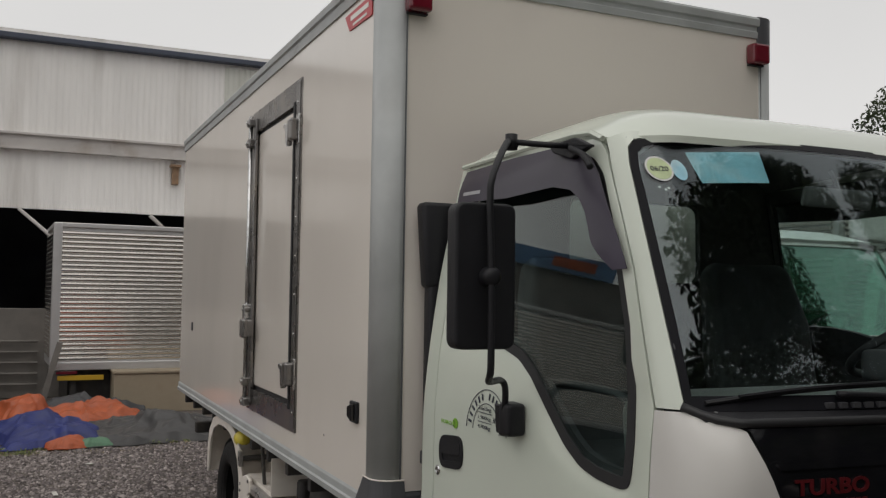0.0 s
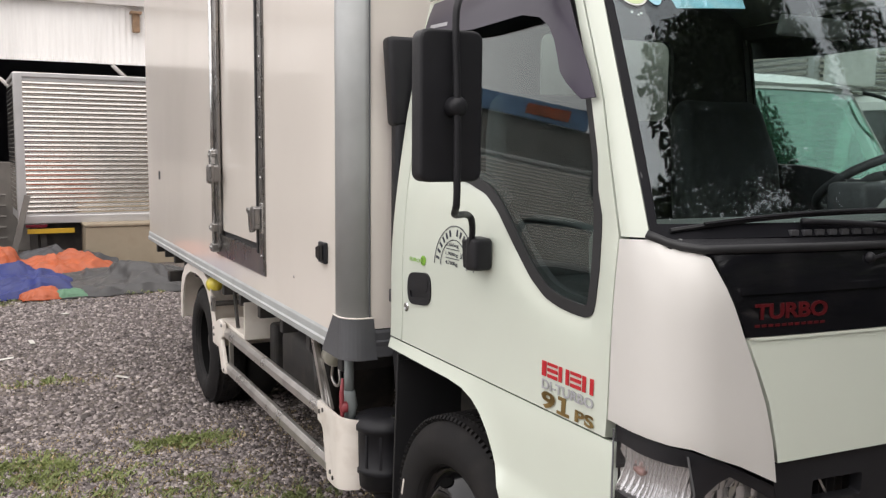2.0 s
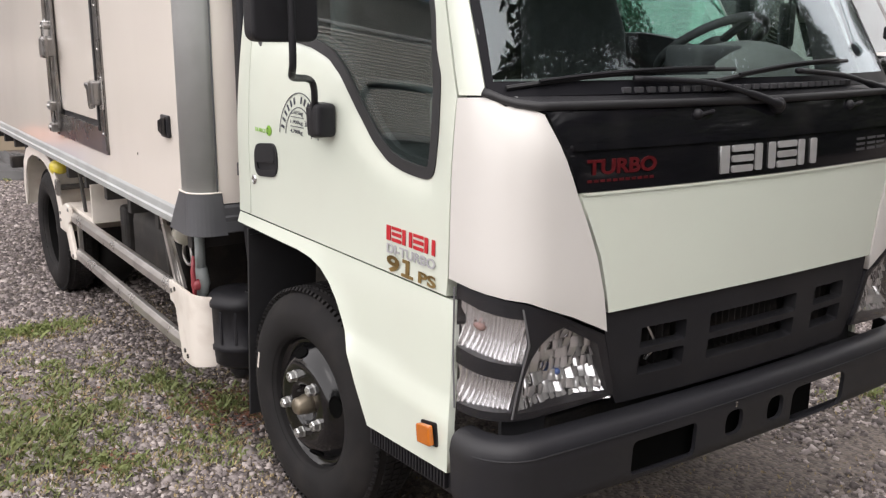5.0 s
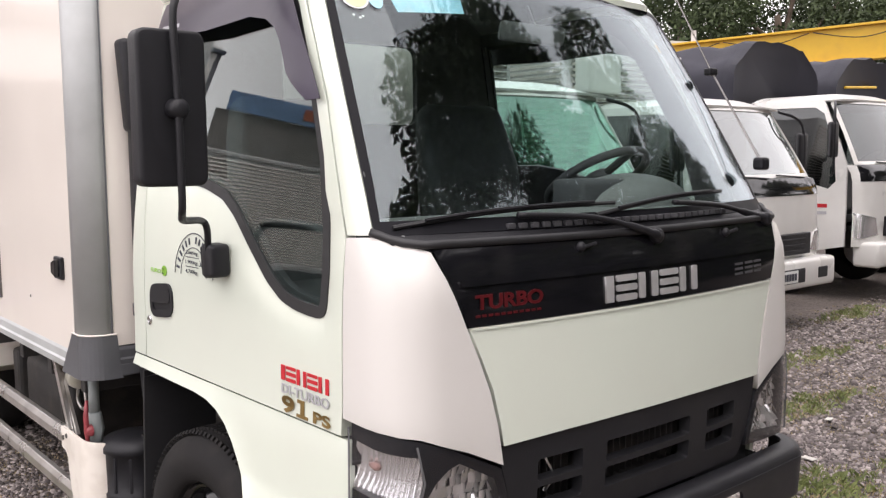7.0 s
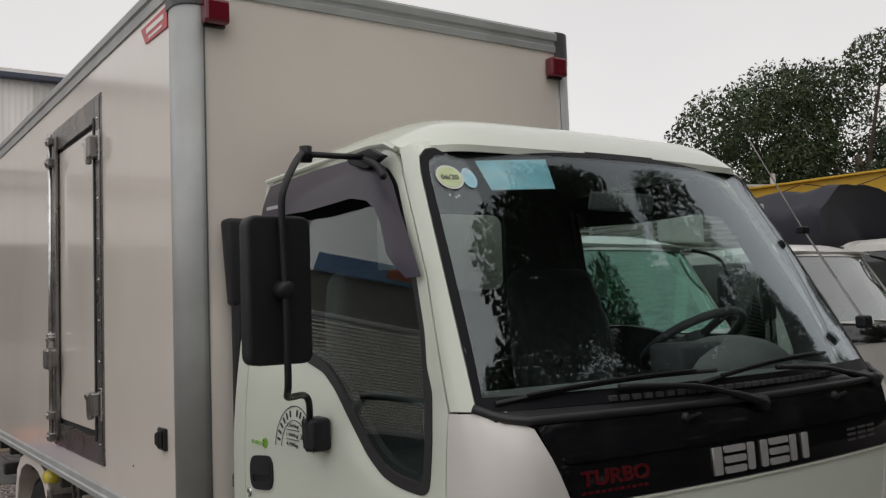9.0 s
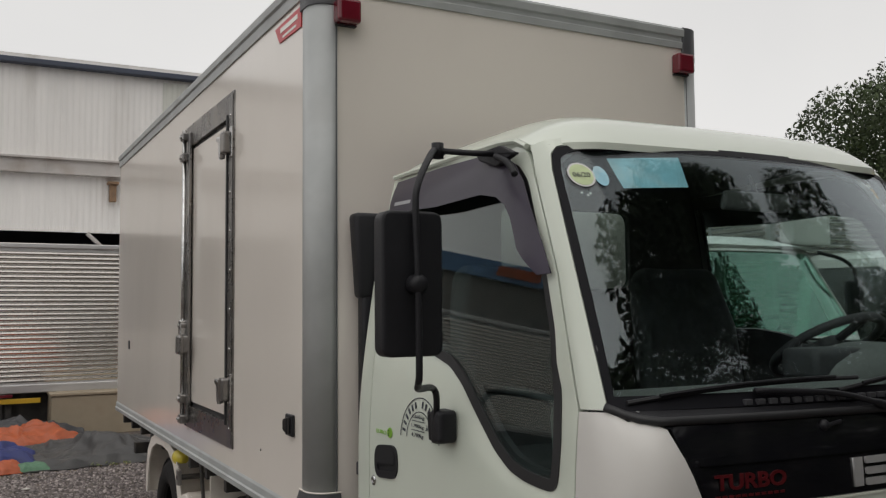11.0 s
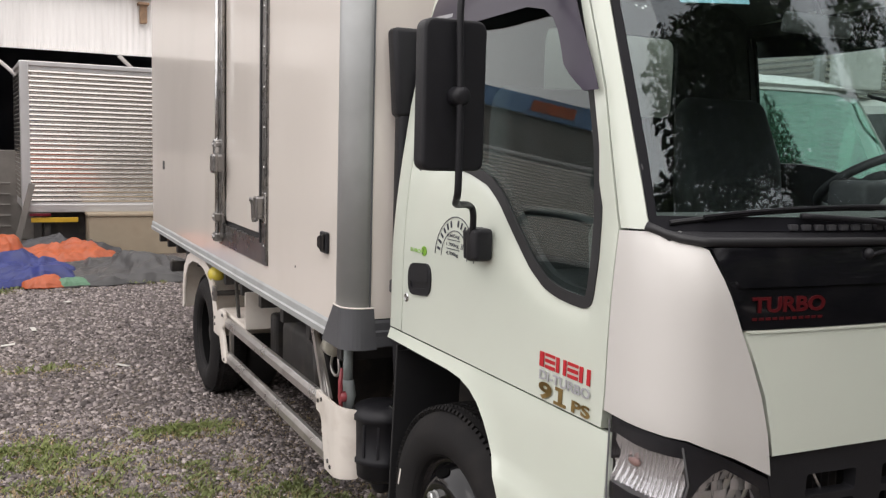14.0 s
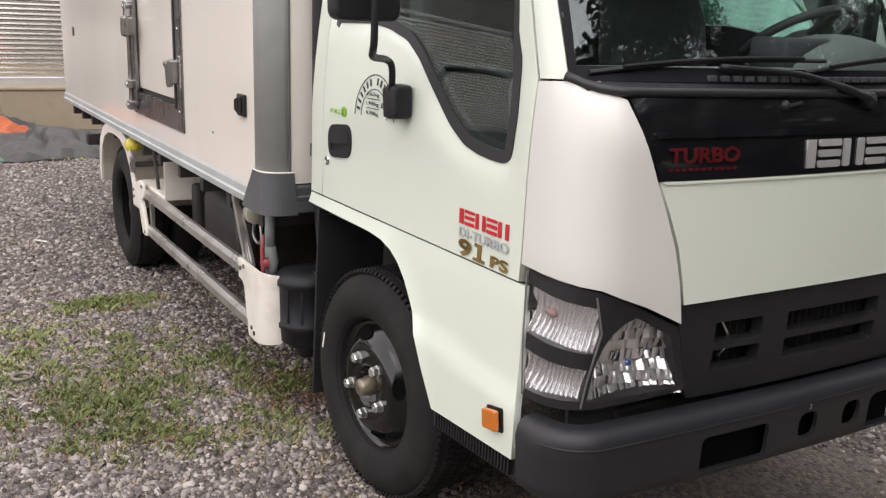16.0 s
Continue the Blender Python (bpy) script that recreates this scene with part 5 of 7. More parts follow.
# ---- chassis and what hangs under the box ----
chassis = group_part("chassis", truck, "dirty black steel chassis")
for sign in (-1, 1):
    part("frame_rail", box_bm(sign * .36 - .035, sign * .36 + .035, .25, 6.3, .50, .68, .006), M_UNDER, chassis)
    part("sub_frame", box_bm(sign * .36 - .04, sign * .36 + .04, 1.70, 6.4, .68, .80, .004), M_UNDER, chassis)
for k in range(12):
    yy = 1.85 + k * .41
    part("floor_bearer", box_bm(-.93, .93, yy - .025, yy + .025, .80, .90, .004), M_UNDER, chassis)
part("front_axle", tube_bm([(-.72, 1.148, .384), (.72, 1.148, .384)], .045, 10), M_UNDER, chassis)
part("rear_axle", tube_bm([(-.85, 4.508, .384), (.85, 4.508, .384)], .065, 10), M_UNDER, chassis)
part("differential", lathe_bm([(0, -.16), (.10, -.13), (.17, 0), (.10, .13), (0, .16)], Matrix.Translation((0, 4.508, .40)), 18), M_UNDER, chassis, "", True)
part("gearbox", box_bm(-.22, .22, 1.0, 2.3, .35, .80, .05), M_UNDER, chassis)
part("engine", box_bm(-.30, .30, .35, 1.45, .42, .95, .05), M_UNDER, chassis)
part("propeller_shaft", tube_bm([(0, 2.2, .52), (0, 4.4, .42)], .045, 10), M_UNDER, chassis)
part("rear_cross_bar", box_bm(-.85, .85, 6.28, 6.36, .55, .64, .01), M_UNDER, chassis)
for sign in (-1, 1):
    # inner wheel house and flap behind the front wheel
    arch_in = [(sign * .83, .66, .66), (sign * .83, .74, .80), (sign * .83, .86, .895), (sign * .83, 1.05, .935), (sign * .83, 1.40, .935), (sign * .83, 1.52, .90)]
    bm = bmesh.new()
    a = [bm.verts.new(p) for p in arch_in]
    b = [bm.verts.new((sign * .45, p[1], p[2])) for p in arch_in]
    for i in range(len(a) - 1):
        bm.faces.new((a[i], a[i + 1], b[i + 1], b[i]))
    bmesh.ops.solidify(bm, geom=bm.faces[:], thickness=.006)
    part("wheel_house", bm, M_TRIMDARK, chassis, "black plastic wheel house")
    bm = box_bm(sign * .70 - .135, sign * .70 + .135, 1.520, 1.532, .20, .93, .003)
    for v in bm.verts:
        v.co.y += .03 * math.sin(v.co.z * 5)
    part("mud_flap", bm, M_SEAL, chassis, "black rubber mud flap")
    part("inner_wall", box_bm(sign * .44 - .01, sign * .44 + .01, .55, 1.5, .55, .97), M_TRIMDARK, chassis)

# under-box fittings on the camera's side
fit = group_part("under_fittings", truck, "tanks, hoses and drain pipe under the box")
pot = part("air_cleaner", lathe_bm([(0, -.02), (.085, -.02), (.108, 0), (.112, .05), (.118, .055), (.118, .075), (.113, .08), (.115, .22), (.122, .225), (.122, .245), (.105, .27), (.06, .285), (0, .29)], Matrix.Translation((-.785, 1.735, .365)) @ Matrix.Diagonal((1, 1.05, 1, 1)), 26), M_BLACK, fit, "black ribbed air cleaner", True)
for k in range(12):
    part("cleaner_rib", box_bm(.108, .119, -.006, .006, .085, .215, .002), M_BLACK, pot).data.transform(Matrix.Translation((-.785, 1.735, .365)) @ Matrix.Rotation(2 * math.pi * k / 12, 4, "Z"))
part("cleaner_bowl", lathe_bm([(0, -.05), (.03, -.045), (.045, -.02), (.05, 0)], Matrix.Translation((-.80, 1.70, .345)), 14), M_BLACK, pot, "", True)
part("intake_hose", tube_bm(curve_pts([(-.72, 1.62, .62), (-.75, 1.59, .74), (-.765, 1.58, .86), (-.765, 1.59, .96)]), .045, 12), M_BLACK, fit, "black intake hose", True)
part("hose_clamp", tube_bm([(-.735, 1.602, .69), (-.742, 1.598, .705)], .05, 14), M_CHROME, fit, "bright hose clamp")
part("cleaner_clip", box_bm(-.79, -.775, 1.60, 1.66, .640, .655, .003), M_CHROME, fit)
M_PVC = material("grey_drain_pipe", (0.30, 0.33, 0.33), 0.45, vary=0.1, scale=14, stain=(0.2, 0.19, 0.17), stain_amount=0.4)
M_REDVALVE = material("red_valve_lever", (0.30, 0.05, 0.06), 0.4, vary=0.12, scale=20)
pipe = part("drain_pipe", tube_bm([(-.90, 1.825, .90), (-.90, 1.825, .70)], .020, 12), M_PVC, fit, "grey plastic drain pipe", True)
part("valve_body", tube_bm([(-.90, 1.825, .725), (-.90, 1.825, .70), (-.90, 1.825, .66), (-.90, 1.825, .64), (-.90, 1.825, .60)], [.024, .028, .034, .028, .024], 14), M_PVC, pipe, "", True)
part("valve_lever", tube_bm([(-.935, 1.80, .78), (-.94, 1.80, .72), (-.94, 1.795, .66), (-.935, 1.80, .60)], [.006, .010, .010, .006], 8), M_REDVALVE, pipe, "red valve lever", True)
part("valve_knob", lathe_bm([(.022, 0), (.022, .018), (.012, .026), (0, .028)], side_frame(-.92) @ Matrix.Translation((1.80, .665, 0)), 14), M_REDVALVE, pipe, "", True)
part("work_lamp", lathe_bm([(0, -.07), (.03, -.065), (.045, -.03), (.05, .02), (.045, .035), (0, .04)], Matrix.Translation((-.86, 2.12, .80)) @ Matrix.Rotation(radians(80), 4, "X"), 18), material("dusty_lamp_glass", (.42, .40, .33), .3, vary=.2, scale=15, coat=.4), fit, "dusty plastic lamp", True)
part("hanging_loop", tube_bm(curve_pts([(-.86, 2.05, .76), (-.86, 2.04, .70), (-.86, 2.09, .675), (-.86, 2.14, .70), (-.86, 2.13, .75)]), .007, 6), M_STEEL, fit, "", True)
part("fuel_tank", box_bm(-.80, -.42, 2.45, 3.15, .42, .74, .06, 4), M_UNDER, fit, "black fuel tank", True)
part("filler_neck", tube_bm([(-.80, 2.42, .74), (-.84, 2.40, .80)], .05, 14), M_BLACK, fit, "", True)
part("filler_drop", tube_bm([(-.80, 2.42, .74), (-.78, 2.42, .45)], .055, 14), M_UNDER, fit, "", True)
part("battery_box", box_bm(-.80, -.42, 3.25, 3.36, .44, .72, .02), M_UNDER, fit)
part("mounting_bracket", prism_bm([(2.00, .60), (2.03, .60), (2.26, .88), (2.22, .88)], side_frame(-.90), .012), M_STEEL, fit)

# rear mudguard
OUTER = [(5.105, .465), (5.115, .62), (5.06, .76), (4.93, .855), (4.78, .895), (4.55, .908), (4.35, .895), (4.20, .86), (4.08, .79), (3.985, .68), (3.93, .56), (3.918, .485)]
INNERA = [(4.055, .485), (4.065, .60), (4.12, .70), (4.22, .785), (4.38, .835), (4.56, .846), (4.75, .836), (4.90, .79), (5.00, .70), (5.05, .58), (5.06, .465)]
for sign in (-1, 1):
    fl = sign < 0
    mg = sheet("mudguard", OUTER + INNERA, lambda y, z: Vector((sign * .962, y, z)), .012, M_GUARD, truck, "white painted sheet-metal mudguard", step=.04, flip=fl)
    bm = bmesh.new()
    a = [bm.verts.new((sign * .96, y, z)) for y, z in OUTER]
    b = [bm.verts.new((sign * .52, y, z)) for y, z in OUTER]
    for i in range(len(a) - 1):
        bm.faces.new((a[i], a[i + 1], b[i + 1], b[i]))
    bmesh.ops.solidify(bm, geom=bm.faces[:], thickness=.006)
    part("guard_shell", bm, M_GUARD, mg, "", True)
    part("guard_apron", box_bm(sign * .74 - .19, sign * .74 + .19, 3.40, 4.05, .625, .645, .004), M_GUARD, mg)
    part("guard_apron", box_bm(sign * .74 - .19, sign * .74 + .19, 3.39, 3.40, .62, .83, .003), M_GUARD, mg)
    part("guard_apron", prism_bm([(3.40, .63), (4.0, .63), (4.0, .83), (3.40, .83)], Matrix(((0, 0, -1, sign * .72), (1, 0, 0, 0), (0, 1, 0, 0), (0, 0, 0, 1))), .006), M_GUARD, mg)
    part("guard_stay", tube_bm([(sign * .985, 3.98, .735), (sign * .55, 3.98, .735)], .016, 8), M_UNDER, mg)
    part("stay_clamp", box_bm(sign * .972 - .012, sign * .972 + .012, 3.955, 4.005, .69, .78, .006), M_FRAME, mg)
    part("stay_clamp", box_bm(sign * .75 - .012, sign * .75 + .012, 3.55, 3.60, .70, .79, .006), M_FRAME, mg)
M_YELLOWLAMP = material("yellow_plastic_lamp", (.62, .50, .05), .35, vary=.15, scale=14, coat=.3)
part("yellow_marker", lathe_bm([(0, -.075), (.03, -.07), (.048, -.03), (.05, .03), (.03, .07), (0, .075)], Matrix.Translation((-.925, 4.16, .822)) @ Matrix.Rotation(radians(90), 4, "X"), 16), M_YELLOWLAMP, truck, "round yellow side lamp", True)

# side guard rails
for sign in (-1, 1):
    sg = group_part("side_guard", truck, "two steel rails with white painted end posts")
    X = sign * .945
    for y0, y1, z0, zz in ((2.0, 3.80, .572, .628), (1.88, 3.735, .368, .425)):
        sec = [(-.016, z0), (.013, z0), (.018, z0 + .005), (.018, zz - .020), (.004, zz - .001), (-.016, zz)]
        part("guard_rail", prism_bm(sec, Matrix(((sign, 0, 0, X), (0, 0, 1, y0), (0, 1, 0, 0), (0, 0, 0, 1))), y1 - y0, .0015, 1), M_STEEL, sg, "galvanised folded rail")
    # rear post
    part("rear_post", prism_bm(rounded([(3.74, .655), (3.83, .668), (4.02, .61), (4.01, .50), (3.86, .50), (3.78, .36), (3.69, .365), (3.70, .41), (3.79, .56), (3.74, .575)], .018), Matrix(((0, 0, sign, sign * .95), (1, 0, 0, 0), (0, 1, 0, 0), (0, 0, 0, 1))), .022, .006), M_GUARD, sg, "white painted rear bracket")
    for q in ((3.76, .64), (3.97, .55), (3.97, .59), (3.72, .385)):
        part("post_bolt", lathe_bm([(.010, 0), (.009, .006), (0, .007)], side_frame(-.972) @ Matrix.Translation((*q, 0)), 8), M_FRAME, sg)
    # front post: bent plate, its lower part swept forwards and round the corner
    def bent(t, z):
        if t > 0:
            return Vector((sign * .964, 1.81 + t, z))
        a = -t / .085
        return Vector((sign * (.964 - .085 * (1 - math.cos(a))), 1.81 - .085 * math.sin(a), z))
    POST = rounded([(-.125, .350), (.02, .338), (.105, .340), (.125, .40), (.155, .53), (.175, .550), (.225, .556), (.225, .640), (.03, .636), (-.05, .632), (-.125, .625)], .012, 3)
    sheet("front_post", POST, bent, .012, M_GUARD, sg, "white painted bent end plate with chipped edges", step=.02, flip=sign < 0, roll=.002)
    for q in ((2.0, .60), (1.96, .615), (1.87, .385), (1.84, .37)):
        part("post_bolt", lathe_bm([(.010, 0), (.009, .006), (0, .007)], side_frame(-.962) @ Matrix.Translation((*q, 0)), 8), M_FRAME, sg)
    part("post_stay", box_bm(sign * .925 - .012, sign * .925 + .012, 1.98, 2.01, .36, .60, .003), M_STEEL, sg)
    part("rail_hanger", prism_bm([(3.60, .60), (3.63, .60), (3.74, .89), (3.70, .89)], side_frame(-.90) if sign < 0 else Matrix(((0, 0, 1, .90), (1, 0, 0, 0), (0, 1, 0, 0), (0, 0, 0, 1))), .014), M_UNDER, sg)
    part("rail_hanger", prism_bm([(2.02, .58), (2.05, .58), (2.24, .89), (2.20, .89)], side_frame(-.915) if sign < 0 else Matrix(((0, 0, 1, .915), (1, 0, 0, 0), (0, 1, 0, 0), (0, 0, 0, 1))), .014), M_STEEL, sg)
    part("post_stay", box_bm(sign * .925 - .012, sign * .925 + .012, 3.72, 3.75, .38, .60, .003), M_STEEL, sg)

# ---- ground ----
def ticks(lo, hi, step, far):
    v = list(np.arange(lo, hi + 1e-6, step))
    a, d = lo, step
    while a > -far:
        d *= 1.5
        a -= d
        v.insert(0, a)
    a, d = hi, step
    while a < far:
        d *= 1.5
        a += d
        v.append(a)
    return v


def ground_height(x, y):
    return 0.012 * noise.noise(Vector((x * 0.8, y * 0.8, 0))) + 0.006 * noise.noise(Vector((x * 3, y * 3, 4))) - 0.008


gx, gy = ticks(-6, 10, 0.12, 600), ticks(-3, 14, 0.12, 600)
gverts = [(x, y, ground_height(x, y)) for y in gy for x in gx]
nx = len(gx)
gfaces = [(j * nx + i, j * nx + i + 1, (j + 1) * nx + i + 1, (j + 1) * nx + i) for j in range(len(gy) - 1) for i in range(nx - 1)]
M_GROUND = material("gravel_ground", (0.135, 0.115, 0.105), 0.92, vary=0.25, scale=1.2, grain=1.0, grain_scale=45, stain=(0.12, 0.10, 0.08), stain_amount=0.6, stain_scale=26)
gn, gl_ = M_GROUND.node_tree.nodes, M_GROUND.node_tree.links
cells = gn.new("ShaderNodeTexVoronoi")
cells.inputs["Scale"].default_value = 62
tc = gn.new("ShaderNodeTexCoord")
gl_.new(tc.outputs["Object"], cells.inputs["Vector"])
tone = gn.new("ShaderNodeValToRGB")
tone.color_ramp.elements[0].color, tone.color_ramp.elements[1].color = (0.4, 0.4, 0.4, 1), (1.7, 1.66, 1.62, 1)
gl_.new(cells.outputs["Color"], tone.inputs[0])
gmix = gn.new("ShaderNodeMixRGB")
gmix.blend_type = "MULTIPLY"
gmix.inputs[0].default_value = 0.9
gb = gn["Principled BSDF"]
gl_.new(gb.inputs["Base Color"].links[0].from_socket, gmix.inputs[1])
gl_.new(tone.outputs[0], gmix.inputs[2])
gl_.new(gmix.outputs[0], gb.inputs["Base Color"])
dome = gn.new("ShaderNodeBump")
dome.invert = True
dome.inputs["Strength"].default_value = 0.8
dome.inputs["Distance"].default_value = 0.01
gl_.new(cells.outputs["Distance"], dome.inputs["Height"])
gl_.new(gb.inputs["Normal"].links[0].from_socket, dome.inputs["Normal"])
gl_.new(dome.outputs[0], gb.inputs["Normal"])
ground = data_part("ground", gverts, gfaces, M_GROUND, None, "", True)
tagged(ground, "grey crushed-stone yard with patches of short grass", "ground", kind="structure")

# ---- the yard behind and beside the truck ----
M_SHEET = material("pale_corrugated_sheet", (0.81, 0.785, 0.76), 0.55, vary=0.06, scale=1.2, grain=0.1, stain=(0.42, 0.38, 0.34), stain_amount=0.45, stain_scale=0.9, stretch=(3, 1, 0.35))
M_SHEETLIGHT = material("translucent_sheet_panel", (0.60, 0.60, 0.55), 0.5, vary=0.06, scale=1.2, stain=(0.45, 0.44, 0.38), stain_amount=0.4, stretch=(3, 1, 0.35))
M_BEAM = material("weathered_beam_paint", (0.50, 0.47, 0.45), 0.6, vary=0.1, scale=2, stain=(0.27, 0.20, 0.15), stain_amount=0.5, stain_scale=2.5)
M_DARKEDGE = material("dark_blue_roof_trim", (0.05, 0.06, 0.09), 0.5, vary=0.15, scale=3)
M_CONCRETE = material("stained_concrete", (0.20, 0.185, 0.17), 0.85, vary=0.2, scale=2.5, grain=0.5, grain_scale=60, stain=(0.09, 0.08, 0.075), stain_amount=0.7, stain_scale=1.6)
M_BLOCK = material("beige_concrete_block", (0.36, 0.30, 0.22), 0.85, vary=0.12, scale=3, grain=0.3, stain=(0.2, 0.15, 0.11), stain_amount=0.5, stain_scale=3)
# hall lining: the shade inside the open shed is put into its dark colour
M_DARKHALL = material("shade_dark_shed_lining", (0.13, 0.13, 0.15), 0.9, vary=0.2, scale=1)
M_RUST = material("rusty_steel", (0.24, 0.15, 0.09), 0.75, vary=0.25, scale=12)
M_RIBALU = material("bright_ribbed_aluminium", (0.74, 0.70, 0.65), 0.2, metal=0.95, vary=0.10, scale=2, grain=0.05, grain_scale=6, stain=(0.42, 0.40, 0.38), stain_amount=0.35, stain_scale=2)
M_ALUFRAME = material("aluminium_frame", (0.62, 0.61, 0.61), 0.4, metal=0.6, vary=0.06, scale=3)
M_YELLOW = material("yellow_crane_paint", (0.66, 0.40, 0.03), 0.5, vary=0.08, scale=2, stain=(0.32, 0.18, 0.04), stain_amount=0.35, stain_scale=2)
M_TRUCKWHITE = material("parked_truck_white", (0.76, 0.75, 0.72), 0.28, vary=0.03, scale=2, coat=0.4, stain=(0.5, 0.46, 0.4), stain_amount=0.15, stain_scale=3)
M_CANVAS = material("dark_canvas", (0.026, 0.026, 0.038), 0.75, vary=0.2, scale=3, grain=0.4, grain_scale=50, stain=(0.05, 0.048, 0.055), stain_amount=0.3, stain_scale=3)
M_GREENGLASS = glass_material("green_truck_glass", (0.72, 0.93, 0.85), clear=0.95, shine=0.17, gloss=(0.82, 1.0, 0.93))
M_TRUNK = material("tree_bark", (0.10, 0.075, 0.055), 0.9, vary=0.3, scale=8, grain=0.7, grain_scale=40)


def leaf_material(name, c):
    m = material(name, c, 0.55, vary=0.35, scale=0.7)
    n, l = m.node_tree.nodes, m.node_tree.links
    geo = n.new("ShaderNodeNewGeometry")
    mx = n.new("ShaderNodeMixRGB")
    mx.blend_type = "MULTIPLY"
    mx.inputs[0].default_value = 0.75
    rp = n.new("ShaderNodeValToRGB")
    rp.color_ramp.elements[0].color, rp.color_ramp.elements[1].color = (0.55, 0.6, 0.5, 1), (1.15, 1.12, 0.95, 1)
    l.new(geo.outputs["Random Per Island"], rp.inputs[0])
    b = n["Principled BSDF"]
    old = b.inputs["Base Color"].links[0].from_socket
    l.new(old, mx.inputs[1])
    l.new(rp.outputs[0], mx.inputs[2])
    l.new(mx.outputs[0], b.inputs["Base Color"])
    return m


M_LEAF = leaf_material("dark_green_leaves", (0.050, 0.070, 0.033))
M_LEAF.node_tree.nodes["Principled BSDF"].inputs["Specular IOR Level"].default_value = 0.25


def tree(x, y, height, spread, seed, leaves=5000, leaf=0.22, low=0.35, round_crown=False, label="tall broad-leaved tree with a dense dark green crown"):
    """Trunk, limbs, and a crown of leaf clumps with gaps between them."""
    rng = np.random.default_rng(seed)
    t = thing("tree", label, "tree", Matrix.Translation((x, y, 0)))
    top = height * 0.62
    pts = [(0, 0, -.05), (rng.normal(0, .1), rng.normal(0, .1), top * .4), (rng.normal(0, .25), rng.normal(0, .25), top)]
    bm = tube_bm(curve_pts(pts, 5), list(np.linspace(height * .028, height * .010, 11)), 9)
    clumps = []
    for k in range(26 if leaves < 40000 else 100):
        a = rng.uniform(0, 2 * math.pi)
        u = rng.uniform(0, 1)
        zc = height * (low + (0.92 - low) * u)
        env = math.sin(math.pi * (0.18 + 0.74 * u)) ** 0.8
        rr = spread * env * math.sqrt(rng.uniform(.08, 1.0))
        if round_crown:
            rr = spread * math.sqrt(max(.04, 1 - (2 * u - 1) ** 2)) * math.sqrt(rng.uniform(.25, 1.0))
        clumps.append(((rr * math.cos(a), rr * math.sin(a), zc), spread * rng.uniform(.26, .46) * (1 if leaves < 40000 else .56)))
    for (c, r) in clumps[:14]:
        s = rng.uniform(.35, .95)
        o = Vector(pts[1]).lerp(Vector(pts[2]), s)
        tube_bm(curve_pts([o, (o + Vector(c)) / 2 + Vector((0, 0, -.1)), Vector(c)], 3), list(np.linspace(height * .011, height * .003, 7)), 6, bm)
    part("trunk", bm, M_TRUNK, t, "", True)
    per = leaves // len(clumps)
    C = np.repeat(np.array([c for c, _ in clumps]), per, 0)
    R = np.repeat(np.array([r for _, r in clumps]), per)
    n = len(C)
    d = rng.normal(size=(n, 3))
    d /= np.linalg.norm(d, axis=1, keepdims=True)
    P = C + d * (R * rng.uniform(.45, 1.08, n) ** .6)[:, None] * np.array([1, 1, .72])
    a = rng.normal(size=(n, 3))
    a /= np.linalg.norm(a, axis=1, keepdims=True)
    nb = d * .7 + rng.normal(size=(n, 3)) * .6
    b = np.cross(a, nb)
    b /= np.linalg.norm(b, axis=1, keepdims=True) + 1e-9
    L = leaf * rng.uniform(.6, 1.3, n)[:, None]
    V = np.stack([P - a * L, P + b * L * .42 + a * L * .1, P + a * L, P - b * L * .42 + a * L * .1], 1).reshape(-1, 3)
    F = [(4 * i, 4 * i + 1, 4 * i + 2, 4 * i + 3) for i in range(n)]
    data_part("crown", V.tolist(), F, M_LEAF, t, "dense dark green foliage")
    return t


# shed across the back of the yard: corrugated sheets over an open front
SY = 15.0
shed = thing("shed", "large pale corrugated-sheet shed with a dark open front", "building")


def corrugated(name, x0, x1, z0, z1, y, mat, parent, pitch=0.10, depth=0.009):
    vs, fs = [], []
    n = int((x1 - x0) / pitch * 4)
    for i in range(n + 1):
        x = x0 + (x1 - x0) * i / n
        o = depth if i % 4 in (1, 2) else 0
        vs += [(x, y - o, z0), (x, y - o, z1)]
    for i in range(n):
        fs.append((2 * i, 2 * i + 2, 2 * i + 3, 2 * i + 1))
    k = len(vs)
    vs += [(a, b + .03, c) for a, b, c in vs]
    fs += [tuple(q + k for q in f[::-1]) for f in fs]
    return data_part(name, vs, fs, mat, parent)


x = -6.5
k = 0
while x < 10:
    corrugated("wall_sheet", x, x + 3.0, 4.28, 5.86, SY, M_SHEET, shed)
    corrugated("wall_sheet", x, x + 3.0, 3.06 + .004 * (k % 2), 4.05, SY + .01, M_SHEET, shed)
    x += 3.0
    k += 1
corrugated("roof_light_panel", .95, 3.9, 4.62, 5.80, SY - .022, M_SHEETLIGHT, shed)
part("beam", box_bm(-6.5, 10, SY - .10, SY + .10, 4.05, 4.28), M_BEAM, shed, "weathered steel beam")
part("beam_flange", box_bm(-6.5, 10, SY - .16, SY + .12, 4.275, 4.31, .004), M_BEAM, shed)
part("beam_flange", box_bm(-6.5, 10, SY - .16, SY + .12, 4.03, 4.06, .004), M_BEAM, shed)
for i in range(10):
    xx = -6.2 + i * 1.75
    part("beam_stiffener", box_bm(xx - .012, xx + .012, SY - .13, SY - .09, 4.06, 4.275), M_BEAM, shed)
part("roof_edge", box_bm(-6.6, 10.2, SY - .18, SY + .2, 5.86, 5.95, .01), M_DARKEDGE, shed, "dark blue roof edge trim")
part("roof", box_bm(-6.5, 10, SY - .1, SY + 14, 5.95, 6.03), M_SHEET, shed)
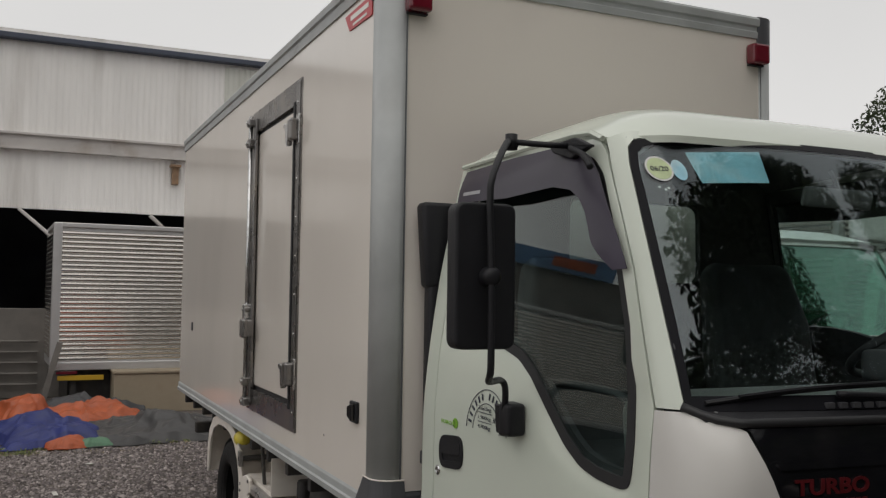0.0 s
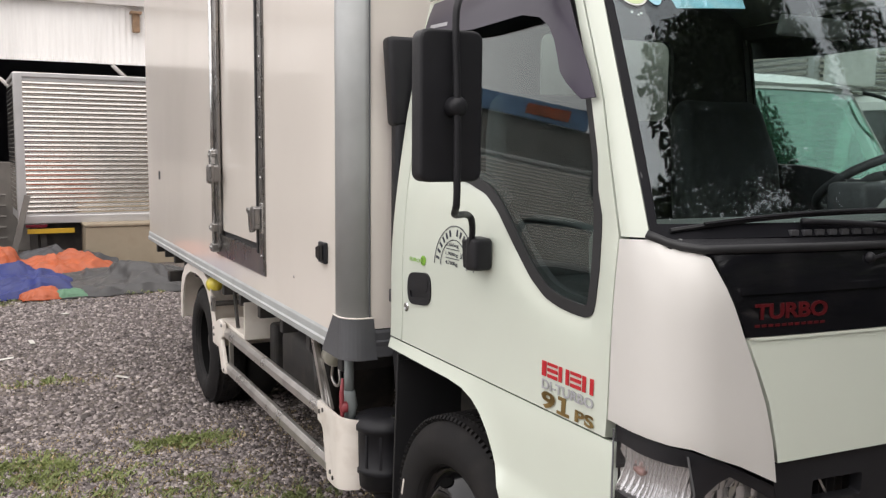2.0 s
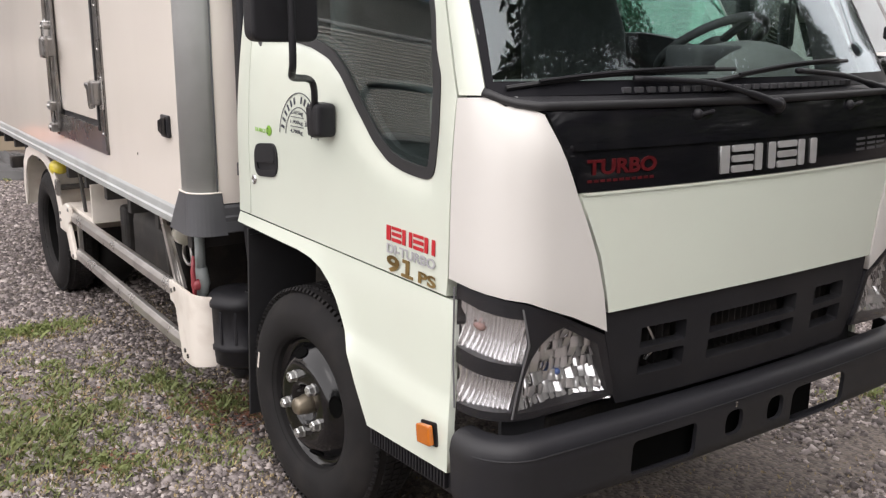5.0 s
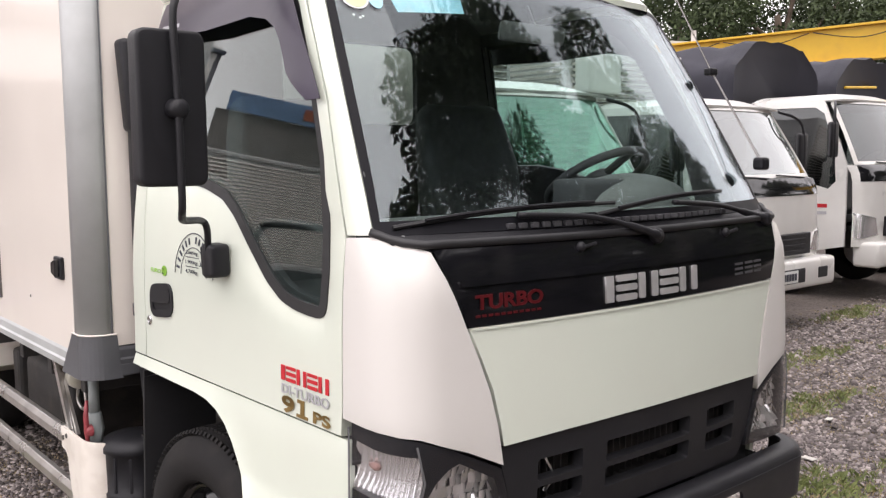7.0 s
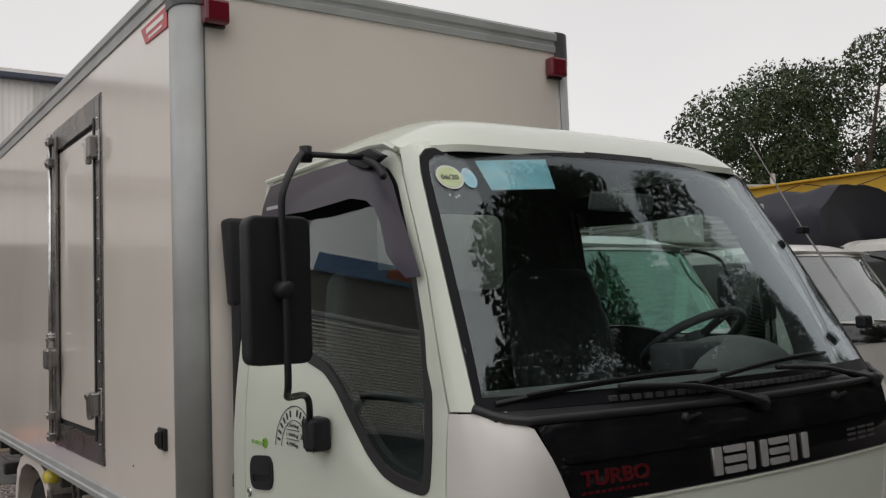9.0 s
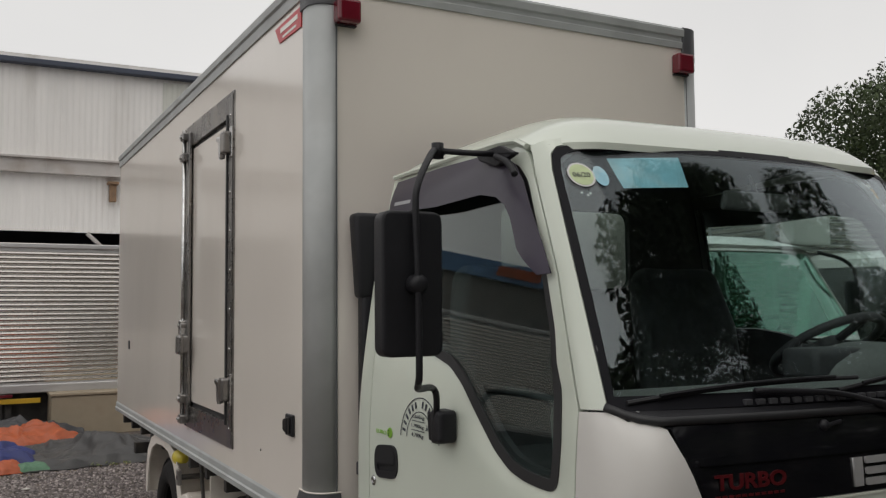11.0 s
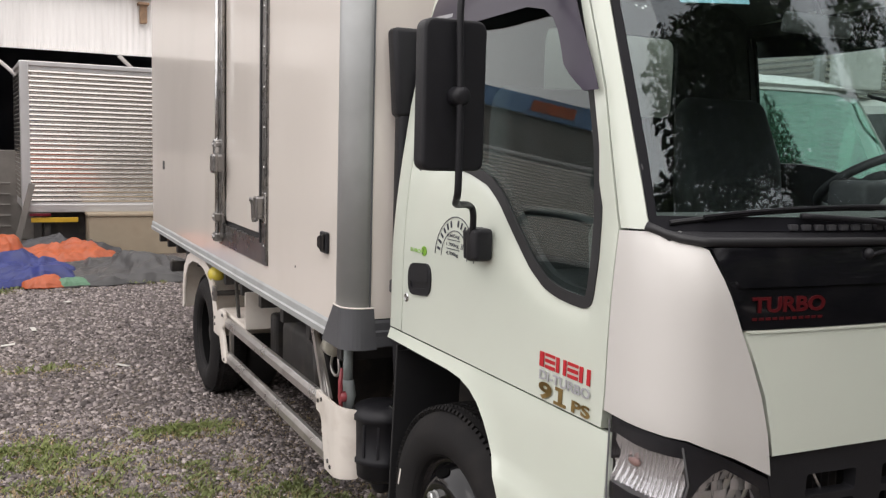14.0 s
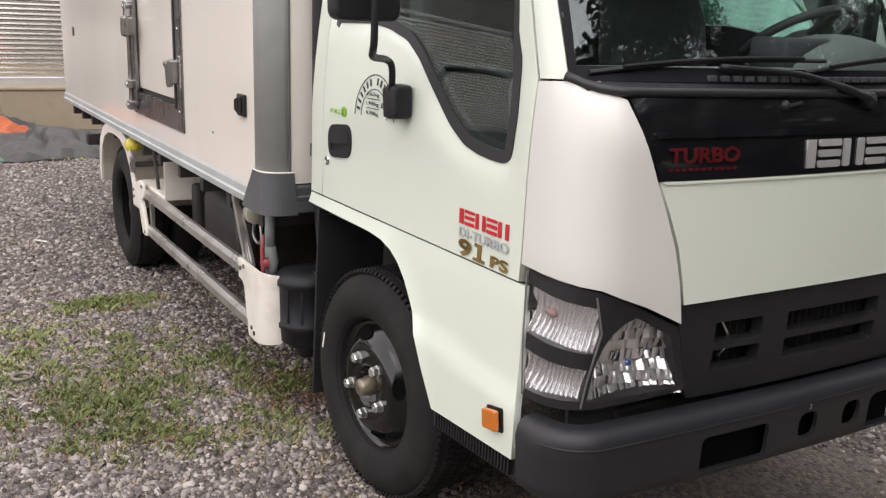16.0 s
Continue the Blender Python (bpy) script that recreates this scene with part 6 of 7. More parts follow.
# inner walls and floor all take the dark colour that stands for shade
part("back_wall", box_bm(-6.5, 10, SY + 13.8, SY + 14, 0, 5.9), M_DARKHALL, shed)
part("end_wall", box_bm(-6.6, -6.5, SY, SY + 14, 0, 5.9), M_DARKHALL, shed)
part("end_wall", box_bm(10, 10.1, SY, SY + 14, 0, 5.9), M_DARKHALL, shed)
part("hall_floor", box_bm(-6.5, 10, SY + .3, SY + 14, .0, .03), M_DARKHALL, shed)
for xx in (-6.3, -4.4, .62, 5.2):
    part("column", box_bm(xx - .10, xx + .10, SY - .06, SY + .12, 0, 4.05, .006), M_BEAM, shed)
    part("column_brace", tube_bm([(xx, SY, 2.2), (xx - .9, SY, 3.05)], .035, 8), M_BEAM, shed)
br = part("conduit_bracket", box_bm(.06, .17, SY - .16, SY - .02, 3.60, 3.92, .01), M_RUST, shed, "rusty steel bracket")
part("bracket_shelf", box_bm(.02, .20, SY - .22, SY - .02, 3.90, 3.94, .004), M_RUST, br)
part("tie_rod", tube_bm([(-2.35, SY - .02, 3.05), (-1.75, SY - 1.2, 2.45)], .03, 8), M_BEAM, shed)

# low concrete wall in the open front
lw = thing("low_wall", "stained grey concrete wall along the shed front", "wall")
for i in range(3):
    part("wall_block", box_bm(-6.4 + i * 1.72, -6.4 + i * 1.72 + 1.70, SY - .55, SY - .35, 0, 1.32 + .05 * ((i * 7) % 3), .015), M_CONCRETE, lw)
for i in range(5):
    part("wall_pipe", tube_bm([(-6.2, SY - .62, .25 + .17 * i), (-2.0, SY - .62, .22 + .17 * i)], .022, 6), M_CONCRETE, lw)


# ribbed aluminium box standing on blocks
def ribbed_box(name, label, m, length, depth, z0, z1, ribs, beam_bar=True):
    t = thing(name, label, "cargo box", m)
    h = z1 - z0
    part("box_body", box_bm(.02, length - .02, .02, depth, z0, z1), M_ALUFRAME, t)
    step = (h - .22) / ribs
    bm = prism_bm([(0, 0), (.010, step * .12), (.016, step * .42), (.011, step * .74), (0, step * .90)], Matrix(((0, 0, 1, .10), (-1, 0, 0, .02), (0, 1, 0, 0), (0, 0, 0, 1))), length - .2)
    me = bpy.data.meshes.new("rib")
    bm.to_mesh(me)
    bm.free()
    bm = prism_bm([(0, 0), (.010, step * .12), (.016, step * .42), (.011, step * .74), (0, step * .90)], Matrix(((-1, 0, 0, .02), (0, 0, 1, .10), (0, 1, 0, 0), (0, 0, 0, 1))), depth - .2)
    me2 = bpy.data.meshes.new("end_rib")
    bm.to_mesh(me2)
    bm.free()
    for i in range(ribs):
        for mesh, nm in ((me, "rib"), (me2, "end_rib")):
            r = mesh_part(nm, mesh, M_RIBALU, t)
            r.location.z = z0 + .12 + i * step
    part("edge_rail", box_bm(0, length, -.012, .10, z1 - .06, z1 + .01, .012), M_ALUFRAME, t)
    part("edge_rail", box_bm(0, length, -.012, .10, z0 - .02, z0 + .10, .012), M_ALUFRAME, t)
    part("corner_post", box_bm(-.014, .105, -.016, .10, z0, z1 + .005, .012), M_ALUFRAME, t, "pale corner post")
    part("corner_post", box_bm(length - .10, length, -.016, .10, z0, z1, .012), M_ALUFRAME, t)
    part("edge_rail", box_bm(-.012, .10, 0, depth, z1 - .06, z1 + .008, .012), M_ALUFRAME, t)
    part("support_frame", box_bm(.25, length - .1, .25, depth - .1, .03, z0 - .02), M_UNDER, t)
    if beam_bar:
        part("yellow_bar", box_bm(.10, .72, .02, .06, z0 - .165, z0 - .095, .006), M_YELLOW, t, "yellow reflective bar")
        part("rear_lamp", box_bm(.08, .36, .0, .04, z0 - .075, z0 - .03, .006), M_RED, t)
        part("support_leg", box_bm(.28, .36, .1, .2, -.01, z0, .004), M_UNDER, t)
        part("support_leg", box_bm(length - .5, length - .42, .1, .2, -.01, z0, .004), M_UNDER, t)
    return t


ribbed_box("aluminium_box", "ribbed silver aluminium cargo box beside the shed", pose(-1.85, 12.5, 0, 0, 0, 2), 4.2, 2.3, .60, 2.68, 28)
ramp = part("ladder", box_bm(-2.02, -1.94, 12.3, 12.36, 0, 1.0, .004), M_CONCRETE)
ramp.data.transform(Matrix.Translation((-1.9, 12.3, 0)) @ Matrix.Rotation(radians(14), 4, "Y") @ Matrix.Translation((1.9, -12.3, 0)))
tagged(ramp, "grey weathered plank leaning on the aluminium box", "plank")
blk = thing("concrete_block", "beige concrete block under the aluminium box", "block")
part("block_body", box_bm(-1.02, 1.7, 12.15, 12.9, -.02, .545, .02), M_BLOCK, blk)
part("block_cap", box_bm(-1.04, 1.72, 12.13, 12.9, .545, .585, .01), M_BLOCK, blk)


# crumpled tarpaulins
def tarpaulin(name, label, cx, cy, rx, ry, h, mat, seed, turn=0):
    n = 96
    vs, fs = [], []
    ox = random.Random(seed).uniform(0, 50)
    for j in range(n + 1):
        for i in range(n + 1):
            u, v = i / n * 2 - 1, j / n * 2 - 1
            a = math.atan2(v, u)
            wob = 1 + .30 * noise.noise(Vector((math.cos(a) * 1.4 + ox, math.sin(a) * 1.4, seed))) + .12 * noise.noise(Vector((math.cos(a) * 4 + ox, math.sin(a) * 4, seed)))
            X, Y = u * rx * wob, v * ry * wob
            q = Vector((X * 2.2 + ox, Y * 2.2, seed))
            q = q + .55 * Vector((noise.noise(q * 1.5), noise.noise(q * 1.5 + Vector((9, 3, 1))), 0))
            crease = lambda p, k: (1 - min(1, abs(noise.noise(p)) * 2.2)) ** k
            heap = .48 + .55 * noise.noise(q * .75) + .12 * crease(q * .6, 1)
            fold = .085 * crease(Vector((q.x * 1.2, q.y * .6, 4)), 1.3) + .060 * crease(Vector((q.y * 1.9, q.x * 1.0, 8)), 1.3) + .020 * crease(q * 3.2, 1.3)
            env = max(0, 1 - (u * u + v * v) * .70) ** .8
            z = .012 + env * (h * .66 * heap + fold * (.4 + h))
            if max(abs(u), abs(v)) > .95:
                z = .010
            vs.append((X, Y, max(.008, z)))
    for j in range(n):
        for i in range(n):
            a = j * (n + 1) + i
            fs.append((a, a + 1, a + n + 2, a + n + 1))
    k = len(vs)
    vs += [(a, b, c - .006) for a, b, c in vs]
    fs += [tuple(q + k for q in f[::-1]) for f in fs]
    ob = data_part(name, vs, fs, mat, None, "", True)
    ob.matrix_world = pose(cx, cy, 0, 0, 0, turn)
    return tagged(ob, label, "tarpaulin")


def cloth(name, c):
    return material(name, c, 0.42, vary=0.2, scale=5, grain=0.25, grain_scale=30, stain=[v * .4 for v in c], stain_amount=0.5, stain_scale=4)


M_BLUETARP, M_ORANGETARP, M_GREYTARP, M_GREENTARP, M_BLACKTARP = cloth("blue_tarpaulin", (.022, .033, .165)), cloth("orange_tarpaulin", (.46, .10, .032)), cloth("grey_tarpaulin", (.062, .060, .060)), cloth("green_tarpaulin", (.10, .22, .13)), cloth("black_tarpaulin", (.05, .05, .055))
tarpaulin("blue_tarpaulin", "crumpled blue tarpaulin heaped on gravel", -1.92, 9.95, .62, .58, .42, M_BLUETARP, 3, 8)
tarpaulin("orange_tarpaulin", "crumpled orange tarpaulin on the heap", -1.38, 10.95, .72, .45, .50, M_ORANGETARP, 5, -4)
tarpaulin("orange_tarpaulin", "crumpled orange tarpaulin on the heap", -2.15, 11.05, .48, .40, .56, M_ORANGETARP, 8, 20)
tarpaulin("blue_tarpaulin", "fold of blue tarpaulin between orange sheets", -1.92, 10.62, .30, .22, .42, M_BLUETARP, 21, 30)
tarpaulin("orange_tarpaulin", "small fold of orange tarpaulin on gravel", -1.74, 9.30, .21, .12, .17, M_ORANGETARP, 9, 4)
tarpaulin("green_tarpaulin", "small fold of green tarpaulin on gravel", -1.46, 9.36, .24, .14, .07, M_GREENTARP, 11, 10)
tarpaulin("grey_tarpaulin", "wide crumpled grey tarpaulin spread on gravel", -.62, 10.0, 1.0, .78, .36, M_GREYTARP, 13, 5)
tarpaulin("black_tarpaulin", "dark crumpled tarpaulin behind the heap", -1.5, 11.6, .75, .35, .50, M_BLACKTARP, 15, 0)


# ---- parked trucks in a row ----
def parked_truck(x, y, wide, tall, glass_mat, cargo_kind, seed):
    """A white forward-control truck of simpler make: cab, screen, doors, bumper, lamps, wheels and load."""
    names = {"box": "white truck with a ribbed silver box parked on gravel", "canvas": "white truck with dark canvas load cover parked on gravel"}
    t = thing("parked_truck", names[cargo_kind], "truck", Matrix.Translation((x, y, 0)), "row of parked trucks")
    hw = wide / 2
    def fr(off=0.0):
        def fn(u, v):
            px_, py = plan(u * .82 / hw, .55 + (v - .55) * (2.2 - .55) / (tall - .08 - .55))
            return Vector((px_ * hw / .82, py - off, v))
        return fn
    zs = lambda z: .55 + (z - .55) * (tall - .08 - .55) / (2.2 - .55)
    k = hw / .82
    sheet("front_skin", both([(.93 * k, zs(.62)), (.93 * k, zs(1.30))]), fr(), .03, M_TRUCKWHITE, t, step=.1)
    band = sheet("black_band", both([(.84 * k, zs(1.30)), (.83 * k, zs(1.47))]), fr(.004), .02, M_BLACKGLOSS, t, "gloss black band", step=.1)
    sheet("cab_side_front", [(s * k, zs(z)) for s, z in ((.93, 1.30), (.95, 1.47), (.84, 1.47), (.845, 1.30))], fr(), .02, M_TRUCKWHITE, t, step=.08)
    sheet("cab_side_front", [(-s * k, zs(z)) for s, z in ((.93, 1.30), (.95, 1.47), (.84, 1.47), (.845, 1.30))], fr(), .02, M_TRUCKWHITE, t, step=.08)
    W_O = [(s * k, zs(z)) for s, z in both([(.86, 1.475), (.80, 1.80), (.76, 2.12), (.70, 2.17)])]
    W_I = [(s * k, zs(z)) for s, z in both([(.79, 1.51), (.745, 1.80), (.705, 2.10), (.67, 2.13)])]
    sheet("screen_border", W_O, fr(), .03, M_TRUCKWHITE, t, holes=[W_I], step=.1)
    g = sheet("windscreen", W_I, fr(-.01), .004, glass_mat, t, "green-tinted windscreen", step=.12)
    g.visible_shadow = False
    depth = 1.55
    for sg in (-1, 1):
        fn = lambda yy, zz: Vector((sg * hw / .82 * flank(yy, min(2.2, .55 + (zz - .55) * 1.65 / (tall - .63))), yy, zz))
        D = [(.22, zs(.62)), (.24, zs(1.47)), (.40, zs(1.80)), (.60, zs(2.16)), (depth, zs(2.18)), (depth, zs(.95)), (1.0, zs(.93)), (.70, zs(.80)), (.60, zs(.55))]
        Wn = [(.36, zs(1.30)), (.40, zs(1.62)), (.58, zs(2.02)), (.70, zs(2.09)), (1.40, zs(2.10)), (1.42, zs(1.48)), (.95, zs(1.45)), (.70, zs(1.28)), (.45, zs(1.22))]
        dr = sheet("cab_door", D, fn, .03, M_TRUCKWHITE, t, holes=[Wn], step=.12, flip=sg < 0)
        q = sheet("door_window", Wn, lambda yy, zz: fn(yy, zz) - Vector((sg * .012, 0, 0)), .004, glass_mat, dr, step=.2, flip=sg < 0)
        q.visible_shadow = False
        sheet("door_decal", disc((.95, zs(1.22)), .14, .12), lambda yy, zz: fn(yy, zz) + Vector((sg * .004, 0, 0)), .002, M_WHITEPAPER, dr, "round pale notice", step=.1, flip=sg < 0)
        for a, b, mt in ((zs(1.02), zs(1.06), M_REDINK), (zs(.95), zs(.98), M_GREYINK)):
            sheet("decal_bar", [(.45, a), (.75, a), (.75, b), (.45, b)], lambda yy, zz: fn(yy, zz) + Vector((sg * .004, 0, 0)), .002, mt, dr, step=.2, flip=sg < 0)
        lamp = sheet("headlamp", [(sg * s * k, zs(z)) for s, z in ((.93, .98), (.66, .92), (.60, .74), (.92, .70))], fr(.008), .02, M_REFLECTOR, t, "clear headlamp", step=.05)
        ll = sheet("lamp_lens", [(sg * s * k, zs(z)) for s, z in ((.93, .98), (.66, .92), (.60, .74), (.92, .70))], fr(.014), .003, M_LENS, lamp, step=.08)
        ll.visible_shadow = False
        part("mirror", box_bm(sg * (hw + .16) - .09, sg * (hw + .16) + .09, .30, .36, zs(1.55), zs(1.92), .03, 3), M_BLACK, t, "black mirror", True)
        part("mirror_tube", tube_bm(curve_pts([(sg * hw * .98, .45, zs(1.35)), (sg * (hw + .15), .32, zs(1.45)), (sg * (hw + .15), .32, zs(2.0)), (sg * hw * .9, .45, zs(2.14))]), .014, 8), M_BLACK, t)
        for yy in (1.05, 4.4):
            w = group_part("wheel", t)
            part("tyre", lathe_bm([(.2, 0), (.27, .02), (.36, .01), (.39, -.04), (.39, -.14), (.36, -.19), (.2, -.19)], wheel_frame(sg * (hw - .04), yy, .385, sg), 28), M_RUBBER, w, "", True)
            part("rim", lathe_bm([(.2, 0), (.17, -.04), (.1, -.01), (0, 0)], wheel_frame(sg * (hw - .04), yy, .385, sg), 20), M_TRUCKWHITE, w, "", True)
    rf = lambda xx, yy: Vector((xx, yy, zs(2.165) + .10 * (1 - (abs(xx) / (hw * .87)) ** 4) * min(1, (yy - .38) / .3)))
    sheet("cab_roof", [(-hw * .86, .44), (0, .40), (hw * .86, .44), (hw * .86, depth), (-hw * .86, depth)], rf, .02, M_TRUCKWHITE, t, step=.1)
    gr = part("grille", box_bm(-hw * .62, hw * .62, -.075, .0, zs(.72), zs(.93), .01), M_BLACK, t, "black grille")
    for i in range(3):
        part("grille_bar", box_bm(-hw * .5, hw * .5, -.085, -.07, zs(.75) + i * .055, zs(.75) + i * .055 + .018, .003), M_GREYPLASTIC, gr)
    bmp = part("bumper", box_bm(-hw, hw, -.16, .15, .40, .68, .04, 3), M_TRUCKWHITE, t, "white steel bumper", True)
    part("bumper_slot", box_bm(-hw * .35, hw * .35, -.165, -.14, .46, .60, .01), M_BLACK, bmp)
    for sg in (-1, 1):
        part("fog_lamp", box_bm(sg * hw * .72 - .09, sg * hw * .72 + .09, -.165, -.14, .48, .59, .01), M_BLACK, bmp)
    part("number_plate", box_bm(-.17, .17, -.170, -.162, .47, .585, .003), M_WHITEPAPER, bmp, "white plate with dark bars")
    for i in range(6):
        part("plate_bar", box_bm(-.14 + i * .048, -.105 + i * .048, -.174, -.168, .495, .56), M_INK, bmp)
    for s0, s1 in ((-.55, -.10), (.05, .55)):
        part("wiper", tube_bm([fr(.02)(s0 * k, zs(1.50)), fr(.02)(s1 * k, zs(1.47))], .008, 6), M_BLACK, t)
    part("dashboard", box_bm(-hw * .85, hw * .85, .25, .6, zs(1.0), zs(1.46), .03), M_DASH, t)
    part("cab_back", box_bm(-hw * .9, hw * .9, depth - .04, depth, zs(.95), zs(2.17)), M_LINING, t)
    part("cab_floor", box_bm(-hw * .9, hw * .9, .2, depth, zs(.90), zs(.95)), M_TRIMDARK, t)
    for sx in (-.45, .45):
        part("cab_seat", box_bm(sx * hw - .22, sx * hw + .22, 1.15, 1.30, zs(1.0), zs(1.78), .05, 3), M_SEAT, t, "", True)
    sw2 = Matrix.Translation((.45 * hw, .72, zs(1.52))) @ Matrix.Rotation(radians(-38), 4, "X")
    part("steering_wheel", tube_bm([sw2 @ Vector((.2 * math.cos(2 * math.pi * i / 24), .2 * math.sin(2 * math.pi * i / 24), 0)) for i in range(25)], .016, 6, closed_ends=False), M_TRIMDARK, t)
    part("frame", box_bm(-.45, .45, .3, 6.4, .55, .75), M_UNDER, t)
    bw = max(hw, .95)
    if cargo_kind == "box":
        bx = part("cargo_box", box_bm(-bw, bw, 1.75, 6.4, .85, 2.78, .01), M_ALUFRAME, t, "ribbed silver cargo box")
        st = 1.75 / 30
        for i in range(30):
            part("rib", box_bm(-bw + .06, bw - .06, 1.73, 1.75, .95 + i * st, .95 + i * st + st * .6, .004), M_RIBALU, bx)
            part("rib", box_bm(-bw - .02, -bw, 1.82, 6.3, .95 + i * st, .95 + i * st + st * .6), M_RIBALU, bx)
        part("reefer_front", box_bm(-bw * .9, -bw * .35, 1.55, 1.74, 2.3, 2.72, .03), M_TRUCKWHITE, bx)
    else:
        bed = part("load_bed", box_bm(-bw, bw, 1.75, 6.4, .85, 1.45, .01), M_TRUCKWHITE, t)
        for j in range(10):
            part("bed_rib", box_bm(-bw - .015, -bw, 1.9 + j * .46, 1.96 + j * .46, .87, 1.43), M_TRUCKWHITE, bed)
        rng = random.Random(seed)
        n, m_ = 24, 26
        sec = [(-bw, 1.35), (-bw * 1.0, 2.2), (-bw * .99, tall + .30), (-bw * .94, tall + .40), (-bw * .58, tall + .68), (-bw * .5, tall + .71), (0, tall + .74), (bw * .5, tall + .71), (bw * .58, tall + .68), (bw * .94, tall + .40), (bw * .99, tall + .30), (bw, 2.2), (bw, 1.35)]
        cs = dense(sec, .15)[:-2]
        vs, fs = [], []
        ys = [1.72 + (6.4 - 1.72) * j / m_ for j in range(m_ + 1)]
        cs = [c for c in cs if c[1] >= 1.34]
        for yy in ys:
            for cx_, cz in cs:
                f = .10 * abs(noise.noise(Vector((cx_ * 2, yy * 2.5, seed)))) + .07 * abs(noise.noise(Vector((cx_ * 6, yy * 5, seed)))) + .03 * math.sin(yy * 9) * (1 if cz > 2 else .3)
                vs.append((cx_ * (1 + f * .3), yy, cz - f * .8))
        w = len(cs)
        for j in range(m_):
            for i in range(w - 1):
                a = j * w + i
                fs.append((a, a + 1, a + w + 1, a + w))
        fs.append(tuple(range(w)))
        fs.append(tuple(range(m_ * w, (m_ + 1) * w))[::-1])
        data_part("canvas_cover", vs, fs, M_CANVAS, t, "dark tarpaulin over hoops", True)
        if seed == 4:
            part("rope_bar", tube_bm([(-bw * .8, 1.70, tall + .25), (bw * .1, 1.69, tall + .29)], .02, 6), M_YELLOW, t)
    return t


# darker copy of the truck glass: dark mirrored trees are put into its tint
M_DUSKGLASS = glass_material("tree_darkened_truck_glass", (0.55, 0.60, 0.60), clear=0.8, shine=0.09)
M_CLEARGLASS = glass_material("clear_truck_glass", (0.74, 0.80, 0.80), clear=0.8, shine=0.2)
parked_truck(2.92, 2.82, 1.70, 2.26, M_GREENGLASS, "box", 1)
parked_truck(5.79, 3.02, 1.78, 2.24, M_CLEARGLASS, "box", 2)
parked_truck(9.12, 3.25, 2.05, 2.42, M_DUSKGLASS, "canvas", 3)
parked_truck(11.9, 3.35, 2.05, 2.40, M_DUSKGLASS, "canvas", 4)

# yellow crane runway and a small roof behind the row
crane = thing("crane_runway", "yellow painted steel crane beam on posts", "crane")
d = (Vector((17.5, 13.0, 0)) - Vector((18.5, 2.0, 0))).normalized()
P0 = Vector((18.5, 2.0, 0)) - d * 4
mc = Matrix(((d.x, -d.y, 0, P0.x), (d.y, d.x, 0, P0.y), (0, 0, 1, 0), (0, 0, 0, 1)))
for nm, args in (("beam_web", (0, 22, -.05, .05, 3.78, 4.48)), ("beam_flange", (0, 22, -.16, .16, 4.48, 4.53)), ("beam_flange", (0, 22, -.16, .16, 3.74, 3.78))):
    bm = box_bm(*args, .004)
    bm.transform(mc)
    part(nm, bm, M_YELLOW, crane)
for k in range(5):
    bm = box_bm(1.5 + k * 4.6, 1.8 + k * 4.6, -.14, .14, -.02, 3.76, .01)
    bm.transform(mc)
    part("crane_post", bm, M_YELLOW, crane)
for k in range(9):
    bm = tube_bm(curve_pts([(k * 2.2 + .3, .18, 4.42), (k * 2.2 + 1.3, .20, 4.22), (k * 2.2 + 2.4, .18, 4.42)]), .012, 5)
    bm.transform(mc)
    part("hanging_cable", bm, M_BLACK, crane)
rf = thing("shelter", "small pale sheet-roofed shelter behind the trucks", "shelter")
bm = box_bm(-2.2, 2.2, -2.6, 2.6, 0, .06)
bm.transform(pose(20.0, 16.0, 5.05, 6, -4, 20))
part("shelter_roof", bm, M_SHEETLIGHT, rf)
for sx, sy in ((-1.8, -2.2), (1.8, -2.2), (-1.8, 2.2), (1.8, 2.2)):
    q = pose(20.0, 16.0, 0, 0, 0, 20) @ Vector((sx, sy, 0))
    part("shelter_post", tube_bm([(q.x, q.y, -.02), (q.x, q.y, 5.05)], .07, 8), M_BEAM, rf)

# trees behind the row, one by the front of the truck that the windscreen mirrors, and the yard's edge behind the camera
for i, (tx, ty, th, sp) in enumerate(((22.8, 16.6, 9.2, 3.3), (25.0, 13.7, 9.8, 3.9), (28.0, 18.0, 10.0, 4.0), (30.0, 11.6, 10.8, 4.6), (33.0, 8.0, 11.5, 4.8), (34.0, 15.0, 11.0, 4.8), (27.0, 8.5, 8.8, 3.4))):
    tree(tx, ty, th, sp, 20 + i, 36000, .082, .14)
tree(6.45, -5.95, 11.0, 6.2, 77, 170000, .105, .09, True, "broad-leaved tree with dark glossy leaves in front of the truck")
for i, (tx, ty, th, sp) in enumerate(((-9, -12, 7.0, 3.2), (-4, -13.5, 7.6, 3.4), (1, -12.5, 6.8, 3.2), (5.5, -14, 7.4, 3.4), (11, -12, 8.0, 3.6), (16, -9, 7.4, 3.4), (21, -4, 7.8, 3.6), (-13.5, -7, 6.6, 3.0))):
    tree(tx, ty, th, sp, 60 + i, 5000, .26, .08, False, "dense broad-leaved tree at the edge of the yard")

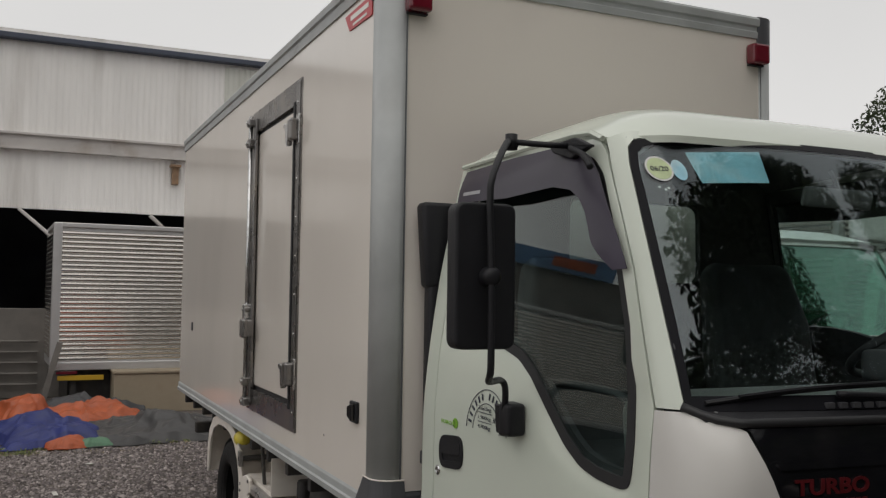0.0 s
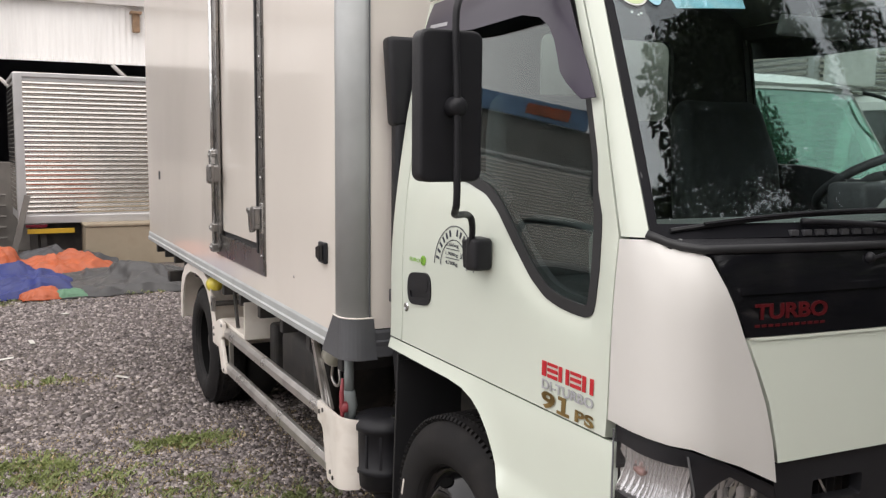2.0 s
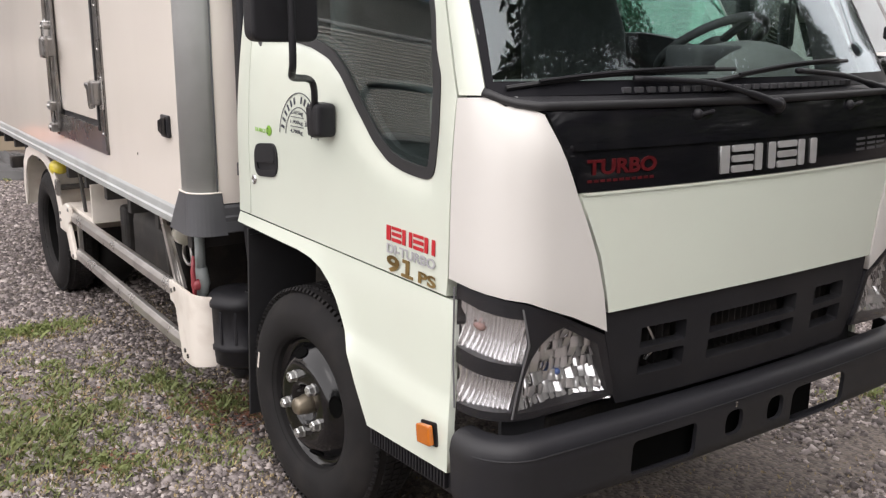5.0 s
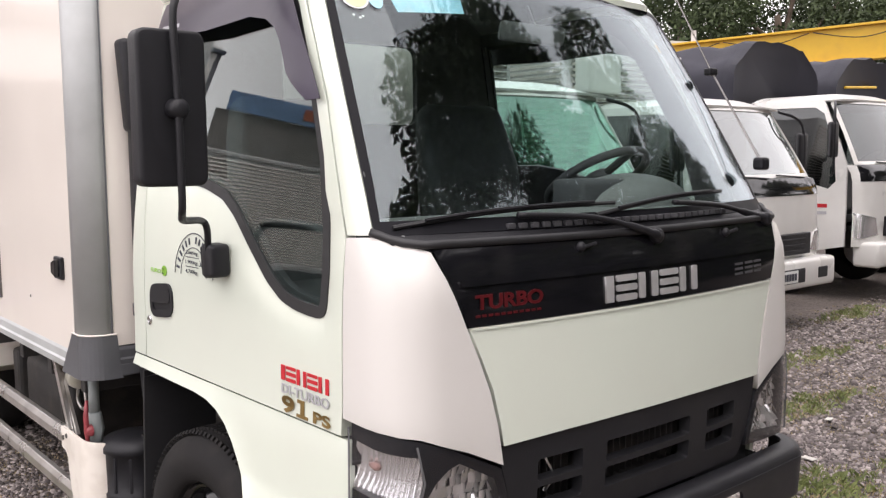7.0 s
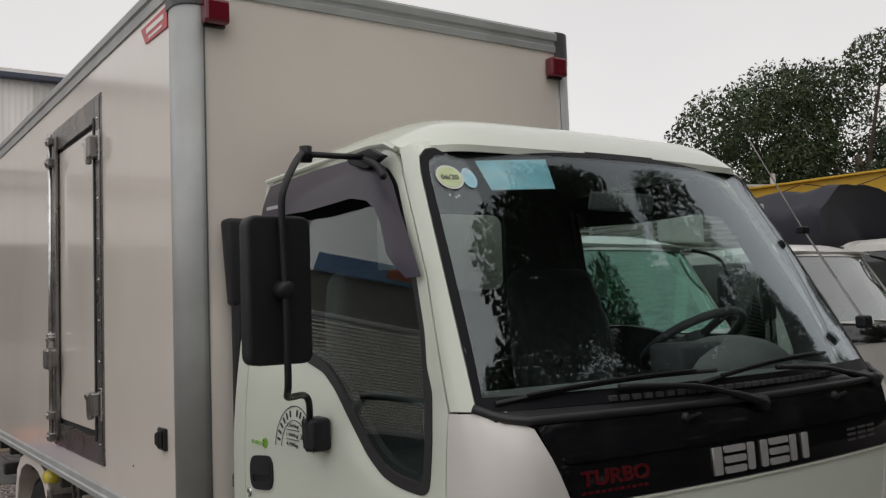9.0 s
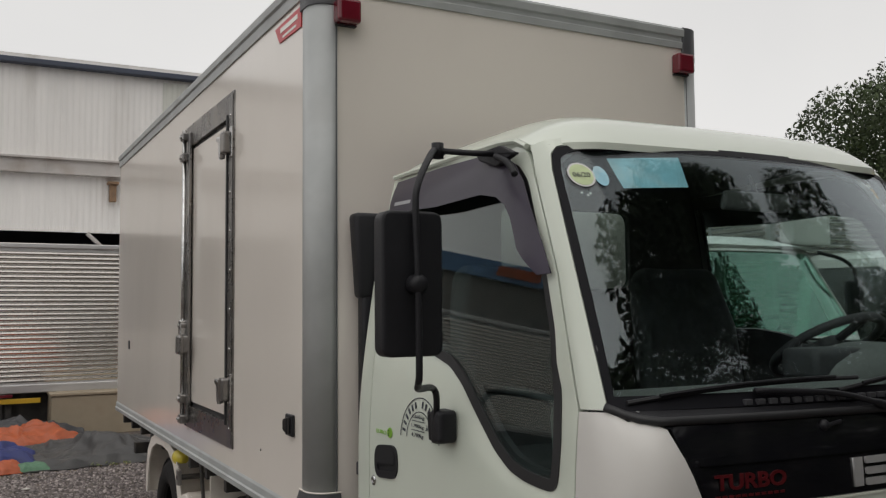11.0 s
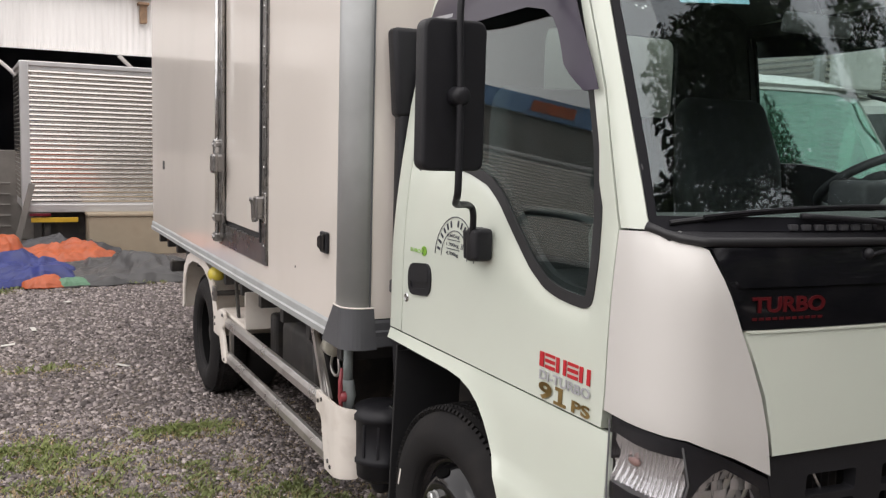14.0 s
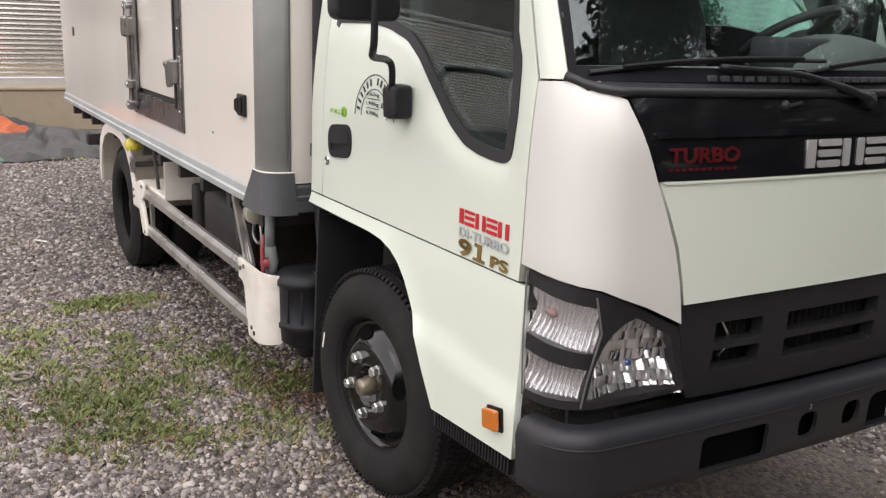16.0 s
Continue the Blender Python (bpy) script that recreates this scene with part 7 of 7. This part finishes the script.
# what the door glass mirrors: another ribbed box and a low painted building
ribbed_box("aluminium_box", "ribbed silver aluminium cargo box across the yard", pose(-8.0, 7.6, 0, 0, 0, 28), 5.0, 2.2, .90, 2.95, 30, False)
shop = thing("low_building", "low grey building with a blue and orange sign board", "building", pose(-12.4, 12.2, 0, 0, 0, 28))
part("wall", box_bm(0, 6.2, 0, 5, 0, 4.7), M_CONCRETE, shop)
part("sign_board", box_bm(3.2, 6.0, -.12, 0, 4.7, 5.15, .01), cloth("blue_sign_paint", (.14, .26, .46)), shop, "blue sign board")
part("sign_block", box_bm(3.6, 4.5, -.15, -.12, 4.8, 5.05, .01), M_ORANGETARP, shop)

# ---- loose stones and grass ----
# patches of grass: middle and half lengths
SPOTS = ((-1.18, 3.66, .42, .16), (-1.9, 5.4, .45, .09), (-2.3, 9.2, .45, .30), (-.7, 9.35, .7, .12), (2.2, .62, .75, .26), (3.7, 1.45, .7, .20), (5.1, 2.2, .8, .2), (7.3, 3.0, .9, .2),
         (.9, -.35, .7, .25), (1.7, -.2, .5, .2), (-.2, -.55, .6, .25), (3.0, .2, .6, .18), (4.4, .9, .5, .2), (6.2, 1.9, .5, .2))


def ease(a, b, v):
    t = max(0.0, min(1.0, (v - a) / (b - a)))
    return t * t * (3 - 2 * t)


def grass_cover(x, y):
    """How thickly grass grows: a wide broken sward beside the truck, and single patches."""
    band = ease(1.35, 1.95, y + .25 * (x + 1.3)) * (1 - ease(2.55, 3.35, y + .9 * (x + 1.0))) * (1 - ease(-.75, -.45, x))
    if x > .3 or y > 4.3:
        band = 0.0
    band = max(band, .8 * (1 - ease(.9, 1.5, y)) * (1 - ease(-1.7, -1.4, x)) if x < 0 else 0)
    n = .6 * noise.noise(Vector((x * 2.4, y * 2.4, 7))) + .6 * noise.noise(Vector((x * 6.5, y * 6.5, 2))) + .5 * noise.noise(Vector((x * 15, y * 15, 5)))
    g = band * (.34 + 1.1 * n)
    for cx, cy, rx, ry in SPOTS:
        e = 1 - ((x - cx) / rx) ** 2 - ((y - cy) / ry) ** 2
        if e > -1.2:
            g = max(g, .9 * e + .9 * n)
    return g


rng = np.random.default_rng(5)


def stone_field(name, label, boxes, size, mat):
    """Crushed stones: dented six-sided lumps lying at chance."""
    P = []
    for x0, x1, y0, y1, dens in boxes:
        n = int((x1 - x0) * (y1 - y0) * dens)
        q = np.stack([rng.uniform(x0, x1, n), rng.uniform(y0, y1, n)], 1)
        rim = np.minimum(np.minimum(q[:, 0] - x0, x1 - q[:, 0]), np.minimum(q[:, 1] - y0, y1 - q[:, 1]))
        P.append(q[rim > .45 * rng.uniform(size=n)])
    P = np.concatenate(P)
    n = len(P)
    cube = np.array([(-1, -1, -1), (1, -1, -1), (1, 1, -1), (-1, 1, -1), (-1, -1, 1), (1, -1, 1), (1, 1, 1), (-1, 1, 1)], float)
    fc = np.array([(4, 5, 6, 7), (0, 1, 5, 4), (1, 2, 6, 5), (2, 3, 7, 6), (3, 0, 4, 7)])
    V = cube[None] * rng.uniform(.55, 1.0, (n, 8, 3))
    s = size * np.exp(rng.normal(0, .30, n))
    V = V * (s[:, None] * np.stack([np.ones(n), rng.uniform(.6, 1, n), rng.uniform(.35, .6, n)], 1))[:, None, :]
    a, b, c = rng.uniform(0, 6.28, n), rng.normal(0, .4, n), rng.normal(0, .4, n)
    ca, sa, cb, sb, cc, sc = np.cos(a), np.sin(a), np.cos(b), np.sin(b), np.cos(c), np.sin(c)
    x, y, z = V[..., 0].copy(), V[..., 1].copy(), V[..., 2].copy()
    y, z = y * cb[:, None] - z * sb[:, None], y * sb[:, None] + z * cb[:, None]
    x, z = x * cc[:, None] + z * sc[:, None], -x * sc[:, None] + z * cc[:, None]
    x, y = x * ca[:, None] - y * sa[:, None], x * sa[:, None] + y * ca[:, None]
    base = np.array([ground_height(p[0], p[1]) for p in P])
    V = np.stack([x + P[:, :1], y + P[:, 1:], z + (base + s * .12)[:, None]], -1).reshape(-1, 3)
    F = (fc[None] + (np.arange(n) * 8)[:, None, None]).reshape(-1, 4)
    me = bpy.data.meshes.new(name)
    me.vertices.add(len(V))
    me.vertices.foreach_set("co", V.ravel())
    me.loops.add(F.size)
    me.loops.foreach_set("vertex_index", F.ravel().astype(np.int32))
    me.polygons.add(len(F))
    me.polygons.foreach_set("loop_start", np.arange(0, F.size, 4).astype(np.int32))
    me.update(calc_edges=True)
    ob = mesh_part(name, me, mat)
    return tagged(ob, label, "gravel", kind="stuff")


def island_material(name, dark, light, rough=0.9):
    m = material(name, light, rough, vary=0.12, scale=30, grain=0.4, grain_scale=160)
    n, l = m.node_tree.nodes, m.node_tree.links
    geo = n.new("ShaderNodeNewGeometry")
    rp = n.new("ShaderNodeValToRGB")
    e = rp.color_ramp.elements
    e[0].color, e[1].color = (*dark, 1), (*light, 1)
    e[1].position = 0.86
    w = e.new(0.97)
    w.color = (*[min(.62, c * 1.35) for c in light], 1)
    q = e.new(0.45)
    q.color = (*[(a * .6 + b * .4) * f for a, b, f in zip(dark, light, (1.0, .98, 1.02))], 1)
    l.new(geo.outputs["Random Per Island"], rp.inputs[0])
    l.new(rp.outputs[0], n["Principled BSDF"].inputs["Base Color"])
    return m


M_STONE = island_material("crushed_grey_stone", (0.065, 0.055, 0.052), (0.37, 0.325, 0.31))
stone_field("near_gravel", "loose grey crushed stones", ((-3.3, -.4, .7, 4.3, 4200), (.3, 2.6, -1.0, .3, 4200), (.9, 3.2, .3, 2.0, 3600)), .0102, M_STONE)
stone_field("far_gravel", "loose grey crushed stones", ((-4.4, .5, 3.75, 10.6, 1350), (2.0, 9.0, -.8, 3.4, 1300)), .0118, M_STONE)

# grass blades
M_GRASS = leaf_material("short_grass", (0.235, 0.275, 0.115))
M_DRYGRASS = leaf_material("dry_grass", (0.40, 0.31, 0.19))


def grass(name, label, boxes, mat, level, keep, blades, tall, spread):
    """Tufts of a few bent blades each, thick where the sward is, thin and low towards its edges."""
    P = []
    for x0, x1, y0, y1, dens in boxes:
        n = int((x1 - x0) * (y1 - y0) * dens)
        for x, y, u in zip(rng.uniform(x0, x1, n).tolist(), rng.uniform(y0, y1, n).tolist(), rng.uniform(size=n).tolist()):
            if u > keep:
                continue
            g = grass_cover(x, y) - level
            if g > 0 and u < min(1, g * 1.3) * keep:
                P.append((x, y, g, ground_height(x, y) + .004))
    P = np.repeat(np.array(P), blades, 0)
    n = len(P)
    a = rng.uniform(0, 6.28, n)
    P[:, :2] += rng.normal(0, spread, (n, 2))
    h = tall * (.5 + .8 * np.clip(P[:, 2], 0, 1)) * rng.uniform(.4, 1.5, n)
    lean = np.stack([np.cos(a), np.sin(a)], 1) * (h * rng.uniform(.3, 1.3, n))[:, None]
    w = rng.uniform(.0022, .0046, n)
    dx, dy = -np.sin(a) * w, np.cos(a) * w
    x, y, base = P[:, 0], P[:, 1], P[:, 3]
    V = np.stack([np.stack([x - dx, y - dy, base], 1), np.stack([x + dx, y + dy, base], 1),
                  np.stack([x + lean[:, 0] * .45 + dx * .8, y + lean[:, 1] * .45 + dy * .8, base + h * .75], 1),
                  np.stack([x + lean[:, 0], y + lean[:, 1], base + h * rng.uniform(.7, 1.1, n)], 1)], 1).reshape(-1, 3)
    F = [f for i in range(n) for f in ((4 * i, 4 * i + 1, 4 * i + 2), (4 * i, 4 * i + 2, 4 * i + 3))]
    ob = data_part(name, V.tolist(), F, mat)
    return tagged(ob, label, "grass", kind="stuff")


GB = ((-3.0, -.4, .4, 4.1, 4200), (-1.2, 4.8, -1.0, 2.2, 1800), (4.0, 8.4, 1.0, 3.4, 1200), (-3.0, .3, 8.9, 9.7, 1200), (-2.6, -1.2, 5.1, 5.7, 1500))
grass("grass_tufts", "short green grass growing through gravel", GB, M_GRASS, .05, .36, 5, .030, .014)
grass("dry_grass_tufts", "dry straw-coloured grass between stones", GB, M_DRYGRASS, -.20, .26, 5, .013, .022)

# fallen leaves by the wheel
def leaf_litter(spots):
    vs, fs = [], []
    for cx, cy, sp, count in spots:
        for k in range(count):
            x, y = cx + rng.normal(0, sp), cy + rng.normal(0, sp)
            z, a, s = ground_height(x, y) + rng.uniform(.012, .024), rng.uniform(0, 6.28), rng.uniform(.006, .016)
            i = len(vs)
            for u, v in ((-1, 0), (0, -.45), (1, 0), (0, .45)):
                vs.append((x + s * (u * math.cos(a) - v * math.sin(a)), y + s * (u * math.sin(a) + v * math.cos(a)), z + rng.uniform(-.004, .005)))
            fs.append((i, i + 1, i + 2, i + 3))
    ob = data_part("leaf_litter", vs, fs, leaf_material("red_brown_litter", (.24, .10, .07)))
    return tagged(ob, "red-brown fallen leaf bits on gravel", "leaves", kind="stuff")


leaf_litter(((-.72, 2.14, .12, 260), (-.66, 1.95, .10, 160), (-1.45, 2.35, .30, 40), (-1.28, 1.86, .07, 40), (-1.6, 2.5, .4, 40)))

# an iron ring and a few bits lying about
ring_pts = [(-1.749 + .040 * math.cos(2 * math.pi * k / 20), 2.662 + .040 * math.sin(2 * math.pi * k / 20), .022) for k in range(21)]
tagged(part("metal_ring", tube_bm(ring_pts, .0085, 8, closed_ends=False), material("dull_zinc_ring", (.22, .19, .17), .6, metal=.3, vary=.2, scale=30), None, "", True), "dull metal ring lying on grass", "ring")
M_SCRAP = material("pale_paper_scrap", (.62, .60, .56), .8, vary=.1, scale=20)
for k, (sx, sy) in enumerate(((-2.1, 6.3), (-2.6, 5.9), (-1.9, 6.9), (-1.35, 5.35), (3.4, 1.2), (2.6, .9), (-1.55, 8.2))):
    bm = box_bm(-.05, .05, -.02, .02, 0, .006, .002)
    for v in bm.verts:
        v.co.z += .012 * math.sin(v.co.x * 50)
    ob = tagged(part("paper_scrap", bm, M_SCRAP), "crumpled pale paper scrap on gravel", "litter", "scraps on the gravel")
    ob.matrix_world = pose(sx, sy, ground_height(sx, sy) + .012, 4, 3, k * 50)
